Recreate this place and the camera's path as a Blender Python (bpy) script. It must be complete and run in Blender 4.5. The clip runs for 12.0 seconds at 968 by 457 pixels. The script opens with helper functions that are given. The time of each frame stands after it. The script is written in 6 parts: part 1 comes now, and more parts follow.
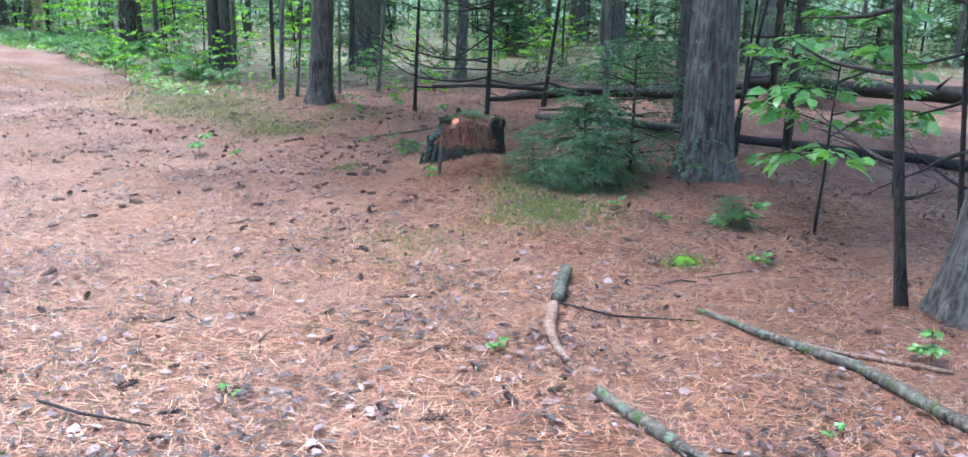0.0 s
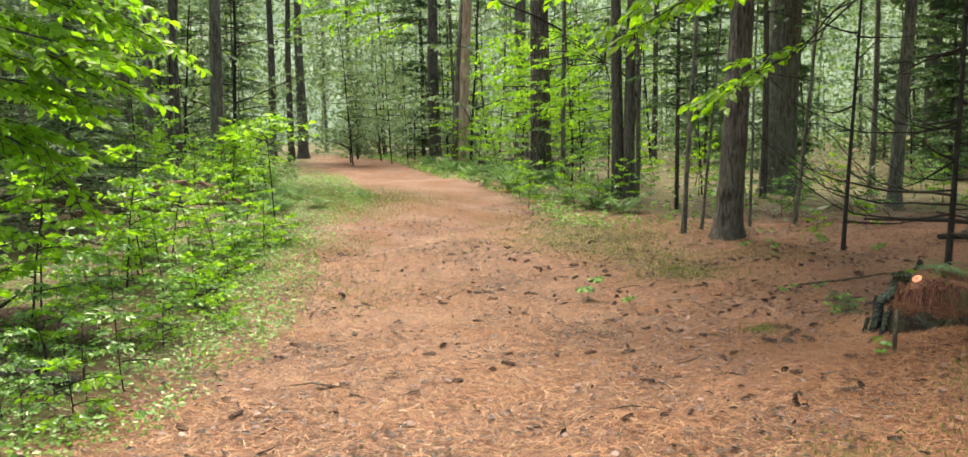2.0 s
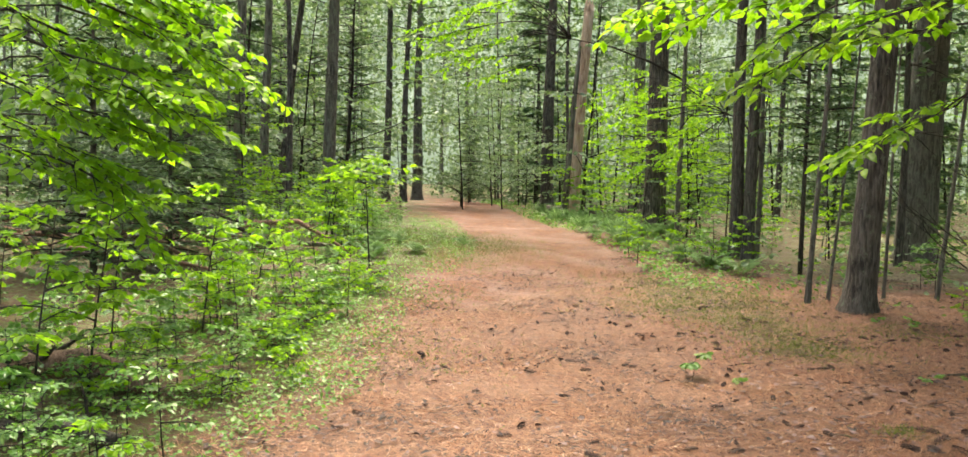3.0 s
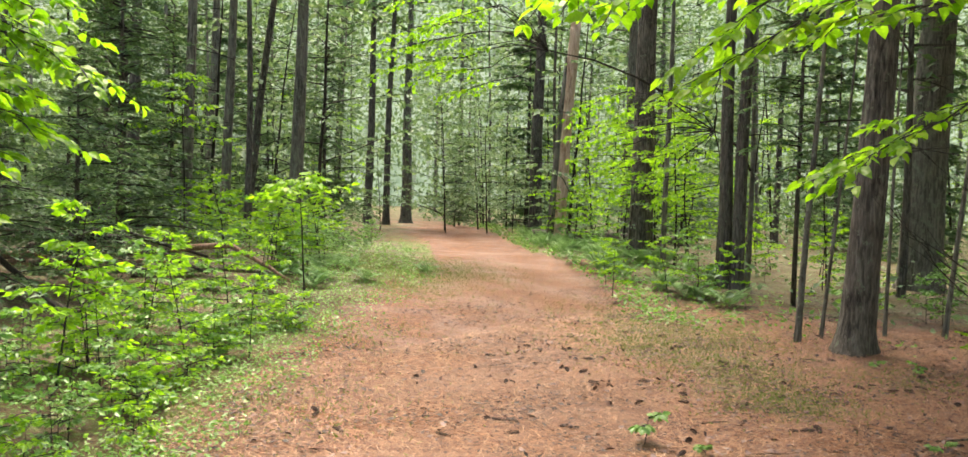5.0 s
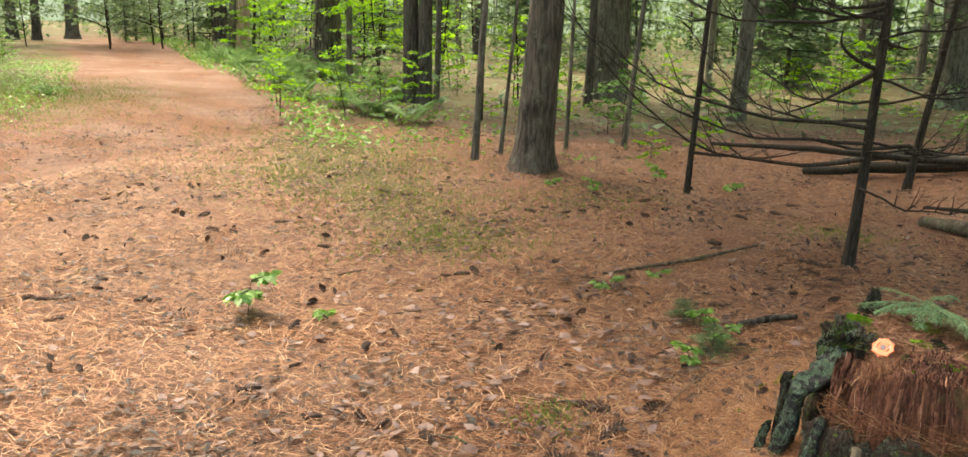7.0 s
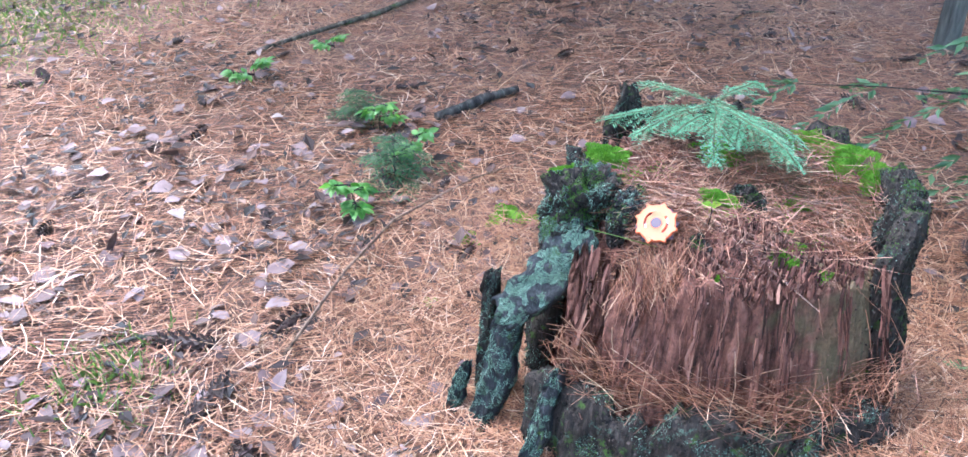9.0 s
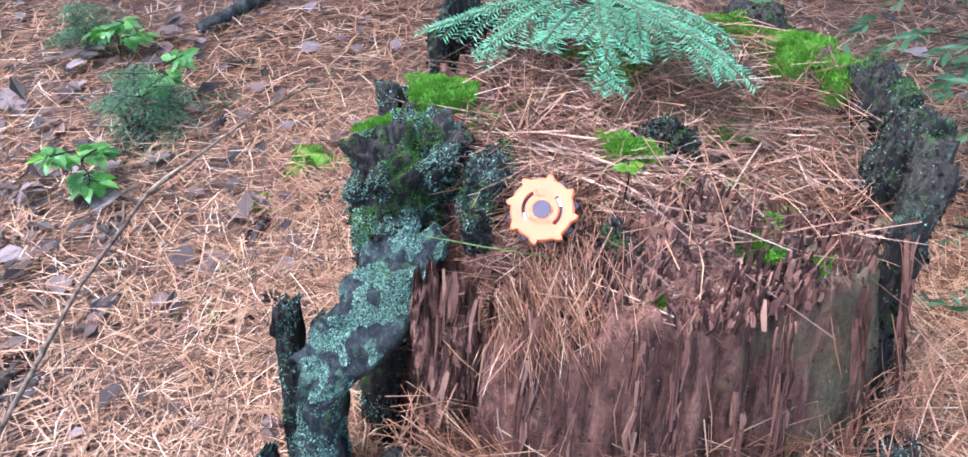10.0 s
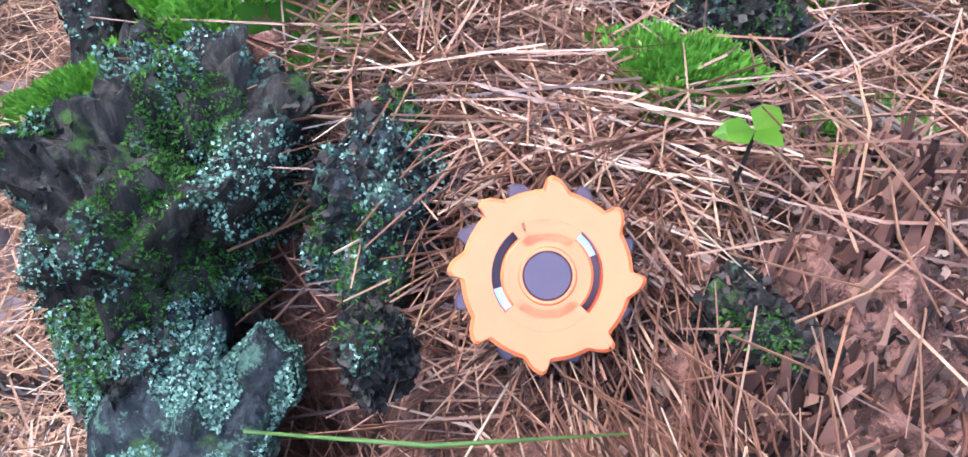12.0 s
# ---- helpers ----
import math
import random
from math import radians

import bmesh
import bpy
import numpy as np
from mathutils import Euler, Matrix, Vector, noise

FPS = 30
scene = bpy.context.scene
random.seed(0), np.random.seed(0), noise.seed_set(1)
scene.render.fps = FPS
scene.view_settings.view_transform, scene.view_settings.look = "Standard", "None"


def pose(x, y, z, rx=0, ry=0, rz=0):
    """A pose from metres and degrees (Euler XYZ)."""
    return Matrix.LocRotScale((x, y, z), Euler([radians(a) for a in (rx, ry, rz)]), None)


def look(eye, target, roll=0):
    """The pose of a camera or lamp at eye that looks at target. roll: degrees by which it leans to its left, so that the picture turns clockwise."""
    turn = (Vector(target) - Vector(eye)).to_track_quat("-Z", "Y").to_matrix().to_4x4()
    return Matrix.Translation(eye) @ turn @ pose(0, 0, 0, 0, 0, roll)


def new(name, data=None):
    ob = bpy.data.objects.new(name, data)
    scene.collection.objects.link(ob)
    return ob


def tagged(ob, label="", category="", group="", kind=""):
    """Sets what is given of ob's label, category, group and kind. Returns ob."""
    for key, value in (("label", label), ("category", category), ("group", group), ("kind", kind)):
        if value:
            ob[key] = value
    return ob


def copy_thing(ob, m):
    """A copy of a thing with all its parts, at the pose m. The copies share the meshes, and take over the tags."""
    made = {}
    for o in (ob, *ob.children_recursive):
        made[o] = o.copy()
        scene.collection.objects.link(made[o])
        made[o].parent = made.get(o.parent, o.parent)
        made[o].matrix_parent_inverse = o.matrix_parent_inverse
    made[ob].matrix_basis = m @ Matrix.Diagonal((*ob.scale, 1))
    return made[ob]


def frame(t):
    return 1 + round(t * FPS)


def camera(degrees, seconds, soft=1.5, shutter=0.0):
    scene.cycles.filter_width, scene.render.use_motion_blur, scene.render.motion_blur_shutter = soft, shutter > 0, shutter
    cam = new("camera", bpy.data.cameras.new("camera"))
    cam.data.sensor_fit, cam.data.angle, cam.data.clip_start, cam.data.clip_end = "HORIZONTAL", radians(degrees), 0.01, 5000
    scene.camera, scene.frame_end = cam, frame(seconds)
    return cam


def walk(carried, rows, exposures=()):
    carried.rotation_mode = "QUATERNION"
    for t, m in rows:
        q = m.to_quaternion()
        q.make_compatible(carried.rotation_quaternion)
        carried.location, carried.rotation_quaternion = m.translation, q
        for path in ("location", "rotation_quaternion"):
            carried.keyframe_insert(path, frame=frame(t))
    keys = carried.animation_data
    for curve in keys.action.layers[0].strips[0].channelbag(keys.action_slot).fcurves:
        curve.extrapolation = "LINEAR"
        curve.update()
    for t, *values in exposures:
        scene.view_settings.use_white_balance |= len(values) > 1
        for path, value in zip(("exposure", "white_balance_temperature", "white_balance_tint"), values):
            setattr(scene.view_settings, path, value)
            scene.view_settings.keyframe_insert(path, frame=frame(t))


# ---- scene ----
cam = camera(57.8, 12.0)
PATH = [
    (0, (0.074, -0.017, 1.698), (0.079, 1.921, 1.205), 1.2),
    (0.5, (-0.065, 0.452, 1.71), (-0.177, 2.415, 1.345), 1.3),
    (1, (-0.187, 0.828, 1.719), (-0.501, 2.783, 1.436), 0.3),
    (1.5, (-0.205, 1.22, 1.753), (-0.847, 3.101, 1.53), -0.1),
    (2, (-0.3, 1.58, 1.723), (-1.167, 3.368, 1.496), -0.8),
    (2.5, (-0.443, 1.974, 1.771), (-1.456, 3.69, 1.608), 1.3),
    (2.7, (-0.469, 2.118, 1.766), (-1.521, 3.813, 1.62), 1.4),
    (4.3, (-0.672, 3.37, 1.789), (-1.836, 4.995, 1.733), 2.2),
    (4.5, (-0.699, 3.514, 1.776), (-1.83, 5.163, 1.724), 1.9),
    (5, (-0.707, 3.967, 1.733), (-1.812, 5.632, 1.661), 1.7),
    (5.5, (-0.718, 4.419, 1.687), (-1.596, 6.206, 1.499), 2.2),
    (6, (-0.818, 4.914, 1.68), (-1.461, 6.795, 1.454), 2.8),
    (6.5, (-0.819, 5.383, 1.598), (-1.385, 7.272, 1.261), 2.0),
    (7, (-0.784, 5.832, 1.573), (-1.289, 7.711, 1.111), 1.6),
    (7.5, (-0.788, 6.308, 1.524), (-1.063, 8.202, 0.942), 1.0),
    (7.7, (-0.778, 6.493, 1.514), (-0.937, 8.377, 0.862), 1.2),
    (9.3, (-0.525, 7.751, 1.276), (-0.373, 9.421, 0.185), -1.2),
    (9.5, (-0.519, 7.885, 1.25), (-0.279, 9.517, 0.119), -1.7),
    (10, (-0.456, 8.143, 1.108), (-0.046, 9.641, -0.151), -1.0),
    (10.5, (-0.39, 8.371, 0.978), (0.101, 9.708, -0.427), 0.3),
    (11, (-0.354, 8.48, 0.89), (0.166, 9.764, -0.553), -1.2),
    (11.5, (-0.336, 8.57, 0.85), (0.232, 9.813, -0.61), -2.7),
    (12, (-0.34, 8.636, 0.819), (0.342, 9.797, -0.66), -0.5),
]
EXPOSURES = [
    (0.0, 2.42, 4900, 6), (0.5, 2.54, 5800, 6), (1.0, 2.6, 6600, 3), (1.5, 2.28, 7350, 2), (2.0, 2.0, 7650, 2), (2.5, 2.04, 7650, 6), (4.5, 2.1, 7450, 7), (6.0, 2.13, 7900, 4), (6.6, 2.22, 8100, 3), (7.2, 2.34, 8150, 6), (7.7, 2.5, 7000, 8),
    (9.3, 3.24, 4900, 9), (10.0, 3.16, 4900, 8), (11.0, 3.15, 4850, 6), (11.5, 3.05, 4850, 6), (12.0, 3.0, 4850, 8),
]
walk(cam, [(t, look(eye, target, roll)) for t, eye, target, roll in PATH], EXPOSURES)

# ---- world and light: bright overcast sky over a closed wood ----
SUN_EL, SUN_AZ = radians(68), radians(-42)
world = bpy.data.worlds.new("overcast_sky")
scene.world = world
world.use_nodes = True
wn = world.node_tree
sky = wn.nodes.new("ShaderNodeTexSky")
sky.sky_type = "NISHITA"
sky.sun_disc = False
sky.sun_elevation, sky.sun_rotation = SUN_EL, SUN_AZ
sky.air_density, sky.dust_density, sky.ozone_density = 1.0, 6.0, 0.6
wn.links.new(sky.outputs[0], wn.nodes["Background"].inputs[0])
wn.nodes["Background"].inputs[1].default_value = 0.15
sun_data = bpy.data.lights.new("sun", "SUN")
sun_data.energy, sun_data.angle, sun_data.color = 1.5, radians(30), (1.0, 0.97, 0.92)
sun = new("sun", sun_data)
sun.matrix_world = look((0, 0, 40), (-math.sin(SUN_AZ) * 16, -math.cos(SUN_AZ) * 16, 0), 0)


# ---- materials ----
def ramp(nt, src, stops):
    node = nt.nodes.new("ShaderNodeValToRGB")
    cr = node.color_ramp
    cr.elements[0].position, cr.elements[0].color = stops[0][0], (*stops[0][1], 1)
    cr.elements[1].position, cr.elements[1].color = stops[-1][0], (*stops[-1][1], 1)
    for pos, col in stops[1:-1]:
        cr.elements.new(pos).color = (*col, 1)
    nt.links.new(src, node.inputs[0])
    return node.outputs[0]


def noise_tex(nt, vec, scale, detail=4.0, rough=0.6, stretch=None, turn=0.0, distort=0.0):
    if stretch or turn:
        mp = nt.nodes.new("ShaderNodeMapping")
        mp.inputs["Scale"].default_value = stretch or (1, 1, 1)
        mp.inputs["Rotation"].default_value = (0, 0, turn)
        nt.links.new(vec, mp.inputs[0])
        vec = mp.outputs[0]
    node = nt.nodes.new("ShaderNodeTexNoise")
    node.inputs["Scale"].default_value, node.inputs["Detail"].default_value = scale, detail
    node.inputs["Roughness"].default_value, node.inputs["Distortion"].default_value = rough, distort
    nt.links.new(vec, node.inputs["Vector"])
    return node.outputs[0]


def mixed(nt, fac, a, b, mode="MIX"):
    node = nt.nodes.new("ShaderNodeMix")
    node.data_type, node.blend_type = "RGBA", mode
    for sock, v in ((node.inputs[0], fac), (node.inputs[6], a), (node.inputs[7], b)):
        if isinstance(v, (int, float)):
            sock.default_value = v
        elif isinstance(v, tuple):
            sock.default_value = (*v, 1)
        else:
            nt.links.new(v, sock)
    return node.outputs[2]


def arith(nt, op, a, b=0.0):
    node = nt.nodes.new("ShaderNodeMath")
    node.operation = op
    node.use_clamp = False
    for sock, v in ((node.inputs[0], a), (node.inputs[1], b)):
        if isinstance(v, (int, float)):
            sock.default_value = v
        else:
            nt.links.new(v, sock)
    return node.outputs[0]


def shader(name, rough=0.8, metal=0.0, spec=0.5):
    m = bpy.data.materials.new(name)
    m.use_nodes = True
    nt = m.node_tree
    b = nt.nodes["Principled BSDF"]
    b.inputs["Roughness"].default_value, b.inputs["Metallic"].default_value = rough, metal
    b.inputs["Specular IOR Level"].default_value = spec
    tc = nt.nodes.new("ShaderNodeTexCoord")
    return m, nt, b, tc.outputs["Object"]


def bumped(nt, b, height, strength, dist):
    node = nt.nodes.new("ShaderNodeBump")
    node.inputs["Strength"].default_value, node.inputs["Distance"].default_value = strength, dist
    nt.links.new(height, node.inputs["Height"])
    nt.links.new(node.outputs[0], b.inputs["Normal"])


def bark_material(name, dark, mid, light, lichen=0.0, lichen_col=(0.22, 0.30, 0.22), scale=1.0, moss=0.0):
    m, nt, b, co = shader(name, 0.9, 0, 0.25)
    ridge = noise_tex(nt, co, 26 * scale, 6, 0.65, (1, 1, 0.16), distort=0.4)
    big = noise_tex(nt, co, 2.2 * scale, 3, 0.6)
    col = ramp(nt, ridge, [(0.38, dark), (0.50, mid), (0.64, light)])
    col = mixed(nt, ramp(nt, big, [(0.35, (0, 0, 0)), (0.7, (1, 1, 1))]), col, mixed(nt, 0.45, col, light))
    if lichen:
        spot = noise_tex(nt, co, 9 * scale, 5, 0.7)
        fine = noise_tex(nt, co, 120 * scale, 3, 0.7)
        mask = ramp(nt, arith(nt, "ADD", spot, arith(nt, "MULTIPLY", arith(nt, "SUBTRACT", fine, 0.5), 0.25)),
                    [(0.62 - 0.25 * lichen, (0, 0, 0)), (0.68 - 0.25 * lichen, (1, 1, 1))])
        lc = ramp(nt, fine, [(0.3, tuple(0.45 * v for v in lichen_col)), (0.7, lichen_col)])
        col = mixed(nt, mask, col, lc)
    if moss:
        mspot = noise_tex(nt, co, 6 * scale, 5, 0.65)
        col = mixed(nt, ramp(nt, mspot, [(0.64 - 0.2 * moss, (0, 0, 0)), (0.72 - 0.2 * moss, (1, 1, 1))]), col, (0.05, 0.085, 0.015))
    nt.links.new(col, b.inputs["Base Color"])
    bumped(nt, b, ridge, 1.0, 0.035 / scale)
    return m


def leaf_material(name, stops, rough=0.45, through_light=0.45, spec=0.4):
    m, nt, b, co = shader(name, rough, 0, spec)
    geo = nt.nodes.new("ShaderNodeNewGeometry")
    fine = noise_tex(nt, co, 40, 2)
    col = ramp(nt, geo.outputs["Random Per Island"], stops)
    col = mixed(nt, 0.35, col, ramp(nt, fine, [(0.3, stops[0][1]), (0.7, stops[-1][1])]))
    nt.links.new(col, b.inputs["Base Color"])
    tr = nt.nodes.new("ShaderNodeBsdfTranslucent")
    nt.links.new(mixed(nt, 1.0, col, (1.5, 1.5, 0.7), "MULTIPLY"), tr.inputs[0])
    mx = nt.nodes.new("ShaderNodeMixShader")
    mx.inputs[0].default_value = through_light
    nt.links.new(b.outputs[0], mx.inputs[1])
    nt.links.new(tr.outputs[0], mx.inputs[2])
    nt.links.new(mx.outputs[0], nt.nodes["Material Output"].inputs[0])
    return m


def litter_material(name, stops, rough=0.7, spec=0.4, grain=300):
    """Small loose pieces, each with its own tone."""
    m, nt, b, co = shader(name, rough, 0, spec)
    geo = nt.nodes.new("ShaderNodeNewGeometry")
    col = ramp(nt, geo.outputs["Random Per Island"], stops)
    fine = noise_tex(nt, co, grain, 2)
    nt.links.new(mixed(nt, 0.5, col, mixed(nt, fine, (0.35, 0.33, 0.3), (1.3, 1.3, 1.3)), "MULTIPLY"), b.inputs["Base Color"])
    return m


def ground_material():
    m, nt, b, co = shader("needle_floor", 0.85, 0, 0.35)
    fibres = None
    for turn, sc in ((0.3, 1.4), (0.95, 1.7), (1.6, 1.5), (2.5, 1.3)):
        n = noise_tex(nt, co, 26 * sc, 4, 0.7, (0.35, 5.0, 1), turn, 0.6)
        fibres = n if fibres is None else arith(nt, "MAXIMUM", fibres, n)
    col = ramp(nt, fibres, [(0.53, (0.022, 0.010, 0.007)), (0.57, (0.14, 0.062, 0.033)), (0.65, (0.37, 0.168, 0.082)), (0.75, (0.62, 0.36, 0.22))])
    broad = noise_tex(nt, co, 0.9, 5, 0.65)
    col = mixed(nt, ramp(nt, broad, [(0.40, (1, 1, 1)), (0.58, (0, 0, 0))]), col, mixed(nt, 0.45, col, (0.17, 0.09, 0.07)))
    spots = noise_tex(nt, co, 14, 4, 0.7)
    col = mixed(nt, ramp(nt, spots, [(0.60, (0, 0, 0)), (0.68, (1, 1, 1))]), col, mixed(nt, 0.6, col, (0.05, 0.03, 0.025)))
    # woodland soil with moss away from the trail: the green lies left of the trail and in patches on its right
    at = nt.nodes.new("ShaderNodeAttribute")
    at.attribute_name = "verge"
    edge_noise = noise_tex(nt, co, 2.2, 5, 0.7)
    side = arith(nt, "ADD", at.outputs["Fac"], arith(nt, "MULTIPLY", arith(nt, "SUBTRACT", edge_noise, 0.5), 1.6))
    verge = ramp(nt, side, [(0.40, (0, 0, 0)), (0.65, (1, 1, 1))])
    soil_n = noise_tex(nt, co, 11, 5, 0.7)
    soil = ramp(nt, soil_n, [(0.36, (0.02, 0.014, 0.008)), (0.46, (0.10, 0.055, 0.028)), (0.55, (0.07, 0.085, 0.022)), (0.70, (0.13, 0.165, 0.045))])
    col = mixed(nt, verge, col, soil)
    speck = noise_tex(nt, co, 150, 3, 0.75)
    col = mixed(nt, 0.8, col, ramp(nt, speck, [(0.32, (0.35, 0.32, 0.32)), (0.5, (0.95, 0.93, 0.92)), (0.66, (1.6, 1.5, 1.45))]), "MULTIPLY")
    nt.links.new(col, b.inputs["Base Color"])
    relief = arith(nt, "ADD", arith(nt, "ADD", fibres, arith(nt, "MULTIPLY", speck, 0.5)), arith(nt, "MULTIPLY", spots, 0.8))
    bumped(nt, b, relief, 0.9, 0.02)
    rough = ramp(nt, broad, [(0.35, (0.55, 0.55, 0.55)), (0.65, (0.9, 0.9, 0.9))])
    nt.links.new(rough, b.inputs["Roughness"])
    return m


M_GROUND = ground_material()
M_PINE = bark_material("pine_bark", (0.016, 0.013, 0.011), (0.062, 0.053, 0.045), (0.15, 0.132, 0.114), 0.12, (0.17, 0.19, 0.14))
# bark of far trunks, lightened in colour to stand for haze
M_HAZEBARK = bark_material("haze_paled_bark", (0.06, 0.058, 0.05), (0.125, 0.12, 0.105), (0.20, 0.195, 0.17), 0.2, (0.19, 0.22, 0.16), 0.8)
M_PINE_G = bark_material("grey_bark", (0.035, 0.033, 0.028), (0.09, 0.085, 0.072), (0.17, 0.162, 0.14), 0.25, (0.2, 0.22, 0.17), 0.8)
M_DARKBARK = bark_material("wet_dark_bark", (0.018, 0.015, 0.013), (0.055, 0.049, 0.043), (0.12, 0.11, 0.097), 0.14, (0.12, 0.15, 0.11))
M_TWIG = bark_material("twig_bark", (0.008, 0.007, 0.006), (0.022, 0.018, 0.015), (0.055, 0.048, 0.04), 0.0, scale=3)
M_DEADWOOD = bark_material("grey_deadwood", (0.02, 0.016, 0.012), (0.07, 0.057, 0.042), (0.16, 0.138, 0.105), 0.2, (0.15, 0.19, 0.12), 1.5, 0.3)
M_PALE = bark_material("bare_snag_wood", (0.22, 0.14, 0.10), (0.44, 0.30, 0.23), (0.58, 0.47, 0.39), 0.0, scale=0.6)
M_ROT = bark_material("rotten_branch_wood", (0.05, 0.03, 0.02), (0.15, 0.09, 0.06), (0.28, 0.19, 0.14), 0.0, scale=2)
M_STUMPBARK = bark_material("stump_bark", (0.005, 0.004, 0.0035), (0.020, 0.015, 0.012), (0.062, 0.047, 0.037), 0.12, (0.09, 0.13, 0.09), 5.0, 0.25)
M_LICHENBARK = bark_material("lichen_bark", (0.006, 0.006, 0.007), (0.018, 0.018, 0.019), (0.05, 0.05, 0.052), 0.30, (0.10, 0.15, 0.10), 4.5, 0.1)
M_BEECH = leaf_material("bright_leaf", [(0.0, (0.09, 0.22, 0.015)), (0.5, (0.16, 0.33, 0.022)), (1.0, (0.24, 0.42, 0.04))], 0.38, 0.66)
M_LEAF = leaf_material("shrub_leaf", [(0.0, (0.05, 0.15, 0.025)), (0.5, (0.10, 0.24, 0.045)), (1.0, (0.19, 0.34, 0.09))], 0.35, 0.4, 0.6)
# greyer, paler green: the haze between far trees is put into the leaf colour
M_LEAF_HAZE = leaf_material("haze_paled_leaf", [(0.0, (0.06, 0.115, 0.065)), (0.5, (0.11, 0.19, 0.105)), (1.0, (0.20, 0.28, 0.18))], 0.5, 0.36)
M_HEMLOCK = leaf_material("hemlock_needles", [(0.0, (0.03, 0.075, 0.032)), (0.5, (0.06, 0.125, 0.055)), (1.0, (0.11, 0.18, 0.085))], 0.5, 0.3)
M_FIR = leaf_material("fir_needles", [(0.0, (0.05, 0.15, 0.07)), (0.5, (0.11, 0.27, 0.14)), (1.0, (0.22, 0.40, 0.25))], 0.4, 0.25)
M_FIRTWIG = bark_material("fir_twig", (0.05, 0.06, 0.03), (0.09, 0.11, 0.05), (0.15, 0.17, 0.09), 0.0, scale=6)
M_FERN = leaf_material("fern_frond", [(0.0, (0.06, 0.15, 0.05)), (0.5, (0.10, 0.21, 0.08)), (1.0, (0.17, 0.28, 0.13))], 0.5, 0.35)
M_GRASS = leaf_material("low_grass", [(0.0, (0.055, 0.105, 0.018)), (0.5, (0.10, 0.165, 0.032)), (1.0, (0.17, 0.22, 0.06))], 0.6, 0.35)
M_MOSS_DARK = leaf_material("dark_moss", [(0.0, (0.02, 0.05, 0.008)), (0.5, (0.05, 0.11, 0.015)), (1.0, (0.11, 0.20, 0.03))], 0.85, 0.2, 0.2)
M_MOSS = leaf_material("moss", [(0.0, (0.05, 0.12, 0.008)), (0.5, (0.10, 0.22, 0.015)), (1.0, (0.18, 0.33, 0.03))], 0.8, 0.3, 0.2)
M_NEEDLE = litter_material("fallen_needles", [(0.0, (0.04, 0.016, 0.010)), (0.3, (0.19, 0.076, 0.036)), (0.65, (0.36, 0.17, 0.086)), (0.92, (0.50, 0.30, 0.18)), (1.0, (0.64, 0.48, 0.36))], 0.5)
M_NEEDLE_PALE = litter_material("dry_needles", [(0.0, (0.05, 0.02, 0.013)), (0.35, (0.16, 0.062, 0.033)), (0.75, (0.31, 0.14, 0.078)), (0.95, (0.42, 0.235, 0.14)), (1.0, (0.55, 0.40, 0.26))], 0.45)
# leaf browns, with the wet sky sheen put in as pale lilac
M_DEADLEAF = litter_material("dead_leaves", [(0.0, (0.05, 0.028, 0.024)), (0.35, (0.14, 0.085, 0.078)), (0.8, (0.20, 0.135, 0.13)), (0.97, (0.25, 0.18, 0.175)), (1.0, (0.32, 0.25, 0.22))], 0.6, 0.3, 60)
M_FLAKE = litter_material("bark_flakes", [(0.0, (0.012, 0.007, 0.006)), (0.6, (0.042, 0.021, 0.017)), (0.95, (0.11, 0.058, 0.042)), (0.98, (0.20, 0.125, 0.10)), (1.0, (0.26, 0.16, 0.12))], 0.6, 0.35, 80)
M_GRAIN = litter_material("bark_grain", [(0.0, (0.006, 0.005, 0.004)), (0.6, (0.028, 0.021, 0.016)), (1.0, (0.085, 0.064, 0.05))], 0.85, 0.2, 120)
M_LICHEN = litter_material("lichen_flakes", [(0.0, (0.04, 0.07, 0.048)), (0.5, (0.12, 0.185, 0.13)), (0.9, (0.22, 0.31, 0.23)), (1.0, (0.40, 0.49, 0.38))], 0.9, 0.2)
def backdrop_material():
    m, nt, b, co = shader("glowing_haze_woods", 1.0, 0, 0.0)
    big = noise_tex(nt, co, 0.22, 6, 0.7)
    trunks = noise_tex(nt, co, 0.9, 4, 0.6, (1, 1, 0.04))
    # the haze of distance is put into these pale grey-greens
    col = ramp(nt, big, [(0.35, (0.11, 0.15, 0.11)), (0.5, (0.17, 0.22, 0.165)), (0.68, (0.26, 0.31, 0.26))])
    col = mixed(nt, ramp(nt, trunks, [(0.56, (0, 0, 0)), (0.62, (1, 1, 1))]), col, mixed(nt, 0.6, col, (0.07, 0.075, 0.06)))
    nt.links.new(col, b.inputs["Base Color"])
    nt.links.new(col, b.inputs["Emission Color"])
    # added glow that keeps the far woods bright and hazy
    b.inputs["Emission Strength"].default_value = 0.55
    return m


M_CRUMB = litter_material("wood_crumbs", [(0.0, (0.02, 0.011, 0.009)), (0.5, (0.085, 0.043, 0.032)), (0.9, (0.17, 0.095, 0.07)), (1.0, (0.30, 0.19, 0.14))], 0.85, 0.2)
# the darkest fibre tones stand in for shaded slits in the wood
M_FIBRE = litter_material("rotten_fibres", [(0.0, (0.025, 0.012, 0.009)), (0.3, (0.09, 0.039, 0.028)), (0.7, (0.22, 0.097, 0.068)), (1.0, (0.36, 0.19, 0.13))], 0.85, 0.2, 150)
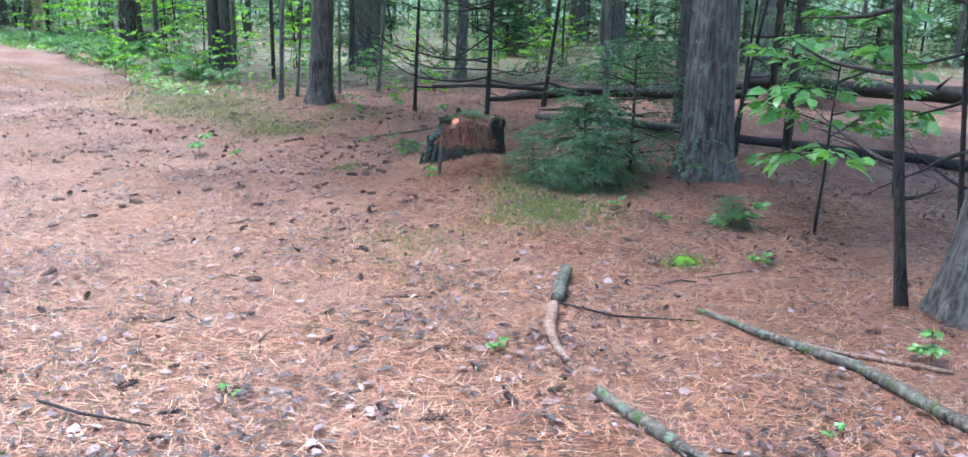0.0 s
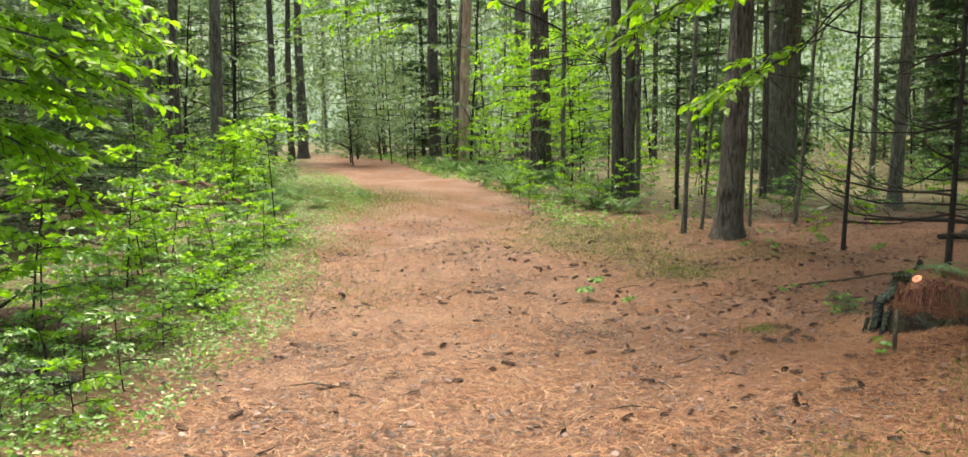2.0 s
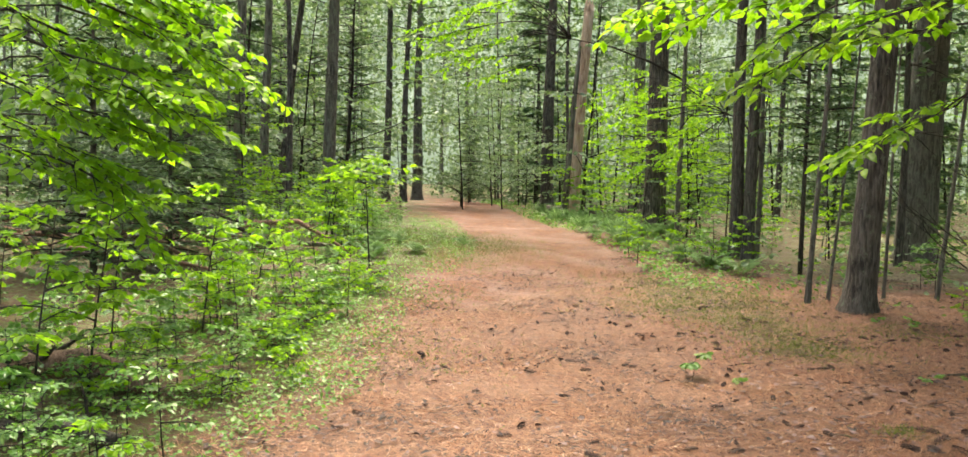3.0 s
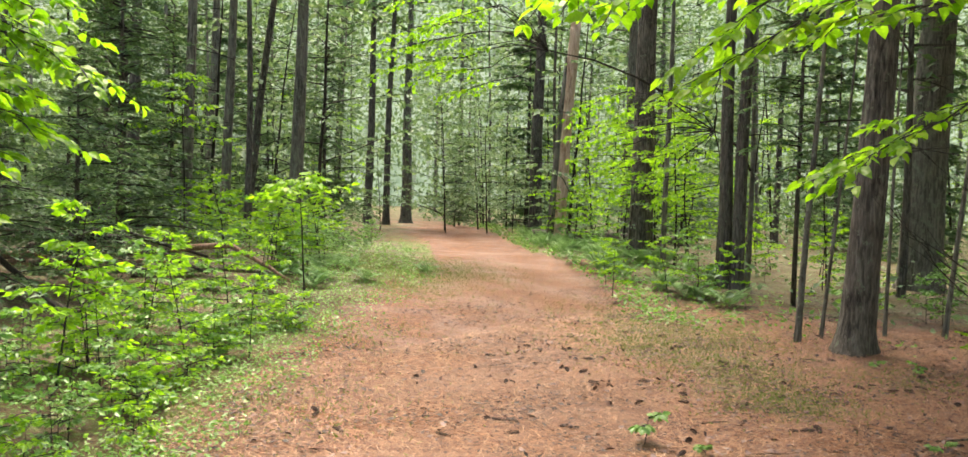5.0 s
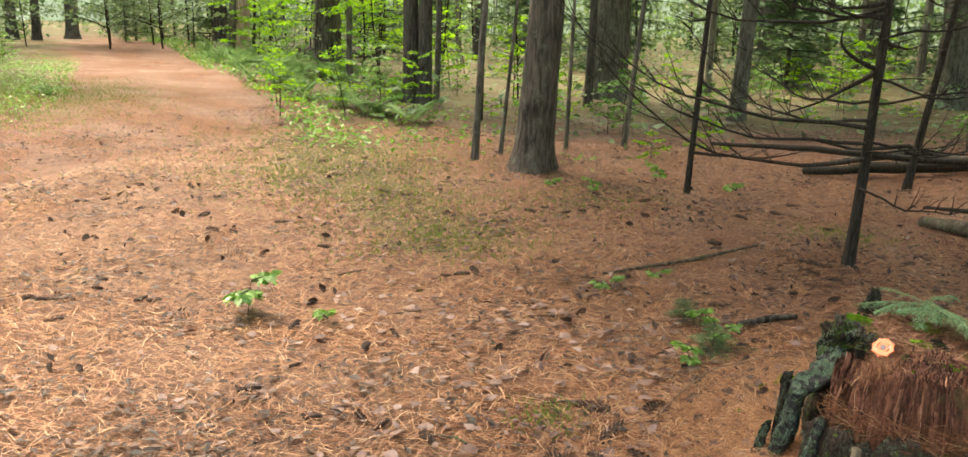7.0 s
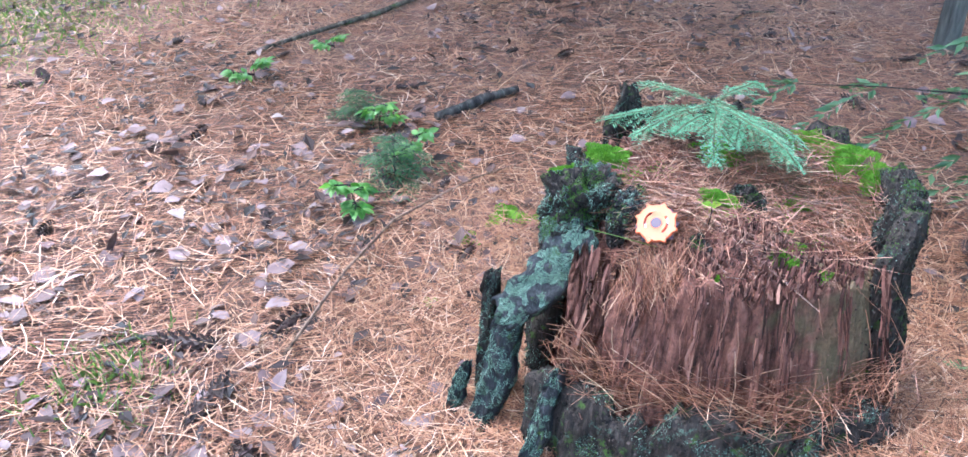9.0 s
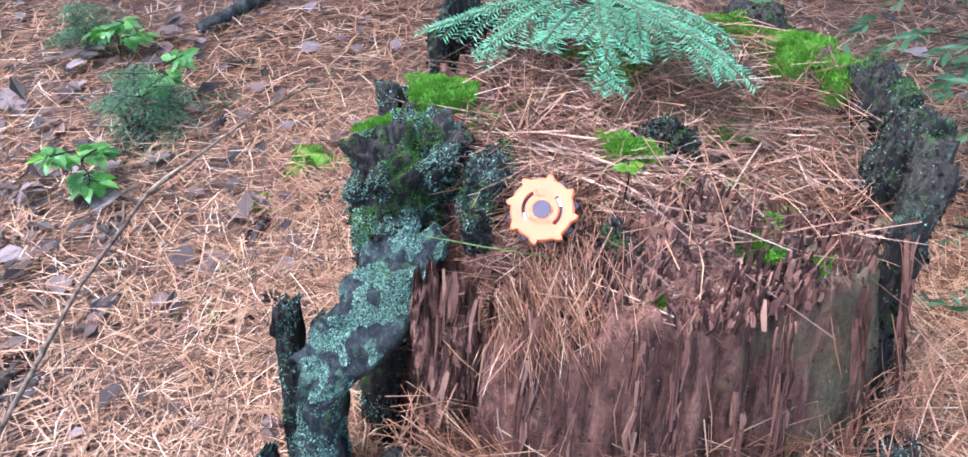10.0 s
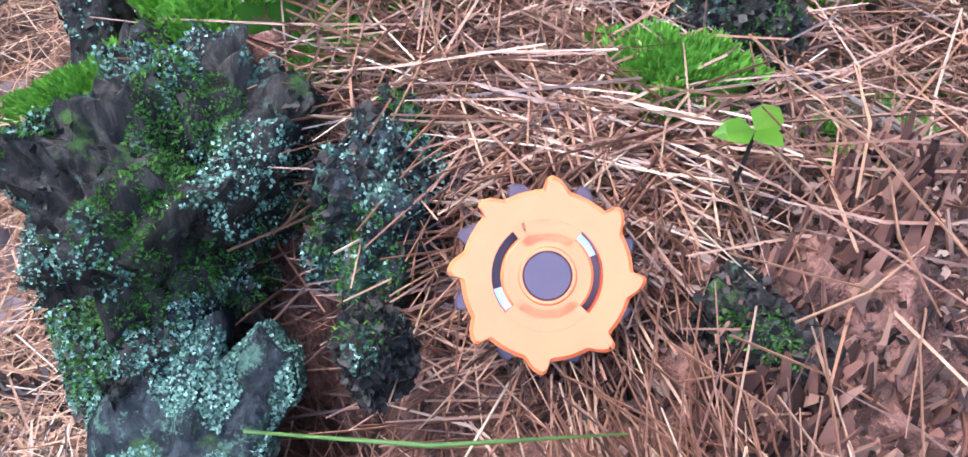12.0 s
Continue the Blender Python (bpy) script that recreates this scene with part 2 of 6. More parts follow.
M_CONE = litter_material("pine_cone", [(0.0, (0.016, 0.010, 0.008)), (1.0, (0.075, 0.040, 0.03))], 0.6)


def wood_core_material():
    m, nt, b, co = shader("rotten_red_wood", 0.9, 0, 0.2)
    grain = noise_tex(nt, co, 55, 5, 0.7, (1, 1, 0.14), distort=0.5)
    crumb = noise_tex(nt, co, 90, 4, 0.7)
    sep = nt.nodes.new("ShaderNodeSeparateXYZ")
    nt.links.new(co, sep.inputs[0])
    broad = arith(nt, "ADD", noise_tex(nt, co, 7, 3, 0.6), arith(nt, "MULTIPLY", arith(nt, "SUBTRACT", sep.outputs[0], 0.05), 1.8))
    col = ramp(nt, grain, [(0.33, (0.02, 0.010, 0.007)), (0.45, (0.11, 0.049, 0.034)), (0.6, (0.225, 0.104, 0.073)), (0.78, (0.36, 0.21, 0.155))])
    col = mixed(nt, ramp(nt, broad, [(0.44, (0, 0, 0)), (0.54, (1, 1, 1))]), col, mixed(nt, 0.65, col, (0.12, 0.11, 0.055)))
    col = mixed(nt, 0.55, col, ramp(nt, crumb, [(0.3, (0.3, 0.25, 0.23)), (0.7, (1.35, 1.3, 1.25))]), "MULTIPLY")
    nt.links.new(col, b.inputs["Base Color"])
    bumped(nt, b, arith(nt, "ADD", grain, arith(nt, "MULTIPLY", crumb, 0.6)), 1.0, 0.010)
    return m


M_CORE = wood_core_material()


def plain(name, col, rough, metal=0.0, spec=0.5, grain=0.12, scale=60):
    m, nt, b, co = shader(name, rough, metal, spec)
    n = noise_tex(nt, co, scale, 4)
    dim = tuple(v * (1 - grain) for v in col)
    nt.links.new(ramp(nt, n, [(0.3, dim), (0.7, col)]), b.inputs["Base Color"])
    bumped(nt, b, n, 0.08, 0.001)
    return m


M_ORANGE = plain("orange_plastic", (0.78, 0.165, 0.05), 0.4)
M_PURPLE = plain("dark_purple_plastic", (0.075, 0.045, 0.062), 0.4)
M_STEEL = plain("bare_metal", (0.55, 0.57, 0.60), 0.3, 1.0)


# ---- geometry helpers ----
class Geo:
    """Collects vertices and faces for one mesh."""

    def __init__(self):
        self.v, self.f, self.n = [], [], 0

    def add(self, verts, faces):
        self.v.extend(verts)
        o = self.n
        self.f.extend([tuple(i + o for i in f) for f in faces])
        self.n += len(verts)

    def quads(self, arr):
        """arr: (n, k, 3) polygons of their own."""
        n, k = arr.shape[:2]
        self.v.extend(map(tuple, arr.reshape(-1, 3).tolist()))
        idx = (np.arange(n * k) + self.n).reshape(n, k)
        self.f.extend(map(tuple, idx.tolist()))
        self.n += n * k

    def tube(self, pts, radii, sides=6, cap=True):
        pts = [Vector(p) for p in pts]
        verts, faces = [], []
        side = None
        for i, p in enumerate(pts):
            d = (pts[min(i + 1, len(pts) - 1)] - pts[max(i - 1, 0)]).normalized()
            if side is None:
                side = d.orthogonal().normalized()
            side = (side - d * side.dot(d)).normalized()
            up = d.cross(side)
            for k in range(sides):
                a = 2 * math.pi * k / sides
                q = p + (side * math.cos(a) + up * math.sin(a)) * radii[i]
                verts.append(tuple(q))
        for i in range(len(pts) - 1):
            for k in range(sides):
                a, b_ = i * sides + k, i * sides + (k + 1) % sides
                faces.append((a, b_, b_ + sides, a + sides))
        if cap:
            faces.append(tuple(range(sides - 1, -1, -1)))
            faces.append(tuple((len(pts) - 1) * sides + k for k in range(sides)))
        self.add(verts, faces)

    def mesh(self, name, material, smooth=True):
        me = bpy.data.meshes.new(name)
        me.from_pydata(self.v, [], self.f)
        me.materials.append(material)
        if smooth:
            me.polygons.foreach_set("use_smooth", [True] * len(me.polygons))
        me.update()
        return me


def part(name, geo, material, parent=None, label="", smooth=True):
    me = geo if isinstance(geo, bpy.types.Mesh) else geo.mesh(name, material, smooth)
    ob = new(name, me)
    if parent is not None:
        ob.parent = parent
    if label:
        ob["label"] = label
    return ob


def thing(name, x, y, z, label, category, group="", kind=""):
    ob = new(name)
    ob.empty_display_size = 0.2
    ob.location = (x, y, z)
    return tagged(ob, label, category, group, kind)


def unit(a):
    return a / np.maximum(np.linalg.norm(a, axis=-1, keepdims=True), 1e-9)


def leaves(geo, P, D, N, L, W, fine=False):
    """Leaves: base P, direction D, upward normal N, length L, width W; all arrays."""
    P, D, N = np.asarray(P, float), unit(np.asarray(D, float)), np.asarray(N, float)
    S = unit(np.cross(D, N))
    N = np.cross(S, D)
    L, W = np.broadcast_to(L, len(P))[:, None], np.broadcast_to(W, len(P))[:, None]
    if fine:
        def at(a, w, h):
            return P + D * L * a + S * W * w + N * L * h
        s0, s1, s2, s3 = at(0, 0, 0), at(0.33, 0, 0.03), at(0.68, 0, 0.01), at(1, 0, -0.10)
        l1, l2, r1, r2 = at(0.28, 0.48, 0.07), at(0.66, 0.36, 0.04), at(0.28, -0.48, 0.07), at(0.66, -0.36, 0.04)
        vs = np.stack([s0, s1, s2, s3, l1, l2, r1, r2], 1).reshape(-1, 3)
        faces = [(0, 1, 4), (1, 2, 5, 4), (2, 3, 5), (0, 6, 1), (1, 6, 7, 2), (2, 7, 3)]
        k = 8
    else:
        vs = np.stack([P, P + D * L * 0.45 + S * W * 0.5 + N * W * 0.15, P + D * L, P + D * L * 0.45 - S * W * 0.5 + N * W * 0.15], 1).reshape(-1, 3)
        faces = [(0, 2, 1), (0, 3, 2)]
        k = 4
    o = geo.n
    geo.v.extend(map(tuple, vs.tolist()))
    for i in range(len(P)):
        b_ = o + i * k
        geo.f.extend([tuple(b_ + j for j in f) for f in faces])
    geo.n += len(vs)


rng = np.random.default_rng(7)
rnd = random.Random(11)

TRAIL_LEFT = [(-3.6, 1.0), (-4.4, 5.0), (-5.2, 7.4), (-7.3, 10.7), (-10.1, 16.3), (-17.0, 25.0), (-27.9, 37.2), (-50, 60)]
STUMP = (-0.06, 8.92)
# mossy spots on the trail's right side: x, y, size, strength
MOSSY = [(-2.65, 11.8, 0.45, 0.75), (-3.4, 12.8, 0.5, 0.7), (-4.5, 13.8, 0.8, 0.75), (-5.4, 15.6, 0.9, 0.75), (0.63, 7.2, 0.4, 0.75), (0.35, 8.0, 0.3, 0.6), (1.48, 5.83, 0.15, 0.6), (-0.45, 6.4, 0.3, 0.45)]


def ground_z(x, y):
    """Height of the forest floor; x, y may be arrays."""
    def bump(cx, cy, h, s):
        return h * np.exp(-(((x - cx) ** 2 + (y - cy) ** 2) / (2 * s * s)))
    z = 0.035 * np.sin(x * 0.9 + 1.3) * np.sin(y * 0.7 + 0.4) + 0.02 * np.sin(x * 2.3 + y * 1.7) - 0.01
    z = z + bump(-9.8, 25.2, 0.28, 4.0) + bump(-24.5, 32.0, 0.5, 7.0) + bump(-3.5, 26.5, -0.2, 4.0)
    z = z + bump(-16.0, 13.0, 0.75, 5.0)
    z = z + bump(0.0, 8.75, 0.17, 0.42) + bump(0.12, 8.45, 0.10, 0.25) + bump(2.3, 8.6, 0.10, 0.6) + bump(0.7, 7.4, 0.06, 0.6)
    return z


def gz(x, y):
    return float(ground_z(np.float64(x), np.float64(y)))


def trail_edge_x(y):
    ys = [p[1] for p in TRAIL_LEFT]
    return np.interp(y, ys, [p[0] for p in TRAIL_LEFT])


# ---- ground: one sheet ----
def build_ground():
    def axis(lo, hi, fine):
        return np.concatenate([lo - np.geomspace(0.3, 900, 46)[::-1], np.arange(lo, hi, fine), hi + np.geomspace(0.3, 900, 46)])
    xs, ys = axis(-9, 4.5, 0.07), axis(1.0, 17, 0.07)
    X, Y = np.meshgrid(xs, ys)
    Z = ground_z(X, Y)
    near = (X > -9) & (X < 4.5) & (Y > 1) & (Y < 17)
    rough = sum(a * np.sin(X * f + p) * np.sin(Y * g + q) for a, f, g, p, q in
                ((0.006, 7.1, 6.3, 0.2, 1.0), (0.004, 15.7, 13.1, 2.0, 0.4), (0.003, 31.0, 27.0, 1.0, 2.2)))
    Z = Z + np.where(near, rough + rng.normal(0, 0.0025, X.shape), 0)
    nx = len(xs)
    verts = np.stack([X, Y, Z], -1).reshape(-1, 3)
    i, j = np.meshgrid(np.arange(len(ys) - 1), np.arange(nx - 1), indexing="ij")
    a = (i * nx + j).ravel()
    me = bpy.data.meshes.new("ground")
    me.from_pydata(verts.tolist(), [], np.stack([a, a + 1, a + nx + 1, a + nx], 1).tolist())
    me.polygons.foreach_set("use_smooth", [True] * len(me.polygons))
    # how far each spot lies in the mossy undergrowth off the trail
    x, y = verts[:, 0], verts[:, 1]
    left = np.clip((trail_edge_x(y) - x + 0.3) / 1.1, 0, 1)
    right = np.clip((y - 0.35 * x - 15.5) / 7.0, 0, 1) * np.clip((x - np.interp(y, [5, 12, 14.4, 18, 20.7, 24.5, 31, 40, 63], [0, -2.8, -5.0, -7.3, -9.3, -12.7, -17.8, -26.0, -50.0])) / 1.0, 0, 1)
    spots = sum(h * np.exp(-(((x - cx) ** 2 + (y - cy) ** 2) / (2 * s * s))) for cx, cy, s, h in MOSSY)
    me.attributes.new("verge", "FLOAT", "POINT").data.foreach_set("value", np.maximum(np.maximum(left, right * 0.8), spots))
    me.materials.append(M_GROUND)
    tagged(new("ground", me), "forest floor of rust-brown pine needles with mossy edges", "ground", kind="structure")


build_ground()


def build_backdrop():
    """The woods beyond sight, as a closed, faintly glowing ring far off."""
    g, n = Geo(), 96
    vs, fs = [], []
    for z in (-3, 12, 26, 40):
        for k in range(n):
            a = 2 * math.pi * k / n
            r = 112 + 3 * math.sin(9 * a) + z * 0.1
            vs.append((r * math.cos(a) - 8, r * math.sin(a) + 20, z + (4 * math.sin(23 * a) + 3 * math.sin(41 * a) if z == 40 else 0)))
    for i in range(3):
        for k in range(n):
            fs.append((i * n + k, i * n + (k + 1) % n, i * n + n + (k + 1) % n, i * n + n + k))
    g.add(vs, fs)
    tagged(part("backdrop", g, backdrop_material()), "faintly glowing backdrop of distant forest, haze in its grey-green colour", "backdrop", kind="structure")


build_backdrop()


# ---- trees ----
def trunk_geo(h, r0, lean=(0.0, 0.0), sides=14, rings=26, rough=0.05, flare=0.5, seed=0.0, top=0.25):
    g = Geo()
    verts, faces = [], []
    zs = [-0.2 + (h + 0.2) * (i / (rings - 1)) ** 1.9 for i in range(rings)]
    for z in zs:
        k = max(z, 0) / h
        for s_ in range(sides):
            a = 2 * math.pi * s_ / sides
            lobes = 1 + flare * math.exp(-max(z, 0) / 0.22) * (0.75 + 0.35 * math.sin(3 * a + seed) + 0.2 * math.sin(5 * a + 2 * seed))
            r = r0 * (1 - (1 - top) * k) * lobes
            n1 = noise.noise((math.cos(a) * 2.6 + seed, math.sin(a) * 2.6, z * 0.8))
            n2 = noise.noise((math.cos(a) * 7 + seed, math.sin(a) * 7, z * 2.2))
            r *= 1 + rough * (n1 + 0.8 * n2)
            verts.append((lean[0] * z + 0.03 * math.sin(z * 0.7 + seed) + r * math.cos(a),
                          lean[1] * z + 0.03 * math.sin(z * 0.5 + 2 * seed) + r * math.sin(a), z))
    for i in range(rings - 1):
        for s_ in range(sides):
            a, b_ = i * sides + s_, i * sides + (s_ + 1) % sides
            faces.append((a, b_, b_ + sides, a + sides))
    faces.append(tuple((rings - 1) * sides + k for k in range(sides)))
    g.add(verts, faces)
    return g


def curve_pts(p, d, length, n=6, sag=0.0, wob=0.12, lift=0.0):
    p, d = Vector(p), Vector(d).normalized()
    out, step = [p.copy()], length / (n - 1)
    for i in range(1, n):
        d = (d + Vector((rnd.uniform(-wob, wob), rnd.uniform(-wob, wob), rnd.uniform(-wob, wob) * 0.6 - sag / n + lift * i / n / n))).normalized()
        p = p + d * step
        out.append(p.copy())
    return out


def pine_crown(per, wide):
    """A high open crown: boughs with clumps of needles, 7 m tall."""
    wood, tuft = Geo(), Geo()
    P, D = [], []
    for i in range(26):
        z = 0.3 + 6.2 * (i / 25)
        reach = (0.5 + 2.2 * (1 - abs(z - 2.2) / 5.5)) * rnd.uniform(0.6, 1.1)
        a = i * 2.4 + rnd.uniform(-0.4, 0.4)
        pts = curve_pts((0, 0, z), (math.cos(a), math.sin(a), 0.15), reach, 5, 0.1)
        wood.tube(pts, [0.035, 0.03, 0.022, 0.015, 0.006], 4, False)
        for q in pts[1:]:
            for _ in range(per):
                o = Vector((rnd.gauss(0, 0.28), rnd.gauss(0, 0.28), rnd.gauss(0, 0.12)))
                P.append(tuple(q + o))
                D.append((o.x + rnd.uniform(-1, 1), o.y + rnd.uniform(-1, 1), rnd.uniform(-0.3, 0.5)))
    P, D = np.array(P), np.array(D)
    leaves(tuft, P, D, rng.normal(0, 0.4, P.shape) + (0, 0, 1), 0.30, wide)
    return wood.mesh("limb", M_DARKBARK), tuft.mesh("crown", M_HEMLOCK, False)


# the dense crown is an unseen canopy, widened by spread to darken the floor
CROWN_THIN, CROWN_SHADE = pine_crown(6, 0.16), pine_crown(60, 0.14)


def dead_limbs(trunk_r, z0, z1, count, reach, sides=4):
    out = []
    for i in range(count):
        z = rnd.uniform(z0, z1)
        a = rnd.uniform(0, 2 * math.pi)
        g = Geo()
        pts = curve_pts((math.cos(a) * trunk_r * 0.7, math.sin(a) * trunk_r * 0.7, z), (math.cos(a), math.sin(a), rnd.uniform(-0.1, 0.3)), reach * rnd.uniform(0.4, 1), 6, 0.35)
        g.tube(pts, [0.016, 0.014, 0.011, 0.008, 0.005, 0.002], sides, False)
        q = pts[3]
        g.tube(curve_pts(q, (math.cos(a + 0.8), math.sin(a + 0.8), 0.1), reach * 0.3, 4), [0.006, 0.005, 0.003, 0.001], 3, False)
        out.append(g)
    return out


def pine(x, y, dia, h=16.0, lean=(0.0, 0.0), mat=None, name="pine_tree", label="tall pine with furrowed grey-brown bark", limbs=4, sides=14, rings=26, rough=0.05, flare=0.5, crown=True, spread=0.0):
    t = thing(name, x, y, gz(x, y), label, "tree", "forest trees")
    mat = mat or M_PINE
    part("trunk", trunk_geo(h, dia / 2, lean, sides, rings, rough, flare, x * 3.1 + y), mat, t)
    for g in dead_limbs(dia / 2, 2.2, 7.0, limbs, 1.6):
        part("limb", g, M_TWIG, t)
    if crown:
        sc = spread or min(1.3, 0.75 + dia)
        for nm, me in zip(("limb_frame", "crown"), CROWN_SHADE if spread else CROWN_THIN):
            c = part(nm, me, None, t)
            z = h - 6.6 * sc
            c.matrix_basis = pose(lean[0] * z, lean[1] * z, z, 0, 0, rnd.uniform(0, 360)) @ Matrix.Diagonal((sc, sc, sc, 1))
    return t


# nearest trunks round the trail
pine(-2.72, 14.85, 0.39, 15, (0.045, 0.0), M_PINE, sides=28, rings=60, rough=0.09, label="straight pine with dark flaky bark and a flared foot", limbs=3, spread=1.4)
pine(2.28, 8.60, 0.50, 17, (0.02, 0.03), M_PINE, sides=32, rings=64, rough=0.08, flare=0.45, label="large pine with grey-brown furrowed bark", limbs=1, spread=1.55)
pine(3.02, 12.95, 0.27, 14, (0.0, 0.0), M_DARKBARK, label="dark wet-barked pine behind a larger one", limbs=5, spread=1.4)
pine(2.84, 4.72, 0.38, 15, (0.16, 0.02), M_PINE, sides=36, rings=80, rough=0.13, flare=0.35, label="leaning pine with coarse grey lichened bark", limbs=0, spread=0.75)
pine(-6.22, 20.65, 0.28, 15, (0.005, 0.0), M_DARKBARK, label="dark trunk of a twin-stemmed pine", limbs=4, flare=0.3)
pine(-5.93, 20.62, 0.26, 15, (0.02, 0.0), M_DARKBARK, label="slimmer trunk of a twin-stemmed pine", limbs=4, flare=0.3)
pine(-9.83, 24.88, 0.62, 18, (0.015, 0.0), M_PINE, sides=20, rings=36, label="stout pine beside ferns at the trail edge")
pine(-18.73, 34.86, 0.55, 18, (0.0, 0.0), M_DARKBARK, label="dark pine beside a broken snag")
pine(-3.49, 26.53, 0.98, 20, (0.02, 0.0), M_PINE_G, sides=22, rings=40, flare=0.35, spread=1.7, label="very thick grey-barked old pine")
pine(-3.40, 15.20, 0.085, 7, (0.03, 0.02), M_PINE_G, name="young_tree", label="slender grey sapling with a slight lean", limbs=2, flare=0.3, crown=False)
pine(-3.25, 15.75, 0.05, 6, (0.06, 0.0), M_PINE_G, name="young_tree", label="thin grey sapling beside a pine", limbs=2, flare=0.3, crown=False)
pine(-2.71, 16.82, 0.055, 6, (0.03, 0.0), M_PINE_G, name="young_tree", label="thin grey sapling among pines", limbs=2, flare=0.2, crown=False)
pine(-2.00, 17.53, 0.075, 7, (0.06, 0.0), M_PINE_G, name="young_tree", label="thin leaning grey sapling among pines", limbs=2, flare=0.2, crown=False)
for x, y, dia, lean in ((-0.6, 22.8, 0.30, 0.06), (4.0, 27.4, 0.62, -0.01), (6.9, 22.0, 0.42, 0.0), (0.4, 38.4, 0.62, 0.0), (4.8, 46.0, 1.0, 0.0)):
    pine(x, y, dia, 15, (lean, 0.0), M_PINE_G, sides=12, rings=20, label="shaded pine trunk behind bare saplings", limbs=5, spread=1.4)
pine(-3.44, 23.4, 0.18, 10, (0.0, 0.0), M_DARKBARK, label="slim dark pine in front of a thick one", flare=0.2)
# left of the trail
pine(-20.7, 21.4, 0.27, 14, (0.14, 0.02), M_DARKBARK, label="leaning dark pine trunk beside the trail", limbs=6)
pine(-17.8, 20.6, 0.40, 16, (0.02, 0.0), M_PINE_G, label="haze-paled grey pine trunk beside the trail", limbs=5)
pine(-15.5, 15.4, 0.24, 14, (0.01, 0.0), M_PINE_G, label="slim haze-paled grey trunk with dead limbs", limbs=7)
pine(-18.6, 16.3, 0.30, 14, (0.0, 0.0), M_DARKBARK, label="dark trunk with dead limbs", limbs=8)
pine(-18.9, 19.2, 0.28, 14, (0.03, 0.0), M_PINE_G, label="grey trunk beside a leaning one", limbs=4)
pine(-24.5, 31.2, 0.36, 15, (0.01, 0.0), M_DARKBARK, label="dark pine at a bend of the trail", limbs=6)
pine(-23.9, 31.6, 0.30, 15, (0.02, 0.0), M_DARKBARK, label="dark pine at a bend of the trail", limbs=6)
pine(-32.0, 43.0, 0.65, 17, (0.0, 0.0), M_PINE_G, label="grey trunk far down the trail")
pine(-21.4, 17.4, 0.34, 15, (-0.01, 0.0), M_PINE, label="brown trunk in deep shade", limbs=6)


def snag():
    x, y = -14.48, 29.0
    t = thing("broken_snag", x, y, gz(x, y), "broken dead pine with pale orange wood stripped of bark", "dead tree")
    g = trunk_geo(7.2, 0.25, (0.06, 0.0), 16, 30, 0.10, 0.3, 2.0, 0.65)
    part("trunk", g, M_PALE, t)
    sl = Geo()
    for k in range(6):
        a = k * 1.05
        sl.tube(curve_pts((0.43 + 0.11 * math.cos(a), 0.11 * math.sin(a), 7.0), (0.1, 0, 1), rnd.uniform(0.25, 0.7), 3, 0, 0.05), [0.06, 0.04, 0.005], 4)
    part("splinters", sl, M_PALE, t)
    strip = Geo()
    strip.tube([(-0.13 + 0.06 * z, -0.17, z) for z in (0.0, 1.5, 3.0, 4.5, 6.0)], [0.16, 0.15, 0.13, 0.10, 0.03], 8)
    part("bark", strip, M_PINE_G, t, "remaining strip of grey bark")


snag()


def dead_sapling(x, y, h, r, lean, count, reach, z0, z1, aim=None, label=""):
    t = thing("bare_sapling", x, y, gz(x, y), label, "sapling", "bare saplings")
    part("stem", trunk_geo(h, r, lean, 9, 22, 0.12, 0.35, x, 0.3), M_TWIG, t)
    for i in range(count):
        z = z0 + (z1 - z0) * (i + rnd.random()) / count
        a = rnd.uniform(0, 6.28) if aim is None else aim + rnd.choice((-1, 1, 1)) * rnd.uniform(0, 1.3)
        g = Geo()
        ln = reach * rnd.uniform(0.55, 1.1)
        pts = curve_pts((lean[0] * z, lean[1] * z, z), (math.cos(a), math.sin(a), rnd.uniform(-0.6, 0.25)), ln, 8, rnd.uniform(-1.0, 0.1), 0.2)
        g.tube(pts, [v * (0.65 + 6 * r) for v in (0.020, 0.018, 0.016, 0.013, 0.010, 0.008, 0.005, 0.002)], 5, False)
        branch = part("branch", g, M_TWIG, t)
        for q in pts[2:7]:
            if rnd.random() < 0.75:
                b_ = a + rnd.choice((-0.9, 0.9))
                g = Geo()
                g.tube(curve_pts(q, (math.cos(b_), math.sin(b_), 0.2), ln * 0.3, 4, -0.2), [0.005, 0.004, 0.003, 0.001], 3, False)
                part("twig", g, M_TWIG, branch)
    return t


dead_sapling(-1.04, 14.43, 5.0, 0.032, (0.02, 0.0), 10, 1.1, 0.4, 3.2, None, "thin dark dead sapling with bare twigs")
swept = dead_sapling(0.10, 11.92, 5.0, 0.036, (0.015, 0.01), 9, 1.0, 1.1, 2.8, None, "dead sapling with long bare sweeping branches")
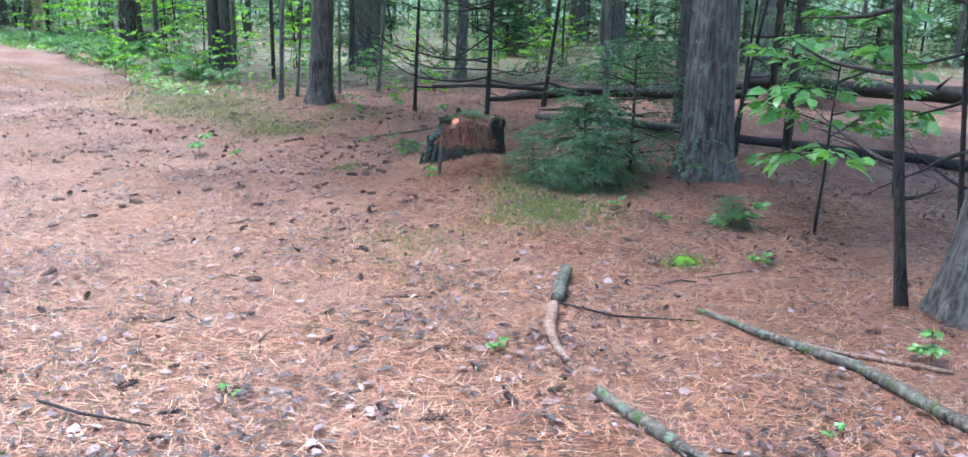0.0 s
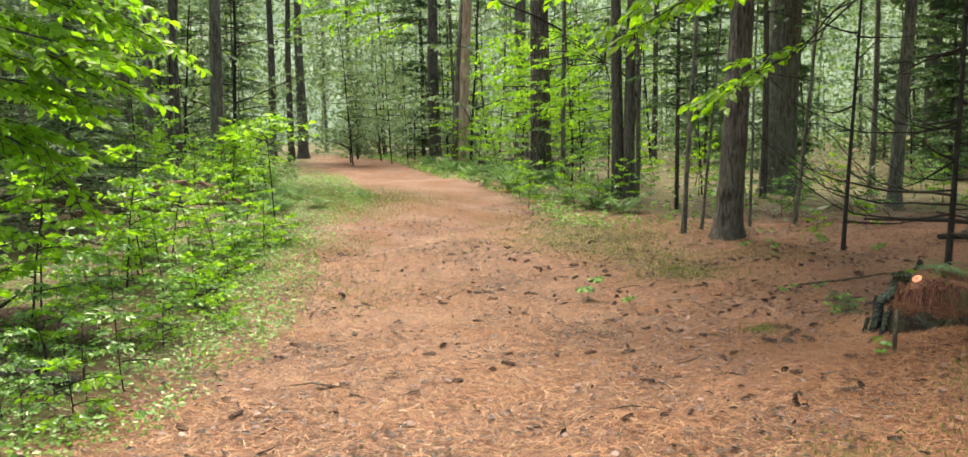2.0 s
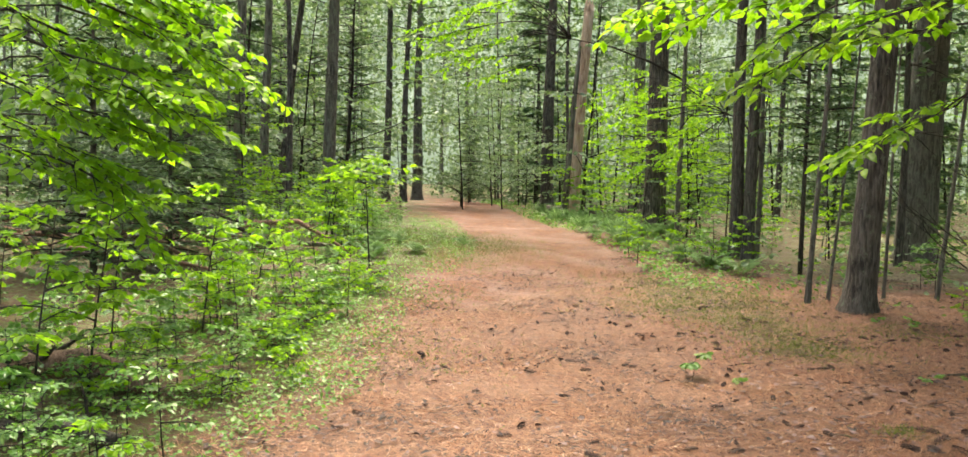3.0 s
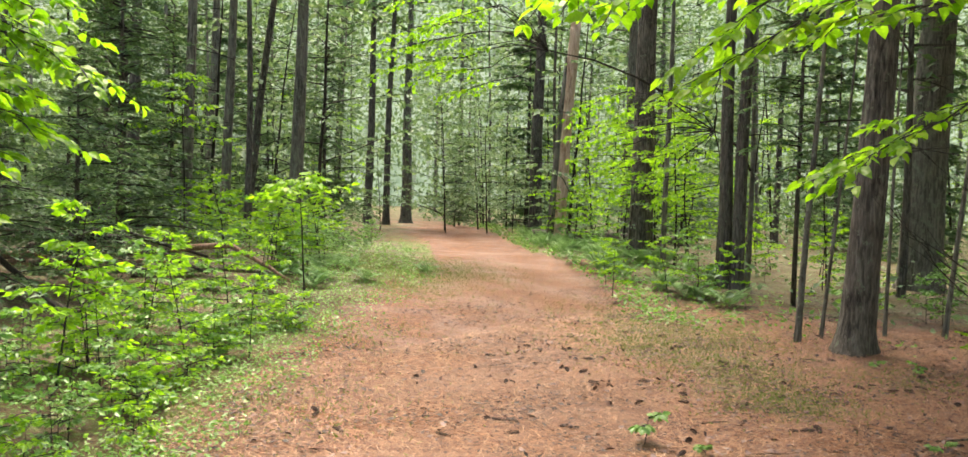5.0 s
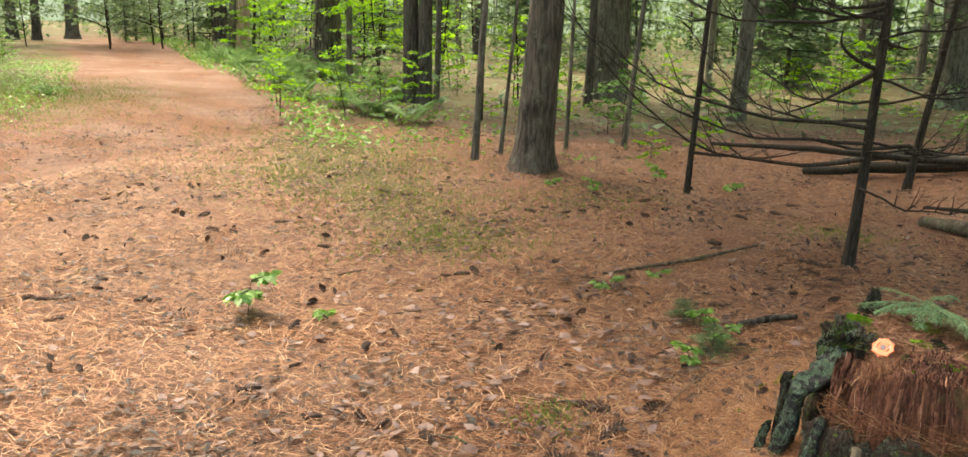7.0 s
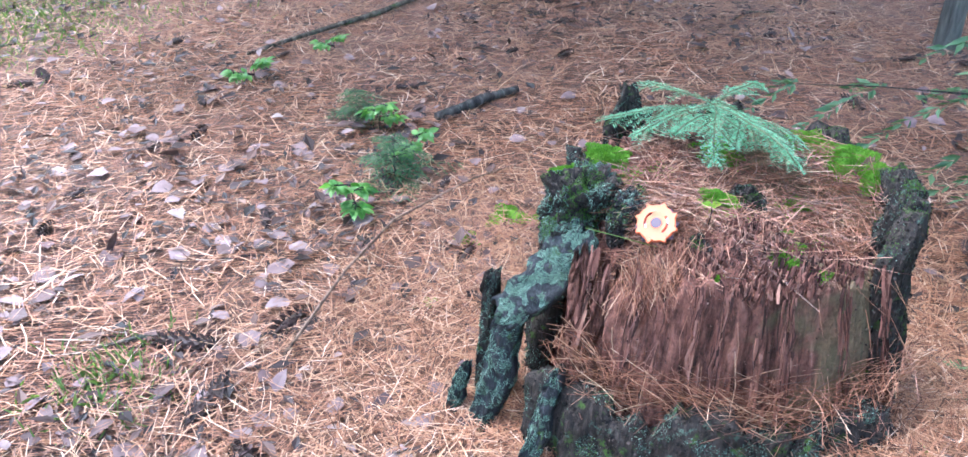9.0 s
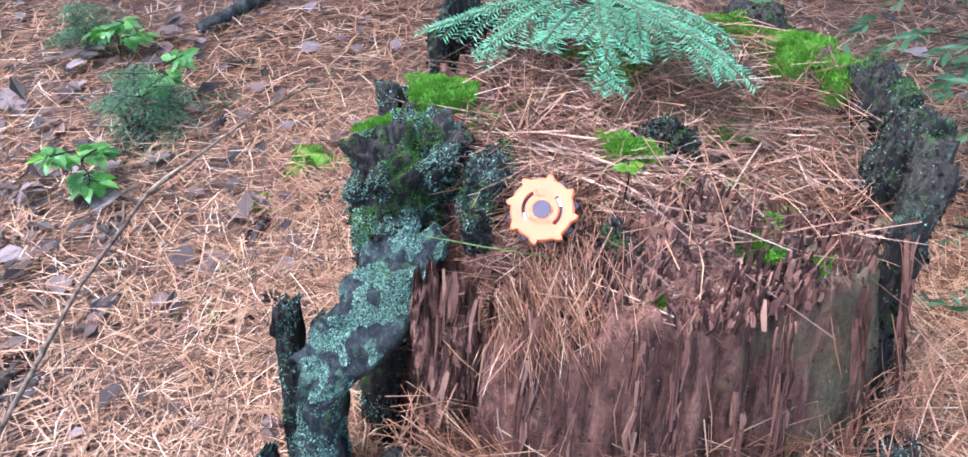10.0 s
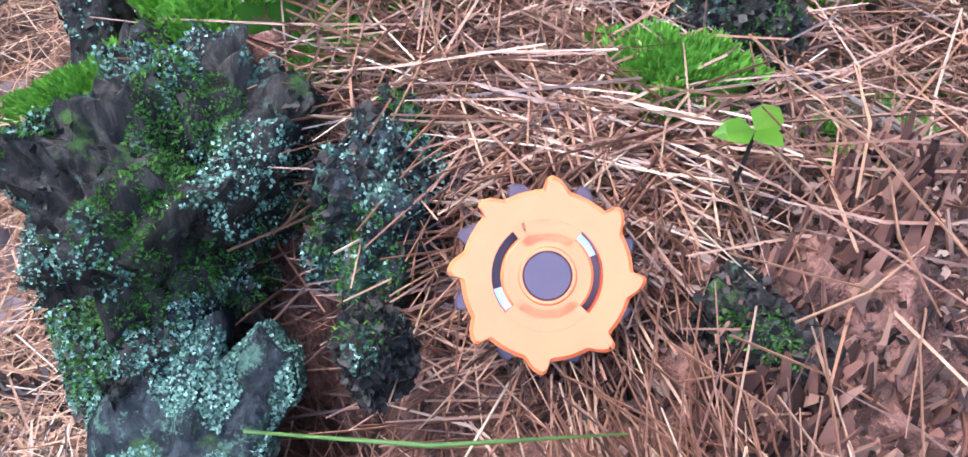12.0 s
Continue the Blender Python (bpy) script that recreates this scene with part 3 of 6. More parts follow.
# its long lower branches sag, then turn up at their ends into fans of twigs
for z, reach, dip, up, turn, thick in ((0.72, 1.85, -0.10, 0.75, 3.14, 0.017), (0.93, 1.95, 0.02, 0.62, 3.05, 0.018), (0.97, 1.2, -0.04, 0.55, 2.9, 0.013), (1.62, 0.95, 0.0, 0.34, 3.2, 0.014), (0.86, 1.1, -0.12, 0.2, 0.3, 0.010), (1.25, 1.0, -0.1, 0.25, -0.5, 0.010), (1.1, 1.3, -0.05, 0.4, 2.3, 0.010), (0.55, 0.9, -0.1, 0.1, 5.5, 0.009),
                                            (0.84, 1.75, -0.03, 0.55, 3.25, 0.014), (1.66, 1.75, -0.12, 0.42, 3.12, 0.014), (1.60, 0.75, 0.05, 0.42, 3.3, 0.013), (1.08, 0.95, 0.06, 0.05, 0.1, 0.010), (1.5, 1.0, 0.06, 0.1, 0.0, 0.010), (0.78, 1.1, 0.03, 0.02, -0.1, 0.009)):
    pts = []
    for i in range(11):
        f = i / 10
        pts.append(Vector((0.015 * z + math.cos(turn) * reach * f, math.sin(turn) * reach * f + 0.03 * math.sin(f * 9 + z * 7), z + dip * math.sin(f * 3.14) + up * f ** 3 + 0.012 * math.sin(f * 17 + z * 20))))
    g = Geo()
    g.tube(pts, [thick * (1 - 0.085 * i) for i in range(11)], 5, False)
    branch = part("branch", g, M_TWIG, swept)
    for i in range(3, 11):
        for k in (0, 1):
            if rnd.random() < 0.95:
                a = turn + rnd.uniform(-0.9, 0.9)
                g = Geo()
                g.tube(curve_pts(pts[i], (math.cos(a), math.sin(a), rnd.uniform(0.1, 1.2)), reach * rnd.uniform(0.12, 0.3), 5, -0.3, 0.2), [0.0048, 0.004, 0.003, 0.002, 0.001], 3, False)
                part("twig", g, M_TWIG, branch)
dead_sapling(1.10, 15.75, 5.0, 0.04, (0.12, 0.0), 5, 0.8, 0.8, 3.0, None, "leaning dead sapling with few twigs")
dead_sapling(2.54, 4.93, 4.2, 0.034, (-0.12, 0.0), 6, 0.7, 0.3, 2.6, None, "slim dark sapling beside a leaning pine")
dead_sapling(3.45, 5.9, 3.4, 0.022, (-0.10, 0.0), 7, 0.8, 0.5, 2.4, None, "thin leaning dead stem with twigs")
dead_sapling(2.75, 9.6, 4.5, 0.024, (0.20, 0.06), 4, 0.7, 0.6, 2.6, None, "thin leaning sapling behind a pine")
dead_sapling(3.15, 10.6, 4.5, 0.022, (0.08, 0.03), 4, 0.7, 0.8, 2.6, None, "thin upright sapling behind a pine")


# ---- background wood ----
CENTRE = [(-2.0, 0.0), (-2.5, 5.0), (-4.5, 9.0), (-8.0, 16.0), (-15.3, 25.0), (-26.7, 38.8), (-52.0, 63.0)]


def off_trail(x, y):
    cx = np.interp(y, [p[1] for p in CENTRE], [p[0] for p in CENTRE])
    return (x - cx) * 0.72


TAKEN = [(-2.7, 14.9), (2.3, 8.6), (3, 13), (-6, 20.6), (-9.8, 24.9), (-18.7, 34.9), (-3.5, 26.5), (-14.5, 29), (-20.7, 21.4), (-17.8, 20.6), (-24.5, 31.2)]
WOOD = []
for _ in range(6000):
    x, y = rnd.uniform(-62, 40), rnd.uniform(15, 85)
    if _ % 4 == 0:
        x, y = rnd.uniform(-62, -9), rnd.uniform(2, 50)
    d = off_trail(x, y)
    dist = math.hypot(x + 0.5, y - 3.5)
    if abs(d) < 3.0 or dist < 21 or (d < 0 and dist < 19) or any((x - a) ** 2 + (y - b_) ** 2 < 3.4 for a, b_ in TAKEN):
        continue
    TAKEN.append((x, y))
    WOOD.append((x, y))
    if len(WOOD) >= 140:
        break
STOCK = []
for k, (x, y) in enumerate(WOOD):
    if k < 12:
        dia = (0.20, 0.30, 0.16, 0.38, 0.24, 0.12, 0.42, 0.18, 0.30, 0.11, 0.26, 0.14)[k]
        t = pine(x, y, dia, rnd.uniform(13, 18), (rnd.uniform(-0.03, 0.04), rnd.uniform(-0.03, 0.03)), (M_PINE_G, M_HAZEBARK, M_DARKBARK)[k % 3],
                 sides=10, rings=16, limbs=5, label=("grey-brown", "haze-paled grey", "dark wet")[k % 3] + "-barked pine in the wood behind the trail")
        STOCK.append(t)
    else:
        sc = rnd.uniform(0.85, 1.2)
        copy_thing(STOCK[k % 12], pose(x, y, gz(x, y), 0, 0, rnd.uniform(0, 360)) @ Matrix.Diagonal((sc, sc, rnd.uniform(0.9, 1.1), 1)))


# ---- broadleaf saplings ----
def spray(wood, leaf, p, d, length, size, fine=False, n=7, droop=0.25, density=1.0):
    """A twig with side twigs that carry flat rows of leaves."""
    pts = curve_pts(p, d, length, n, droop, 0.14)
    r = 0.0045 + length * 0.006
    wood.tube(pts, [r * (1 - 0.85 * i / (n - 1)) for i in range(n)], 3, False)
    P, D = [], []

    def dress(path):
        for i in range(len(path) - 1):
            a, b_ = path[i], path[i + 1]
            seg = (b_ - a)
            for s_ in range(max(1, int(seg.length / (size * 0.55) * density))):
                q = a + seg * rnd.random()
                side = seg.cross(Vector((0, 0, 1)))
                side = side.normalized() * rnd.choice((-1, 1))
                P.append(tuple(q))
                D.append(tuple(seg.normalized() * 0.6 + side * rnd.uniform(0.5, 1.0) + Vector((0, 0, rnd.uniform(-0.55 if fine else -0.85, 0.1)))))
        P.append(tuple(path[-1]))
        D.append(tuple((path[-1] - path[-2]).normalized()))

    for i in range(1, n - 1):
        for sgn in (-1, 1):
            if rnd.random() < 0.8:
                seg = (pts[i + 1] - pts[i]).normalized()
                side = seg.cross(Vector((0, 0, 1))).normalized() * sgn
                sub = curve_pts(pts[i], seg * 0.8 + side + Vector((0, 0, rnd.uniform(-0.15, 0.15))), length * rnd.uniform(0.22, 0.42) * (1.1 - 0.5 * i / n), 4, droop, 0.15)
                if fine or size < 0.1:
                    wood.tube(sub, [r * 0.5, r * 0.4, r * 0.3, r * 0.15], 3, False)
                dress(sub)
    dress(pts[n // 2:])
    P, D = np.array(P), np.array(D)
    N = rng.normal(0, 0.45 if fine else 0.75, P.shape) + (0, 0, 1)
    L = size * rng.uniform(0.65, 1.15, len(P))
    leaves(leaf, P, D, N, L, L * 0.55, fine)


def sapling_meshes(h, branches, reach, size, mat, z0=0.3, fine=False, density=1.0, r=0.02):
    stem, wood, leaf = Geo(), Geo(), Geo()
    pts = curve_pts((0, 0, -0.05), (rnd.uniform(-0.1, 0.1), rnd.uniform(-0.1, 0.1), 1), h, 8, 0, 0.07)
    stem.tube(pts, [r * (1 - 0.8 * i / 7) for i in range(8)], 6)
    for i in range(branches):
        k = z0 + (1 - z0) * (i + 0.5) / branches
        q = k * 7
        p = pts[int(q)].lerp(pts[min(int(q) + 1, 7)], q - int(q))
        a = i * 2.4 + rnd.uniform(-0.5, 0.5)
        spray(wood, leaf, p, (math.cos(a), math.sin(a), rnd.uniform(0.1, 0.5)), reach * (1.1 - 0.6 * (k - z0) / (1 - z0)) * rnd.uniform(0.7, 1.1), size, fine, 6, 0.35, density)
    return stem.mesh("stem", M_TWIG), wood.mesh("branchwork", M_TWIG), leaf.mesh("foliage", mat, False)


def put_sapling(meshes, x, y, name, label, category, group, sc=1.0, turn=None, dz=0.0):
    t = thing(name, x, y, gz(x, y) + dz, label, category, group)
    for nm, me in zip(("stem", "branchwork", "foliage"), meshes):
        tagged(part(nm, me, None, t), kind="" if nm == "stem" else "stuff")
    t.rotation_euler[2] = rnd.uniform(0, 6.28) if turn is None else turn
    t.scale = (sc, sc, sc)
    return t


UNDER = [sapling_meshes(4.5, 15, 1.5, 0.12, M_BEECH, 0.18, False, 1.1, 0.03), sapling_meshes(5.5, 16, 1.8, 0.14, M_LEAF_HAZE, 0.10, False, 1.0, 0.035),
         sapling_meshes(3.2, 11, 1.2, 0.12, M_LEAF_HAZE, 0.08, False, 1.0, 0.022)]
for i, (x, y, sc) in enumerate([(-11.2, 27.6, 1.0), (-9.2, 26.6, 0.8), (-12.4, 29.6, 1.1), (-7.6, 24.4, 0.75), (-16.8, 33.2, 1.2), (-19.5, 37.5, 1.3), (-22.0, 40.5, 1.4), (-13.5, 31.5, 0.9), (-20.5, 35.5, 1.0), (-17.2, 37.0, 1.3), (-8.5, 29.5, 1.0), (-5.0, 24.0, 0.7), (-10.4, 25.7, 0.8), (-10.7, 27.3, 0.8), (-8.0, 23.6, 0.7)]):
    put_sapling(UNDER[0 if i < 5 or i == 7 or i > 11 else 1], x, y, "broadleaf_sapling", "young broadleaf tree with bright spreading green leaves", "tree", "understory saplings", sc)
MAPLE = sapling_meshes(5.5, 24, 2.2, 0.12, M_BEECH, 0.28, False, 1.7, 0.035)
PALE = sapling_meshes(6.0, 24, 2.4, 0.14, M_LEAF_HAZE, 0.08, False, 1.5, 0.035)
for x, y, sc in ((-10.0, 25.6, 0.85), (-10.9, 28.6, 0.9), (-8.5, 24.0, 0.75)):
    put_sapling(MAPLE, x, y, "maple_sapling", "young maple with wide sprays of bright green leaves", "tree", "understory saplings", sc)
for x, y, sc in ((-20.8, 33.8, 0.9), (-23.0, 37.5, 1.1), (-18.9, 33.4, 0.6), (-25.8, 41.5, 1.1), (-19.6, 29.9, 0.85), (-20.6, 31.2, 1.0), (-18.9, 31.6, 0.9), (-21.6, 28.6, 0.6)):
    put_sapling(PALE, x, y, "broadleaf_sapling", "young tree with dense blue-green leaves, paled for haze", "tree", "understory saplings", sc)
count = 0
for _ in range(4000):
    x, y = rnd.uniform(-60, 38), rnd.uniform(16, 75)
    if _ % 5 == 0:
        x, y = rnd.uniform(-50, -14), rnd.uniform(6, 45)
    d, dist = off_trail(x, y), math.hypot(x + 0.5, y - 3.5)
    if abs(d) < 3.2 or dist < 22:
        continue
    put_sapling(UNDER[rnd.choice((0, 1, 1, 2, 2))], x, y, "broadleaf_sapling", "leafy young broadleaf tree in the wood behind", "tree", "understory saplings", rnd.uniform(0.8, 1.9))
    count += 1
    if count >= 165:
        break


# far woods: one mass of foliage that closes the view
def far_woods():
    g = Geo()
    n = 230000
    a = rng.uniform(-1.6, 1.1, n)
    r = rng.uniform(44, 100, n)
    P = np.stack([-0.5 + r * np.sin(a), 3.5 + r * np.cos(a), rng.uniform(0, 1, n) ** 1.15 * 24], 1)
    keep = np.abs((P[:, 0] - np.interp(P[:, 1], [p[1] for p in CENTRE], [p[0] for p in CENTRE])) * 0.72) > np.where(P[:, 2] > 3.5, -1.0, 2.0)
    P = P[keep]
    D = rng.normal(0, 1, P.shape)
    leaves(g, P, D, rng.normal(0, 0.7, P.shape) + (0, 0, 1), rng.uniform(0.18, 0.5, len(P)), rng.uniform(0.12, 0.3, len(P)))
    tagged(new("far_foliage", g.mesh("far_foliage", M_LEAF_HAZE, False)), "green foliage of the far woods, paled for haze", "foliage", kind="stuff")


far_woods()


# ---- hemlocks ----
def hemlock_meshes(h, whorls, reach, tuft=0.05, mat=None, per=5, sag=0.35, base=0.08, r=0.03, gap=0.42):
    stem, wood, leaf = Geo(), Geo(), Geo()
    stem.tube([(0, 0, -0.05), (0.01, 0, h * 0.5), (0, 0.01, h)], [r, r * 0.7, 0.004], 7)
    P, D = [], []
    for w in range(whorls):
        k = base + (1 - base) * w / whorls
        for j in range(per):
            a = j * 6.283 / per + w * 0.9 + rnd.uniform(-0.5, 0.5)
            ln = reach * (1.05 - 0.75 * k) * rnd.uniform(0.4, 1.15)
            if rnd.random() < 0.15:
                continue
            pts = curve_pts((0, 0, (k + rnd.uniform(-0.04, 0.04)) * h + 0.03), (math.cos(a), math.sin(a), rnd.uniform(0.05, 0.5)), ln, 7, sag, 0.08)
            wood.tube(pts, [r * 0.35 * (1 - 0.14 * i) for i in range(7)], 4, False)
            for i in range(1, 7):
                seg = (pts[i] - pts[i - 1])
                side = seg.cross(Vector((0, 0, 1))).normalized()
                for sgn in (-1, 1):
                    sl = ln * 0.34 * (1.15 - i / 7) + 0.06
                    q0 = pts[i]
                    d = (seg.normalized() * 0.7 + side * sgn + Vector((0, 0, rnd.uniform(-0.35, 0.0)))).normalized()
                    m = max(3, int(sl / (tuft * gap)))
                    for s_ in range(m):
                        q = q0 + d * sl * (s_ + rnd.random()) / m
                        q.z -= 0.25 * sl * (s_ / m) ** 2
                        for s2 in (-1, 1):
                            dd = d * 0.75 + seg.normalized() * 0.5 * s2 + Vector((rnd.uniform(-0.2, 0.2), rnd.uniform(-0.2, 0.2), rnd.uniform(-0.25, 0.15)))
                            P.append(tuple(q))
                            D.append(tuple(dd))
    P, D = np.array(P), np.array(D)
    L = tuft * rng.uniform(0.7, 1.3, len(P))
    leaves(leaf, P, D, rng.normal(0, 0.6, P.shape) + (0, 0, 1), L, L * 0.30)
    return stem.mesh("stem", M_DARKBARK), wood.mesh("branchwork", M_TWIG), leaf.mesh("foliage", mat or M_HEMLOCK, False)


def put_hemlock(meshes, x, y, label, sc=1.0, turn=0.0, name="hemlock"):
    t = thing(name, x, y, gz(x, y), label, "tree", "hemlocks")
    for nm, me in zip(("stem", "branchwork", "foliage"), meshes):
        tagged(part(nm, me, None, t), kind="" if nm == "stem" else "stuff")
    t.rotation_euler[2], t.scale = turn, (sc, sc, sc)
    return t


HEM_SMALL = hemlock_meshes(1.0, 8, 1.2, 0.045, None, 6, 0.75, 0.06, 0.02)
HEM_OPEN = hemlock_meshes(1.5, 9, 1.5, 0.05, None, 5, 0.55, 0.10, 0.022, 0.5)
put_hemlock(HEM_SMALL, 1.08, 8.72, "young hemlock with drooping dark green boughs beside the stump", 0.92, 0.4)
put_hemlock(HEM_OPEN, 1.62, 9.05, "young hemlock with spreading feathery boughs beside a pine", 0.98, 2.0)
put_hemlock(HEM_SMALL, 0.55, 8.28, "low hemlock shoot beside the stump", 0.45, 1.0)
put_hemlock(HEM_SMALL, 1.15, 8.20, "low hemlock shoot with trailing boughs", 0.6, 3.0)
put_hemlock(HEM_SMALL, 0.85, 7.95, "low hemlock shoot on a mossy mound", 0.35, 5.0)
put_hemlock(HEM_SMALL, -0.74, 10.0, "tiny feathery hemlock seedling in the needles", 0.16, 1.0)
put_hemlock(HEM_SMALL, -0.9, 10.5, "tiny feathery hemlock seedling in the needles", 0.13, 2.0)
put_hemlock(HEM_SMALL, 2.10, 6.9, "small hemlock seedling in the needles", 0.28, 2.4)
HEM_TALL = hemlock_meshes(6.0, 19, 2.1, 0.12, None, 6, 0.5, 0.06, 0.07, 0.55)
for x, y, sc, tn in ((-10.9, 9.0, 0.7, 0), (-11.2, 10.4, 0.55, 3.3), (-13.6, 12.6, 0.9, 1), (-16.2, 14.4, 1.0, 2), (-12.6, 7.2, 0.9, 3), (-21.0, 25.0, 1.1, 4), (-23.5, 21.0, 1.2, 5), (-27.0, 27.5, 1.2, 0.5), (-22.5, 34.5, 0.5, 1.5), (-26.5, 40.5, 0.8, 2.5),
                     (6.0, 17.0, 0.6, 1), (-30.5, 33.0, 1.3, 2), (-33, 24, 1.3, 3)):
    put_hemlock(HEM_TALL, x, y, "dark hemlock with layered drooping boughs", sc, tn)

HEM_FAR = hemlock_meshes(8.0, 13, 2.3, 0.28, None, 6, 0.5, 0.05, 0.08, 0.6)
HEM_HIGH = hemlock_meshes(9.0, 15, 1.9, 0.16, None, 6, 0.6, 0.33, 0.06, 0.6)
# the last three are added; their boughs, mostly above view, shade the stump side
for x, y, sc, tn in ((-4.6, 19.6, 0.8, 1.2), (4.8, 14.5, 1.0, 3.1), (3.7, 10.4, 0.95, 4.0), (5.9, 7.9, 1.0, 0.7)):
    put_hemlock(HEM_HIGH, x, y, "tall bare-trunked hemlock with dark boughs above that shade the floor", sc, tn)
placed = []
while len(placed) < 42:
    x, y = rnd.uniform(-50, 28), rnd.uniform(12, 62)
    dist = math.hypot(x + 0.5, y - 3.5)
    if abs(off_trail(x, y)) > 3.6 and dist > 25 and all((x - a) ** 2 + (y - b_) ** 2 > 9 for a, b_ in placed):
        placed.append((x, y))
        put_hemlock(HEM_FAR, x, y, "dark hemlock standing among distant trunks", rnd.uniform(0.6, 1.4), rnd.uniform(0, 6))

# ---- leafy plants of the left verge ----
SHRUBS = [sapling_meshes(0.9, 9, 0.42, 0.075, M_LEAF, 0.2, False, 1.0, 0.007), sapling_meshes(0.6, 8, 0.34, 0.07, M_LEAF, 0.15, False, 1.0, 0.006),
          sapling_meshes(1.3, 10, 0.5, 0.08, M_BEECH, 0.3, False, 1.0, 0.010), sapling_meshes(0.4, 6, 0.28, 0.06, M_BEECH, 0.1, False, 1.0, 0.005),
          sapling_meshes(0.55, 6, 0.26, 0.045, M_LEAF, 0.35, False, 0.8, 0.005), sapling_meshes(0.3, 5, 0.2, 0.04, M_FERN, 0.2, False, 1.0, 0.004)]
count = 0
for _ in range(3000):
    y = rnd.uniform(3.0, 24)
    x = float(trail_edge_x(y)) - (0.35 if y < 11 else 1.7) - abs(rnd.gauss(0, 2.0)) * (0.6 + y / 14)
    if x < -9.0 and 7.5 < y < 13.5:
        continue
    k = rnd.choice((0, 1, 1, 2, 3, 3, 3, 4, 4, 5))
    edge = float(trail_edge_x(y)) - x
    if edge < 0.8:
        k = rnd.choice((3, 3, 4, 5))
    put_sapling(SHRUBS[k], x, y, "woodland_shrub", "leafy green seedling shrub on the mossy verge", "shrub", "verge shrubs", rnd.uniform(0.7, 1.25))
    count += 1
    if count >= 330:
        break
put_sapling(sapling_meshes(1.75, 9, 0.75, 0.13, M_BEECH, 0.72, True, 1.0, 0.014), -9.2, 12.45, "beech_sapling", "slim beech sapling with a flat top of pale leaves", "sapling", "", 1.0, 0.3)
put_sapling(sapling_meshes(3.3, 12, 1.0, 0.13, M_BEECH, 0.6, True, 1.0, 0.02), -14.0, 14.2, "beech_sapling", "beech sapling with layered pale green leaves", "sapling", "", 1.0, 1.3)
put_sapling(sapling_meshes(1.5, 14, 0.7, 0.13, M_LEAF, 0.35, True, 1.2, 0.012), 2.72, 6.75, "beech_sapling", "slim sapling with dark bluish-green leaves beside a pine", "sapling", "", 1.2, 2.0)
put_sapling(sapling_meshes(1.5, 9, 0.55, 0.11, M_LEAF, 0.4, True, 1.0, 0.011), 4.05, 8.3, "beech_sapling", "leafy sapling leaning over a fallen log", "sapling", "", 0.9, 0.6)
for x, y, h in ((-7.64, 8.34, 1.0), (-7.06, 9.6, 0.8), (-7.85, 8.47, 1.1), (-8.4, 10.8, 1.1), (-6.9, 17.2, 1.0), (-7.6, 18.4, 0.9), (-6.2, 17.9, 1.1), (-5.6, 19.2, 1.0)):
    put_sapling(SHRUBS[2], x, y, "woodland_shrub", "thin-stemmed leafy seedling at the trail edge", "shrub", "verge shrubs", h * 0.8)

for x, y, sc in ((-12.9, 27.2, 1.5), (-13.4, 27.9, 1.3), (-11.7, 26.2, 1.4), (-12.2, 26.9, 1.2), (-10.8, 25.2, 1.3), (-14.2, 28.2, 1.4)):
    put_sapling(SHRUBS[2 if sc > 1.3 else 0], x, y, "woodland_shrub", "bushy green shrub at the foot of a broken snag", "shrub", "verge shrubs", sc)
for k in range(60):
    x, y = rnd.uniform(-8, 5), rnd.uniform(16.5, 30)
    if off_trail(x, y) > 3.0:
        put_sapling(SHRUBS[k % 4], x, y, "woodland_shrub", "sparse leafy seedling among the trunks", "shrub", "verge shrubs", rnd.uniform(0.7, 1.4))


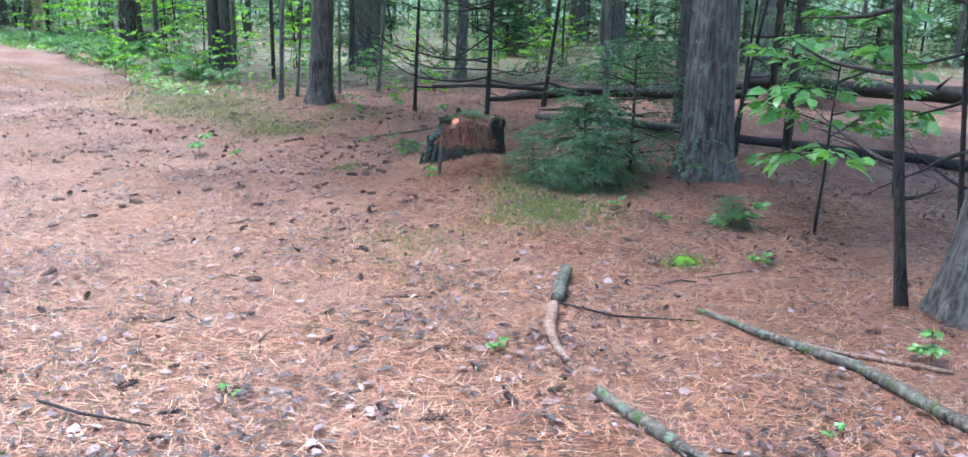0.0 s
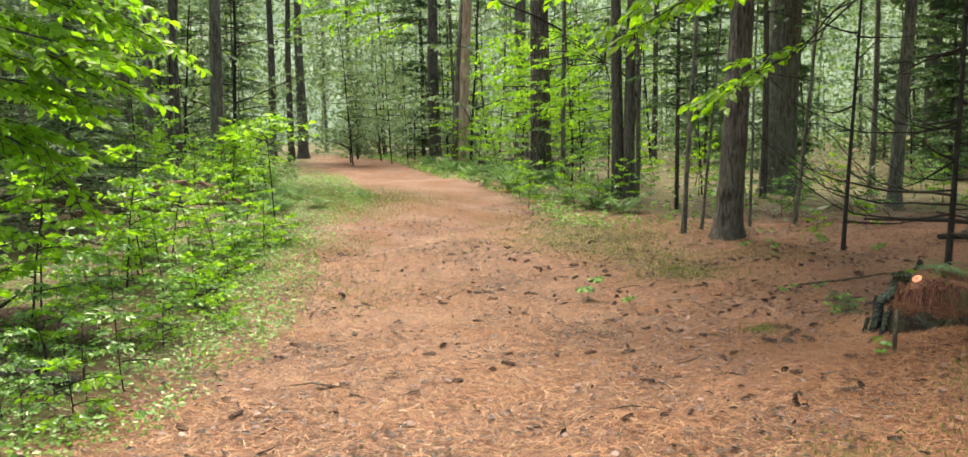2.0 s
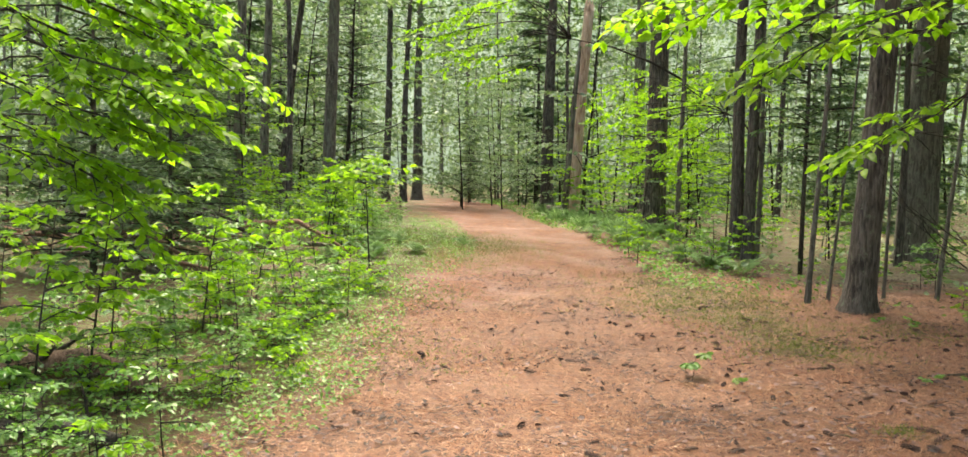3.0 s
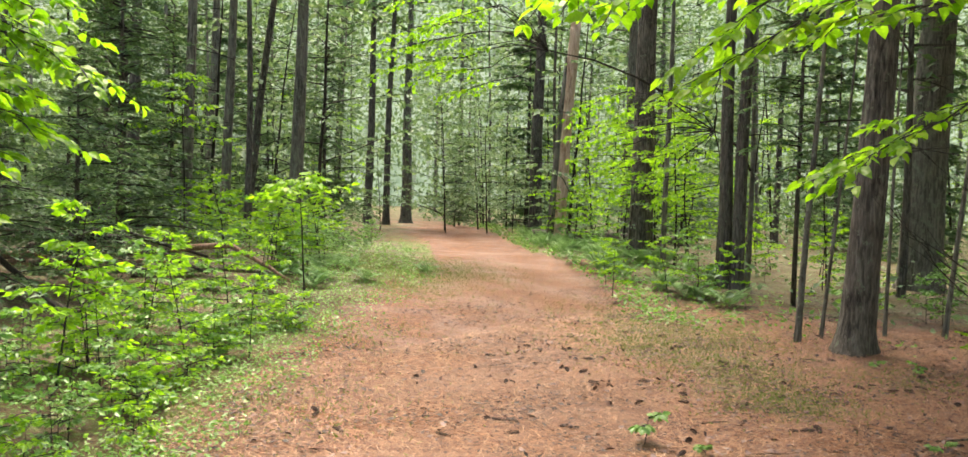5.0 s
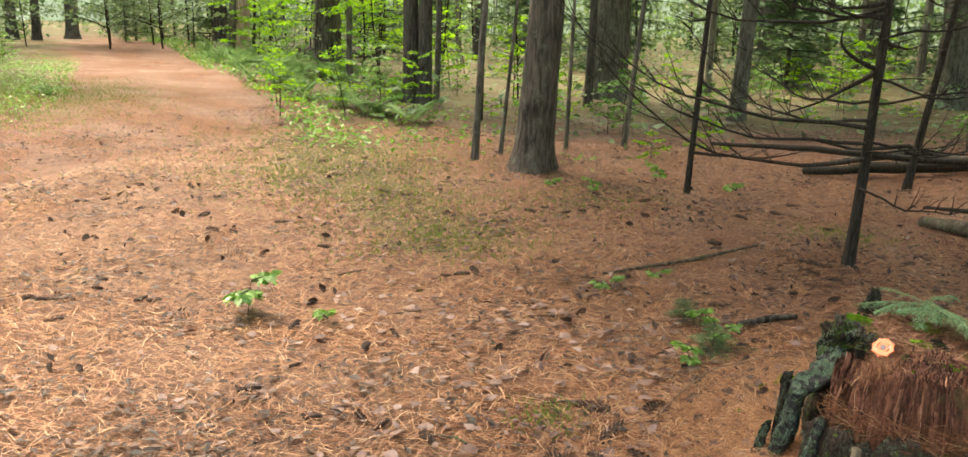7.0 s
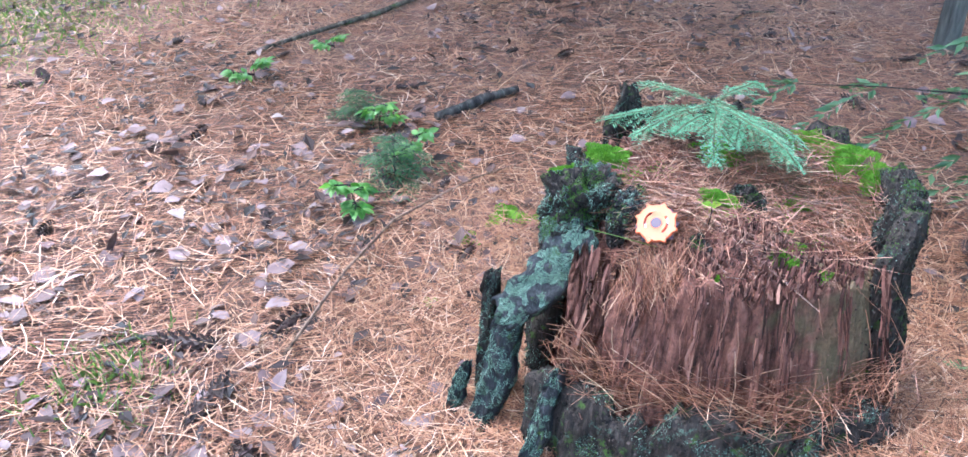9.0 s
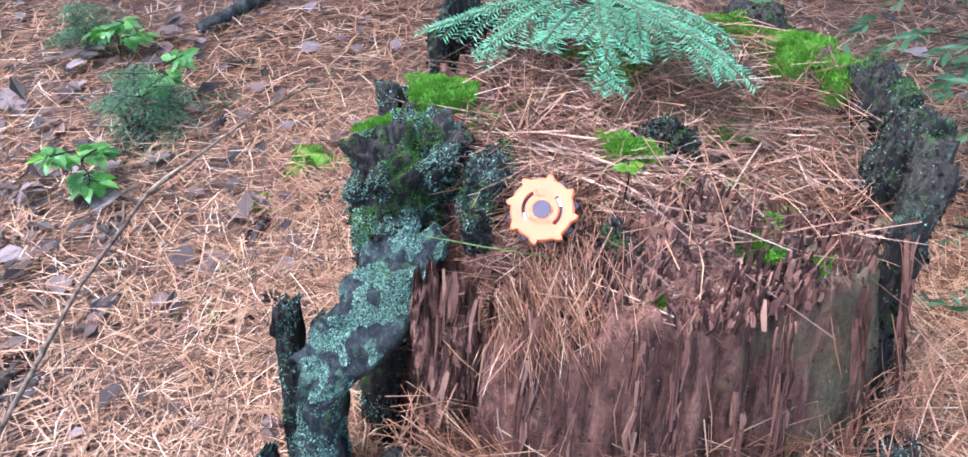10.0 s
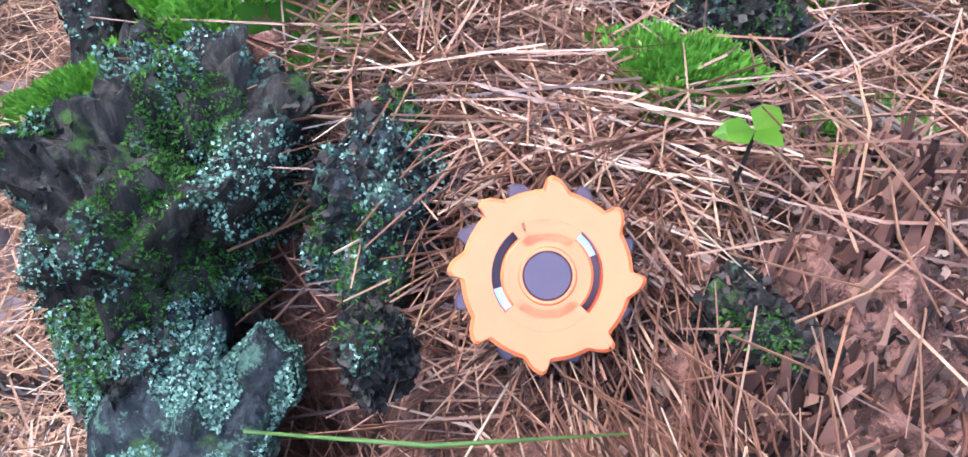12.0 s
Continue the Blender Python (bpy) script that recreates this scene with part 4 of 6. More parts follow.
def overhang(name, x, y, h, r, lean, boughs, size, label, fine=True, top=True, mat=None, dens=1.25, hub=None):
    """A beech whose low leafy boughs reach over the trail."""
    t = thing(name, x, y, gz(x, y), label, "tree")
    part("trunk", trunk_geo(h, r, lean, 10, 18, 0.06, 0.3, x, 0.3), M_PINE_G, t)
    if hub:
        limb = Geo()
        h0 = Vector(hub) - Vector((x, y, gz(x, y)))
        foot = Vector((lean[0] * (h0.z - 0.8), lean[1] * (h0.z - 0.8), h0.z - 0.8))
        limb.tube([foot, foot.lerp(h0, 0.3) + Vector((0.05, 0, 0.12)), foot.lerp(h0, 0.65) + Vector((0, 0.06, 0.16)), h0], [0.03, 0.026, 0.021, 0.014], 6)
        part("limb", limb, M_TWIG, t)
    for k, (p, d, ln) in enumerate(boughs):
        wood, leaf = Geo(), Geo()
        q = Vector(p) - Vector((x, y, gz(x, y)))
        q0 = h0 if hub else Vector((lean[0] * (q.z - 0.3), lean[1] * (q.z - 0.3), q.z - 0.3))
        wav = (q - q0).length * 0.1
        wood.tube([q0, q0.lerp(q, 0.33) + Vector((wav * math.sin(k * 2.1), wav * math.cos(k * 1.7), wav)), q0.lerp(q, 0.7) + Vector((wav * math.cos(k * 2.9), 0, wav * 0.8)), q], [0.013, 0.011, 0.009, 0.007], 5)
        spray(wood, leaf, q, d, ln, size, fine, 8, 0.22, dens)
        b_ = part("bough", wood, M_TWIG, t)
        part("foliage", leaf, mat or M_BEECH, b_, smooth=False)
    if top:
        # wide leafy top, mostly above view, added to shade the ground below
        c = part("crown", UNDER[1][2], None, t)
        c.matrix_basis = pose(0, 0, h - 4.6, 0, 0, 40) @ Matrix.Diagonal((1.7, 1.7, 1.0, 1))


overhang("beech_tree", -8.6, 5.9, 7.0, 0.07, (0.05, 0.05), [
    ((-7.5 + 0.25 * math.sin(k * 1.7), 6.2 + 0.3 * math.sin(k * 2.9), 1.75 + 0.08 * k), (0.75 + 0.2 * math.sin(k), 0.65 + 0.3 * math.cos(k * 1.3), -0.32), (1.15 if k < 12 else 1.6) + 0.25 * math.sin(k * 2.1)) for k in range(27)],
    0.125, "beech with low boughs of bright translucent leaves", dens=1.8, top=False)
overhang("beech_tree", 1.6, 11.2, 8.0, 0.045, (-0.02, -0.02), [
    ((-1.2, 9.4, 3.30), (-0.95, -0.10, -0.20), 1.5), ((-1.5, 9.5, 3.05), (-0.95, -0.25, -0.30), 1.4), ((-1.9, 9.2, 3.45), (-0.9, -0.2, -0.35), 1.5), ((-2.2, 9.0, 3.45), (-0.9, -0.3, -0.25), 1.5),
    ((-1.1, 9.7, 2.95), (-0.9, -0.35, -0.12), 1.2), ((-2.0, 9.4, 3.1), (-0.75, -0.45, -0.45), 1.0), ((-2.5, 9.1, 3.3), (-0.85, -0.35, -0.3), 1.1), ((-0.9, 9.6, 3.2), (-0.7, 0.1, -0.1), 1.2),
    ((-1.35, 11.5, 2.5), (-0.95, -0.12, -0.30), 1.3), ((-1.5, 11.3, 2.4), (-0.9, -0.2, -0.42), 1.0), ((-1.2, 11.6, 2.6), (-0.9, 0.1, -0.15), 0.9)],
    0.14, "slender beech with boughs hanging over the trail", dens=1.5, hub=(-0.3, 10.4, 3.0))
overhang("maple_tree", -6.0, 21.5, 9.0, 0.06, (0.0, 0.0), [
    ((-6.6 - 0.85 * (k % 3), 21.3 - 0.25 * (k % 4), 2.1 + 0.17 * k), (-0.9, 0.35 * math.sin(k * 2.3), -0.12), 1.5 + 0.4 * math.sin(k * 1.9)) for k in range(13)],
    0.13, "young maple with layered sprays of yellow-green leaves", fine=False, dens=1.6, top=False, hub=(-6.7, 21.3, 3.2))
overhang("maple_tree", -8.2, 22.6, 11.0, 0.07, (0.0, 0.0), [
    ((-10.5 - 0.45 * (k % 4), 19.9 - 0.4 * (k % 3), 4.3 + 0.17 * k), (-0.8, -0.5 + 0.3 * math.sin(k * 1.7), -0.1), 1.9 + 0.5 * math.sin(k * 2.7)) for k in range(13)],
    0.15, "maple with high spreading boughs of pale green leaves", fine=False, dens=1.3, top=False, hub=(-10.1, 20.4, 4.9))
overhang("beech_tree", 3.4, 5.6, 5.0, 0.03, (-0.03, -0.02), [
    ((0.75, 3.55, 2.15), (-0.9, 0.05, -0.05), 0.9), ((0.75, 3.05, 2.05), (-0.85, -0.25, -0.05), 0.7)],
    0.105, "slim beech with a thin bough of large leaves", mat=M_LEAF, dens=0.55, top=False)


# ---- ferns, seedlings, grass ----
def fern_mesh(fronds, length):
    g = Geo()
    for f in range(fronds):
        a = f * 6.283 / fronds + rnd.uniform(-0.3, 0.3)
        pts = curve_pts((0, 0, 0), (math.cos(a), math.sin(a), rnd.uniform(1.0, 2.4)), length * rnd.uniform(0.7, 1.1), 10, 1.3, 0.08)
        g.tube(pts, [0.004] * 9 + [0.001], 3, False)
        P, D, L = [], [], []
        for i in range(2, 10):
            seg = (pts[i] - pts[i - 1])
            side = seg.cross(Vector((0, 0, 1))).normalized()
            for s_ in (0.0, 0.5):
                for sgn in (-1, 1):
                    P.append(tuple(pts[i - 1].lerp(pts[i], s_)))
                    D.append(tuple(side * sgn + seg.normalized() * 0.45 - Vector((0, 0, 0.15))))
                    L.append(length * 0.30 * math.sin(math.pi * (0.18 + 0.8 * (i - 2 + s_) / 8)) + 0.01)
        leaves(g, P, D, np.tile((0.0, 0.0, 1.0), (len(P), 1)), np.array(L), np.array(L) * 0.3)
    return g.mesh("fern", M_FERN, False)


FERNS = [fern_mesh(7, 0.55), fern_mesh(6, 0.7), fern_mesh(5, 0.4)]
for k in range(130):
    s_ = rnd.random() ** 0.7
    x, y = -6.9 + (-18.2 + 6.9) * s_ + abs(rnd.gauss(0.0, 1.3)) + 0.2, 18.0 + (32.0 - 18.0) * s_ + rnd.gauss(0.2, 0.4)
    f = tagged(new("fern", FERNS[k % 3]), "bright green fern clump at the trail edge", "fern", "ferns")
    f.matrix_world = pose(x, y, gz(x, y), 0, 0, rnd.uniform(0, 360)) @ Matrix.Diagonal((*[rnd.uniform(0.55, 1.05)] * 2, rnd.uniform(0.7, 1.2), 1))
for k in range(26):
    x, y = -11.0 + rnd.gauss(0, 1.0), 14.5 + rnd.gauss(0, 1.6)
    if x < trail_edge_x(y):
        f = tagged(new("fern", FERNS[2]), "small fern on the grassy verge", "fern", "ferns")
        f.matrix_world = pose(x, y, gz(x, y), 0, 0, rnd.uniform(0, 360))

SEEDLINGS = [sapling_meshes(0.22, 3, 0.13, 0.055, M_LEAF, 0.5, True, 0.35, 0.003), sapling_meshes(0.14, 2, 0.10, 0.05, M_LEAF, 0.4, True, 0.35, 0.003)]
for i, (x, y, sc) in enumerate([(-3.15, 9.80, 1.35), (-2.75, 9.95, 0.9), (-0.84, 9.78, 0.75), (-1.36, 10.95, 0.95), (-0.82, 10.40, 0.75), (-1.08, 11.34, 0.8), (-0.70, 10.1, 0.7), (2.1, 6.88, 1.6), (2.2, 6.9, 1.3),
                                (1.55, 7.0, 0.8), (1.95, 5.7, 0.7), (-0.42, 8.35, 0.8), (2.35, 4.1, 0.9), (2.5, 3.7, 0.9), (1.2, 7.3, 0.7), (-1.05, 3.6, 0.5), (0.15, 4.1, 0.5), (1.55, 3.3, 0.5), (0.95, 8.0, 0.6), (-2.3, 14.1, 1.0), (-1.9, 13.9, 0.9), (-0.6, 14.8, 1.3), (-1.4, 14.9, 1.2)]):
    put_sapling(SEEDLINGS[i % 2], x, y, "seedling", "small green broadleaf seedling in pine needles", "seedling", "seedlings", sc)


def grass_patches():
    g = Geo()
    spots = [(-2.65, 11.8, 0.45, 900), (-4.5, 13.6, 0.9, 1500), (-4.5, 14.6, 1.0, 1500), (-3.4, 12.8, 0.7, 900), (-1.36, 9.1, 0.10, 120), (0.63, 7.2, 0.40, 1500), (-0.45, 6.4, 0.3, 250), (1.48, 5.83, 0.12, 200),
             (0.35, 8.0, 0.25, 500), (-5.6, 16.0, 1.2, 1500), (-10.4, 16.2, 1.1, 2600), (-11.6, 18.0, 1.3, 2200), (-9.4, 14.4, 0.9, 1500), (-2.0, 13.6, 0.5, 350), (0.2, 13.1, 0.3, 250), (-6.0, 8.6, 0.8, 900), (-7.6, 11.0, 0.8, 900), (-1.65, 3.4, 0.5, 80), (-2.2, 5.0, 0.8, 90), (-0.35, 5.6, 0.4, 90)]
    for cx, cy, s_, n in spots:
        n = int(n * 2.4)
        x, y = rng.normal(cx, s_ * 0.8, n), rng.normal(cy, s_ * 0.8, n)
        P = np.stack([x, y, ground_z(x, y)], 1)
        D = rng.normal(0, 0.9, (n, 3)) + (0, 0, 1.0)
        D[:, 2] = np.abs(D[:, 2]) * 0.8 + 0.15
        leaves(g, P, D, rng.normal(0, 1, (n, 3)), rng.uniform(0.02, 0.065, n), rng.uniform(0.004, 0.009, n))
    tagged(new("low_grass", g.mesh("low_grass", M_GRASS, False)), "patchy low grass and moss along the trail", "grass", kind="stuff")
    g2 = Geo()
    n = 52000
    y = 2.5 + 22 * rng.uniform(0, 1, n) ** 1.3
    x = trail_edge_x(y) + 0.35 - np.abs(rng.normal(0, 1.6, n)) * (0.7 + y / 16)
    drift = np.sin(x * 2.3 + 1) * np.sin(y * 1.9) + 0.6 * np.sin(x * 5.1 - y * 2.7) + 0.4 * np.sin(x * 9.7 + y * 7.9)
    ok = (drift > rng.normal(-0.25, 0.6, n)) & (x < trail_edge_x(y) + 0.6 - np.abs(rng.normal(0, 0.45, n)))
    x, y = x[ok], y[ok]
    n = len(x)
    P = np.stack([x, y, ground_z(x, y) + 0.01 + 0.16 * rng.uniform(0, 1, n) ** 2.5], 1)
    leaves(g2, P, rng.normal(0, 1, (n, 3)) * (1, 1, 0.3), rng.normal(0, 0.4, (n, 3)) + (0, 0, 1), rng.uniform(0.02, 0.06, n), rng.uniform(0.012, 0.038, n))
    # the same low plants on the trail's far right side
    n = 9000
    y = rng.uniform(15, 38, n)
    x = np.interp(y, [12, 14.4, 18, 20.7, 24.5, 31, 40], [-2.8, -5.0, -7.3, -9.3, -12.7, -17.8, -26.0]) + np.abs(rng.normal(0, 1.6, n)) - 0.15
    ok = np.sin(x * 2.1) * np.sin(y * 1.7 + 1) + 0.5 * np.sin(x * 5 + y * 3) > rng.normal(0.0, 0.6, n)
    x, y = x[ok], y[ok]
    n = len(x)
    leaves(g2, np.stack([x, y, ground_z(x, y) + 0.02 + 0.2 * rng.uniform(0, 1, n) ** 2], 1), rng.normal(0, 1, (n, 3)) * (1, 1, 0.4), rng.normal(0, 0.6, (n, 3)) + (0, 0, 1), rng.uniform(0.05, 0.12, n), rng.uniform(0.03, 0.06, n))
    tagged(new("ground_cover", g2.mesh("ground_cover", M_LEAF, False)), "low green ground cover on the verge", "plants", kind="stuff")


grass_patches()


def wood_undergrowth():
    g = Geo()
    n = 26000
    x, y = rng.uniform(-45, 30, n), rng.uniform(16.5, 55, n)
    clump = np.sin(x * 1.1 + 2) * np.sin(y * 0.9) + 0.6 * np.sin(x * 2.7) * np.sin(y * 2.3 + 1)
    off = (x - np.interp(y, [p[1] for p in CENTRE], [p[0] for p in CENTRE])) * 0.72
    ok = (np.abs(off) > 2.4) & (clump > rng.uniform(-0.8, 0.8, n)) & (y - 0.35 * x > 17)
    x, y = x[ok], y[ok]
    m = len(x)
    P = np.stack([x, y, ground_z(x, y) + rng.uniform(0, 1, m) ** 1.6 * 0.7], 1)
    leaves(g, P, rng.normal(0, 1, (m, 3)) * (1, 1, 0.4), rng.normal(0, 0.5, (m, 3)) + (0, 0, 1), rng.uniform(0.08, 0.22, m), rng.uniform(0.05, 0.13, m))
    n = 5000
    x, y = rng.uniform(-26, -8.5, n), rng.uniform(4, 22, n)
    ok = (x < trail_edge_x(y) - 3.0) & ~((x > -17.5) & (y > 9) & (y < 14))
    x, y = x[ok], y[ok]
    m = len(x)
    leaves(g, np.stack([x, y, ground_z(x, y) + rng.uniform(0, 1, m) ** 1.6 * 0.6], 1), rng.normal(0, 1, (m, 3)) * (1, 1, 0.4), rng.normal(0, 0.5, (m, 3)) + (0, 0, 1), rng.uniform(0.06, 0.16, m), rng.uniform(0.04, 0.10, m))
    tagged(new("undergrowth", g.mesh("undergrowth", M_LEAF_HAZE, False)), "low green undergrowth between the trunks, paled for haze", "plants", kind="stuff")


wood_undergrowth()


# ---- fallen wood ----
def log(name, pts, radii, mat, label, sides=12, category="log", stubs=0):
    g = Geo()
    base = Vector(pts[0])
    fine = []
    rr = []
    m = 5
    for i in range(len(pts) - 1):
        for k in range(m):
            f = k / m
            p = Vector(pts[i]).lerp(Vector(pts[i + 1]), f) - base
            r = radii[i] * (1 - f) + radii[i + 1] * f
            q = p + base
            p += Vector((noise.noise(q * 3.0), noise.noise(q * 3.0 + Vector((9, 0, 0))), 0.4 * noise.noise(q * 2.0))) * r * 1.1
            fine.append(p)
            rr.append(r * (1 + 0.18 * noise.noise(q * 9.0)))
    fine.append(Vector(pts[-1]) - base)
    rr.append(radii[-1])
    g.tube(fine, rr, sides)
    t = thing(name, *base, label, category)
    part("stem", g, mat, t)
    for _ in range(stubs):
        s_ = Geo()
        p = rnd.choice(fine)
        s_.tube(curve_pts(p, (rnd.uniform(-1, 1), rnd.uniform(-1, 1), rnd.uniform(0.1, 1)), radii[0] * rnd.uniform(3, 7), 4, 0.2), [radii[0] * 0.3, radii[0] * 0.24, radii[0] * 0.16, 0.001], 4)
        part("stub", s_, M_TWIG, t)
    return t


def on(x, y, up):
    return (x, y, gz(x, y) + up)


log("fallen_log", [on(1.9, 12.7, 0.10), on(3.5, 11.3, 0.10), on(4.1, 10.95, 0.10), on(5.4, 9.9, 0.08), on(7.0, 8.6, 0.06)], [0.045, 0.055, 0.06, 0.065, 0.07], M_TWIG, "long dark fallen log lying on pine needles", stubs=5)
log("fallen_log", [on(5.5, 18.5, 0.3), on(8.5, 16.5, 0.3), on(12.0, 14.0, 0.25)], [0.14, 0.16, 0.17], M_TWIG, "thick dark fallen trunk in the undergrowth", stubs=5)
log("fallen_log", [on(0.5, 17.0, 0.06), on(1.4, 17.4, 0.16), on(2.2, 16.9, 0.10), on(3.6, 18.0, 0.10), on(6.5, 19.4, 0.12)], [0.03, 0.055, 0.085, 0.115, 0.13], M_DARKBARK, "dark mossy fallen log behind bare saplings", stubs=6)
log("fallen_branch", [on(0.1, 16.3, 0.42), on(0.7, 16.5, 0.30), on(1.3, 16.9, 0.30), on(2.3, 16.6, 0.02)], [0.012, 0.022, 0.03, 0.035], M_TWIG, "dark broken limb leaning on a fallen log", 7, "branch", 5)
log("fallen_log", [on(0.9, 13.75, 0.05), on(1.2, 13.4, 0.07), on(1.9, 12.95, 0.08), on(3.4, 12.2, 0.06)], [0.05, 0.065, 0.075, 0.06], M_DEADWOOD, "grey-green fallen log lying on the needles", stubs=3)
log("fallen_branch", [on(0.95, 14.0, 0.12), on(1.4, 13.6, 0.16), on(2.1, 13.3, 0.14), on(2.6, 13.5, 0.10)], [0.012, 0.025, 0.03, 0.02], M_TWIG, "dark dead branch lying over a grey log", 7, "branch", 4)
log("fallen_log", [on(0.1, 16.1, 0.06), on(0.9, 16.45, 0.12), on(2.1, 16.8, 0.15), on(3.4, 17.25, 0.12), on(5.5, 17.6, 0.12)], [0.04, 0.06, 0.08, 0.085, 0.09], M_TWIG, "dark rotten fallen trunk among bare saplings", stubs=7)
log("fallen_branch", [on(-0.9, 16.6, 0.22), on(0.2, 16.1, 0.32), on(1.2, 16.3, 0.26), on(2.6, 16.5, 0.20)], [0.02, 0.035, 0.04, 0.035], M_TWIG, "long dark limb resting on a fallen trunk", 7, "branch", 8)
log("fallen_log", [on(-16.2, 30.4, 0.2), on(-14.2, 31.2, 0.25), on(-11.5, 32.5, 0.3)], [0.2, 0.2, 0.18], M_PINE, "brown fallen log behind ferns")
for k in range(44):
    a = rnd.uniform(-0.3, 1.5)
    x, y = -12.9 + rnd.gauss(0, 0.9), 10.0 + rnd.gauss(0, 1.1)
    ln = rnd.uniform(1.0, 2.6)
    log("brush_stick", [on(x, y, 0.05 + 0.07 * (k % 6)), on(x + ln * 0.5 * math.cos(a), y + ln * 0.5 * math.sin(a), 0.12 + 0.09 * (k % 6)), on(x + ln * math.cos(a), y + ln * math.sin(a), 0.06 + 0.05 * (k % 4))],
        [0.05, 0.04, 0.02], (M_DEADWOOD, M_ROT, M_TWIG)[k % 3], "grey dead branch in a brush pile", 7, "branch")
log("fallen_branch", [on(-7.0, 5.1, 0.10), on(-6.5, 5.6, 0.16), on(-6.3, 6.1, 0.22)], [0.03, 0.026, 0.014], M_DEADWOOD, "grey dead branch in the near verge", 8, "branch", 2)
log("fallen_log", [on(-6.3, 5.0, 0.06), on(-5.85, 5.35, 0.08), on(-5.35, 5.62, 0.05)], [0.055, 0.06, 0.035], M_DARKBARK, "short dark rotting log in the near verge", 10, "log", 4)
log("fallen_log", [on(-7.4, 5.8, 0.12), on(-6.8, 6.3, 0.18), on(-6.2, 6.5, 0.08)], [0.11, 0.12, 0.07], M_ROT, "rotten brown log under verge plants", 10, "log", 3)
# the two sticks and the long branch beside the trail
log("broken_branch", [on(0.64, 5.62, 0.05), on(0.57, 5.2, 0.05), on(0.52, 4.95, 0.045)], [0.042, 0.045, 0.038], M_DEADWOOD, "short broken branch with peeling grey bark", 10, "branch")
log("broken_branch", [on(0.49, 4.85, 0.035), on(0.44, 4.5, 0.035), on(0.50, 4.05, 0.02), on(0.53, 3.85, 0.012)], [0.032, 0.034, 0.022, 0.008], M_ROT, "rotten brown branch broken in pieces", 10, "branch")
log("broken_branch", [on(0.60, 3.60, 0.025), on(0.72, 3.38, 0.025), on(0.88, 3.05, 0.025), on(0.98, 2.9, 0.02)], [0.028, 0.03, 0.03, 0.026], M_DEADWOOD, "pale dead branch lying on needles", 10, "branch", 1)
log("long_branch", [on(1.36, 4.9, 0.02), on(1.62, 4.45, 0.035), on(1.95, 4.02, 0.035), on(2.15, 3.42, 0.035), on(2.3, 2.9, 0.035)], [0.014, 0.024, 0.030, 0.034, 0.034], M_DEADWOOD, "long greenish-grey fallen branch lying on needles", 10, "branch", 3)
log("dry_stick", [on(1.75, 4.40, 0.015), on(2.0, 4.18, 0.02), on(2.4, 3.98, 0.015)], [0.010, 0.014, 0.012], M_ROT, "thin peeled tan stick", 7, "stick")
log("dry_stick", [on(0.55, 4.85, 0.05), on(0.85, 4.72, 0.03), on(1.3, 4.72, 0.015)], [0.006, 0.007, 0.004], M_TWIG, "thin dark twig lying across needles", 5, "stick", 2)
log("dry_stick", [on(-0.95, 9.11, 0.03), on(-0.83, 9.4, 0.06), on(-0.73, 9.66, 0.05), on(-0.50, 9.9, 0.06), on(-0.29, 10.12, 0.03)], [0.0045, 0.004, 0.004, 0.003, 0.0015], M_ROT, "thin dark forked twig beside the stump", 5, "stick", 1)
log("dry_stick", [on(-1.45, 11.27, 0.01), on(-0.9, 11.8, 0.03), on(-0.47, 12.29, 0.02)], [0.008, 0.014, 0.012], M_DEADWOOD, "mossy stick on pine needles", 6, "stick")
log("dry_stick", [on(-0.62, 10.5, 0.02), on(-0.45, 10.64, 0.03), on(-0.30, 10.75, 0.02)], [0.016, 0.022, 0.014], M_DARKBARK, "short dark bark-covered stick", 7, "stick")
log("dry_stick", [on(-1.8, 3.4, 0.03), on(-1.55, 3.25, 0.05), on(-1.25, 3.22, 0.02)], [0.006, 0.008, 0.003], M_TWIG, "dark twig with side shoots", 5, "stick", 4)
for k in range(46):
    x, y = rnd.uniform(-4.5, 3.2), rnd.uniform(2.4, 15)
    if (x - STUMP[0]) ** 2 + (y - STUMP[1]) ** 2 < 0.5 or x < trail_edge_x(y):
        continue
    a, ln = rnd.uniform(0, 6.28), rnd.uniform(0.12, 0.45)
    log("dry_stick", [on(x, y, 0.006), on(x + ln * 0.5 * math.cos(a), y + ln * 0.5 * math.sin(a), 0.018), on(x + ln * math.cos(a + 0.2), y + ln * math.sin(a + 0.2), 0.008)],
        [0.004, 0.006, 0.003], (M_TWIG, M_DEADWOOD)[k % 2], ("dark", "grey")[k % 2] + " twig fallen on the needles", 5, "stick")


# ---- the rotten stump ----
CX, CY = STUMP


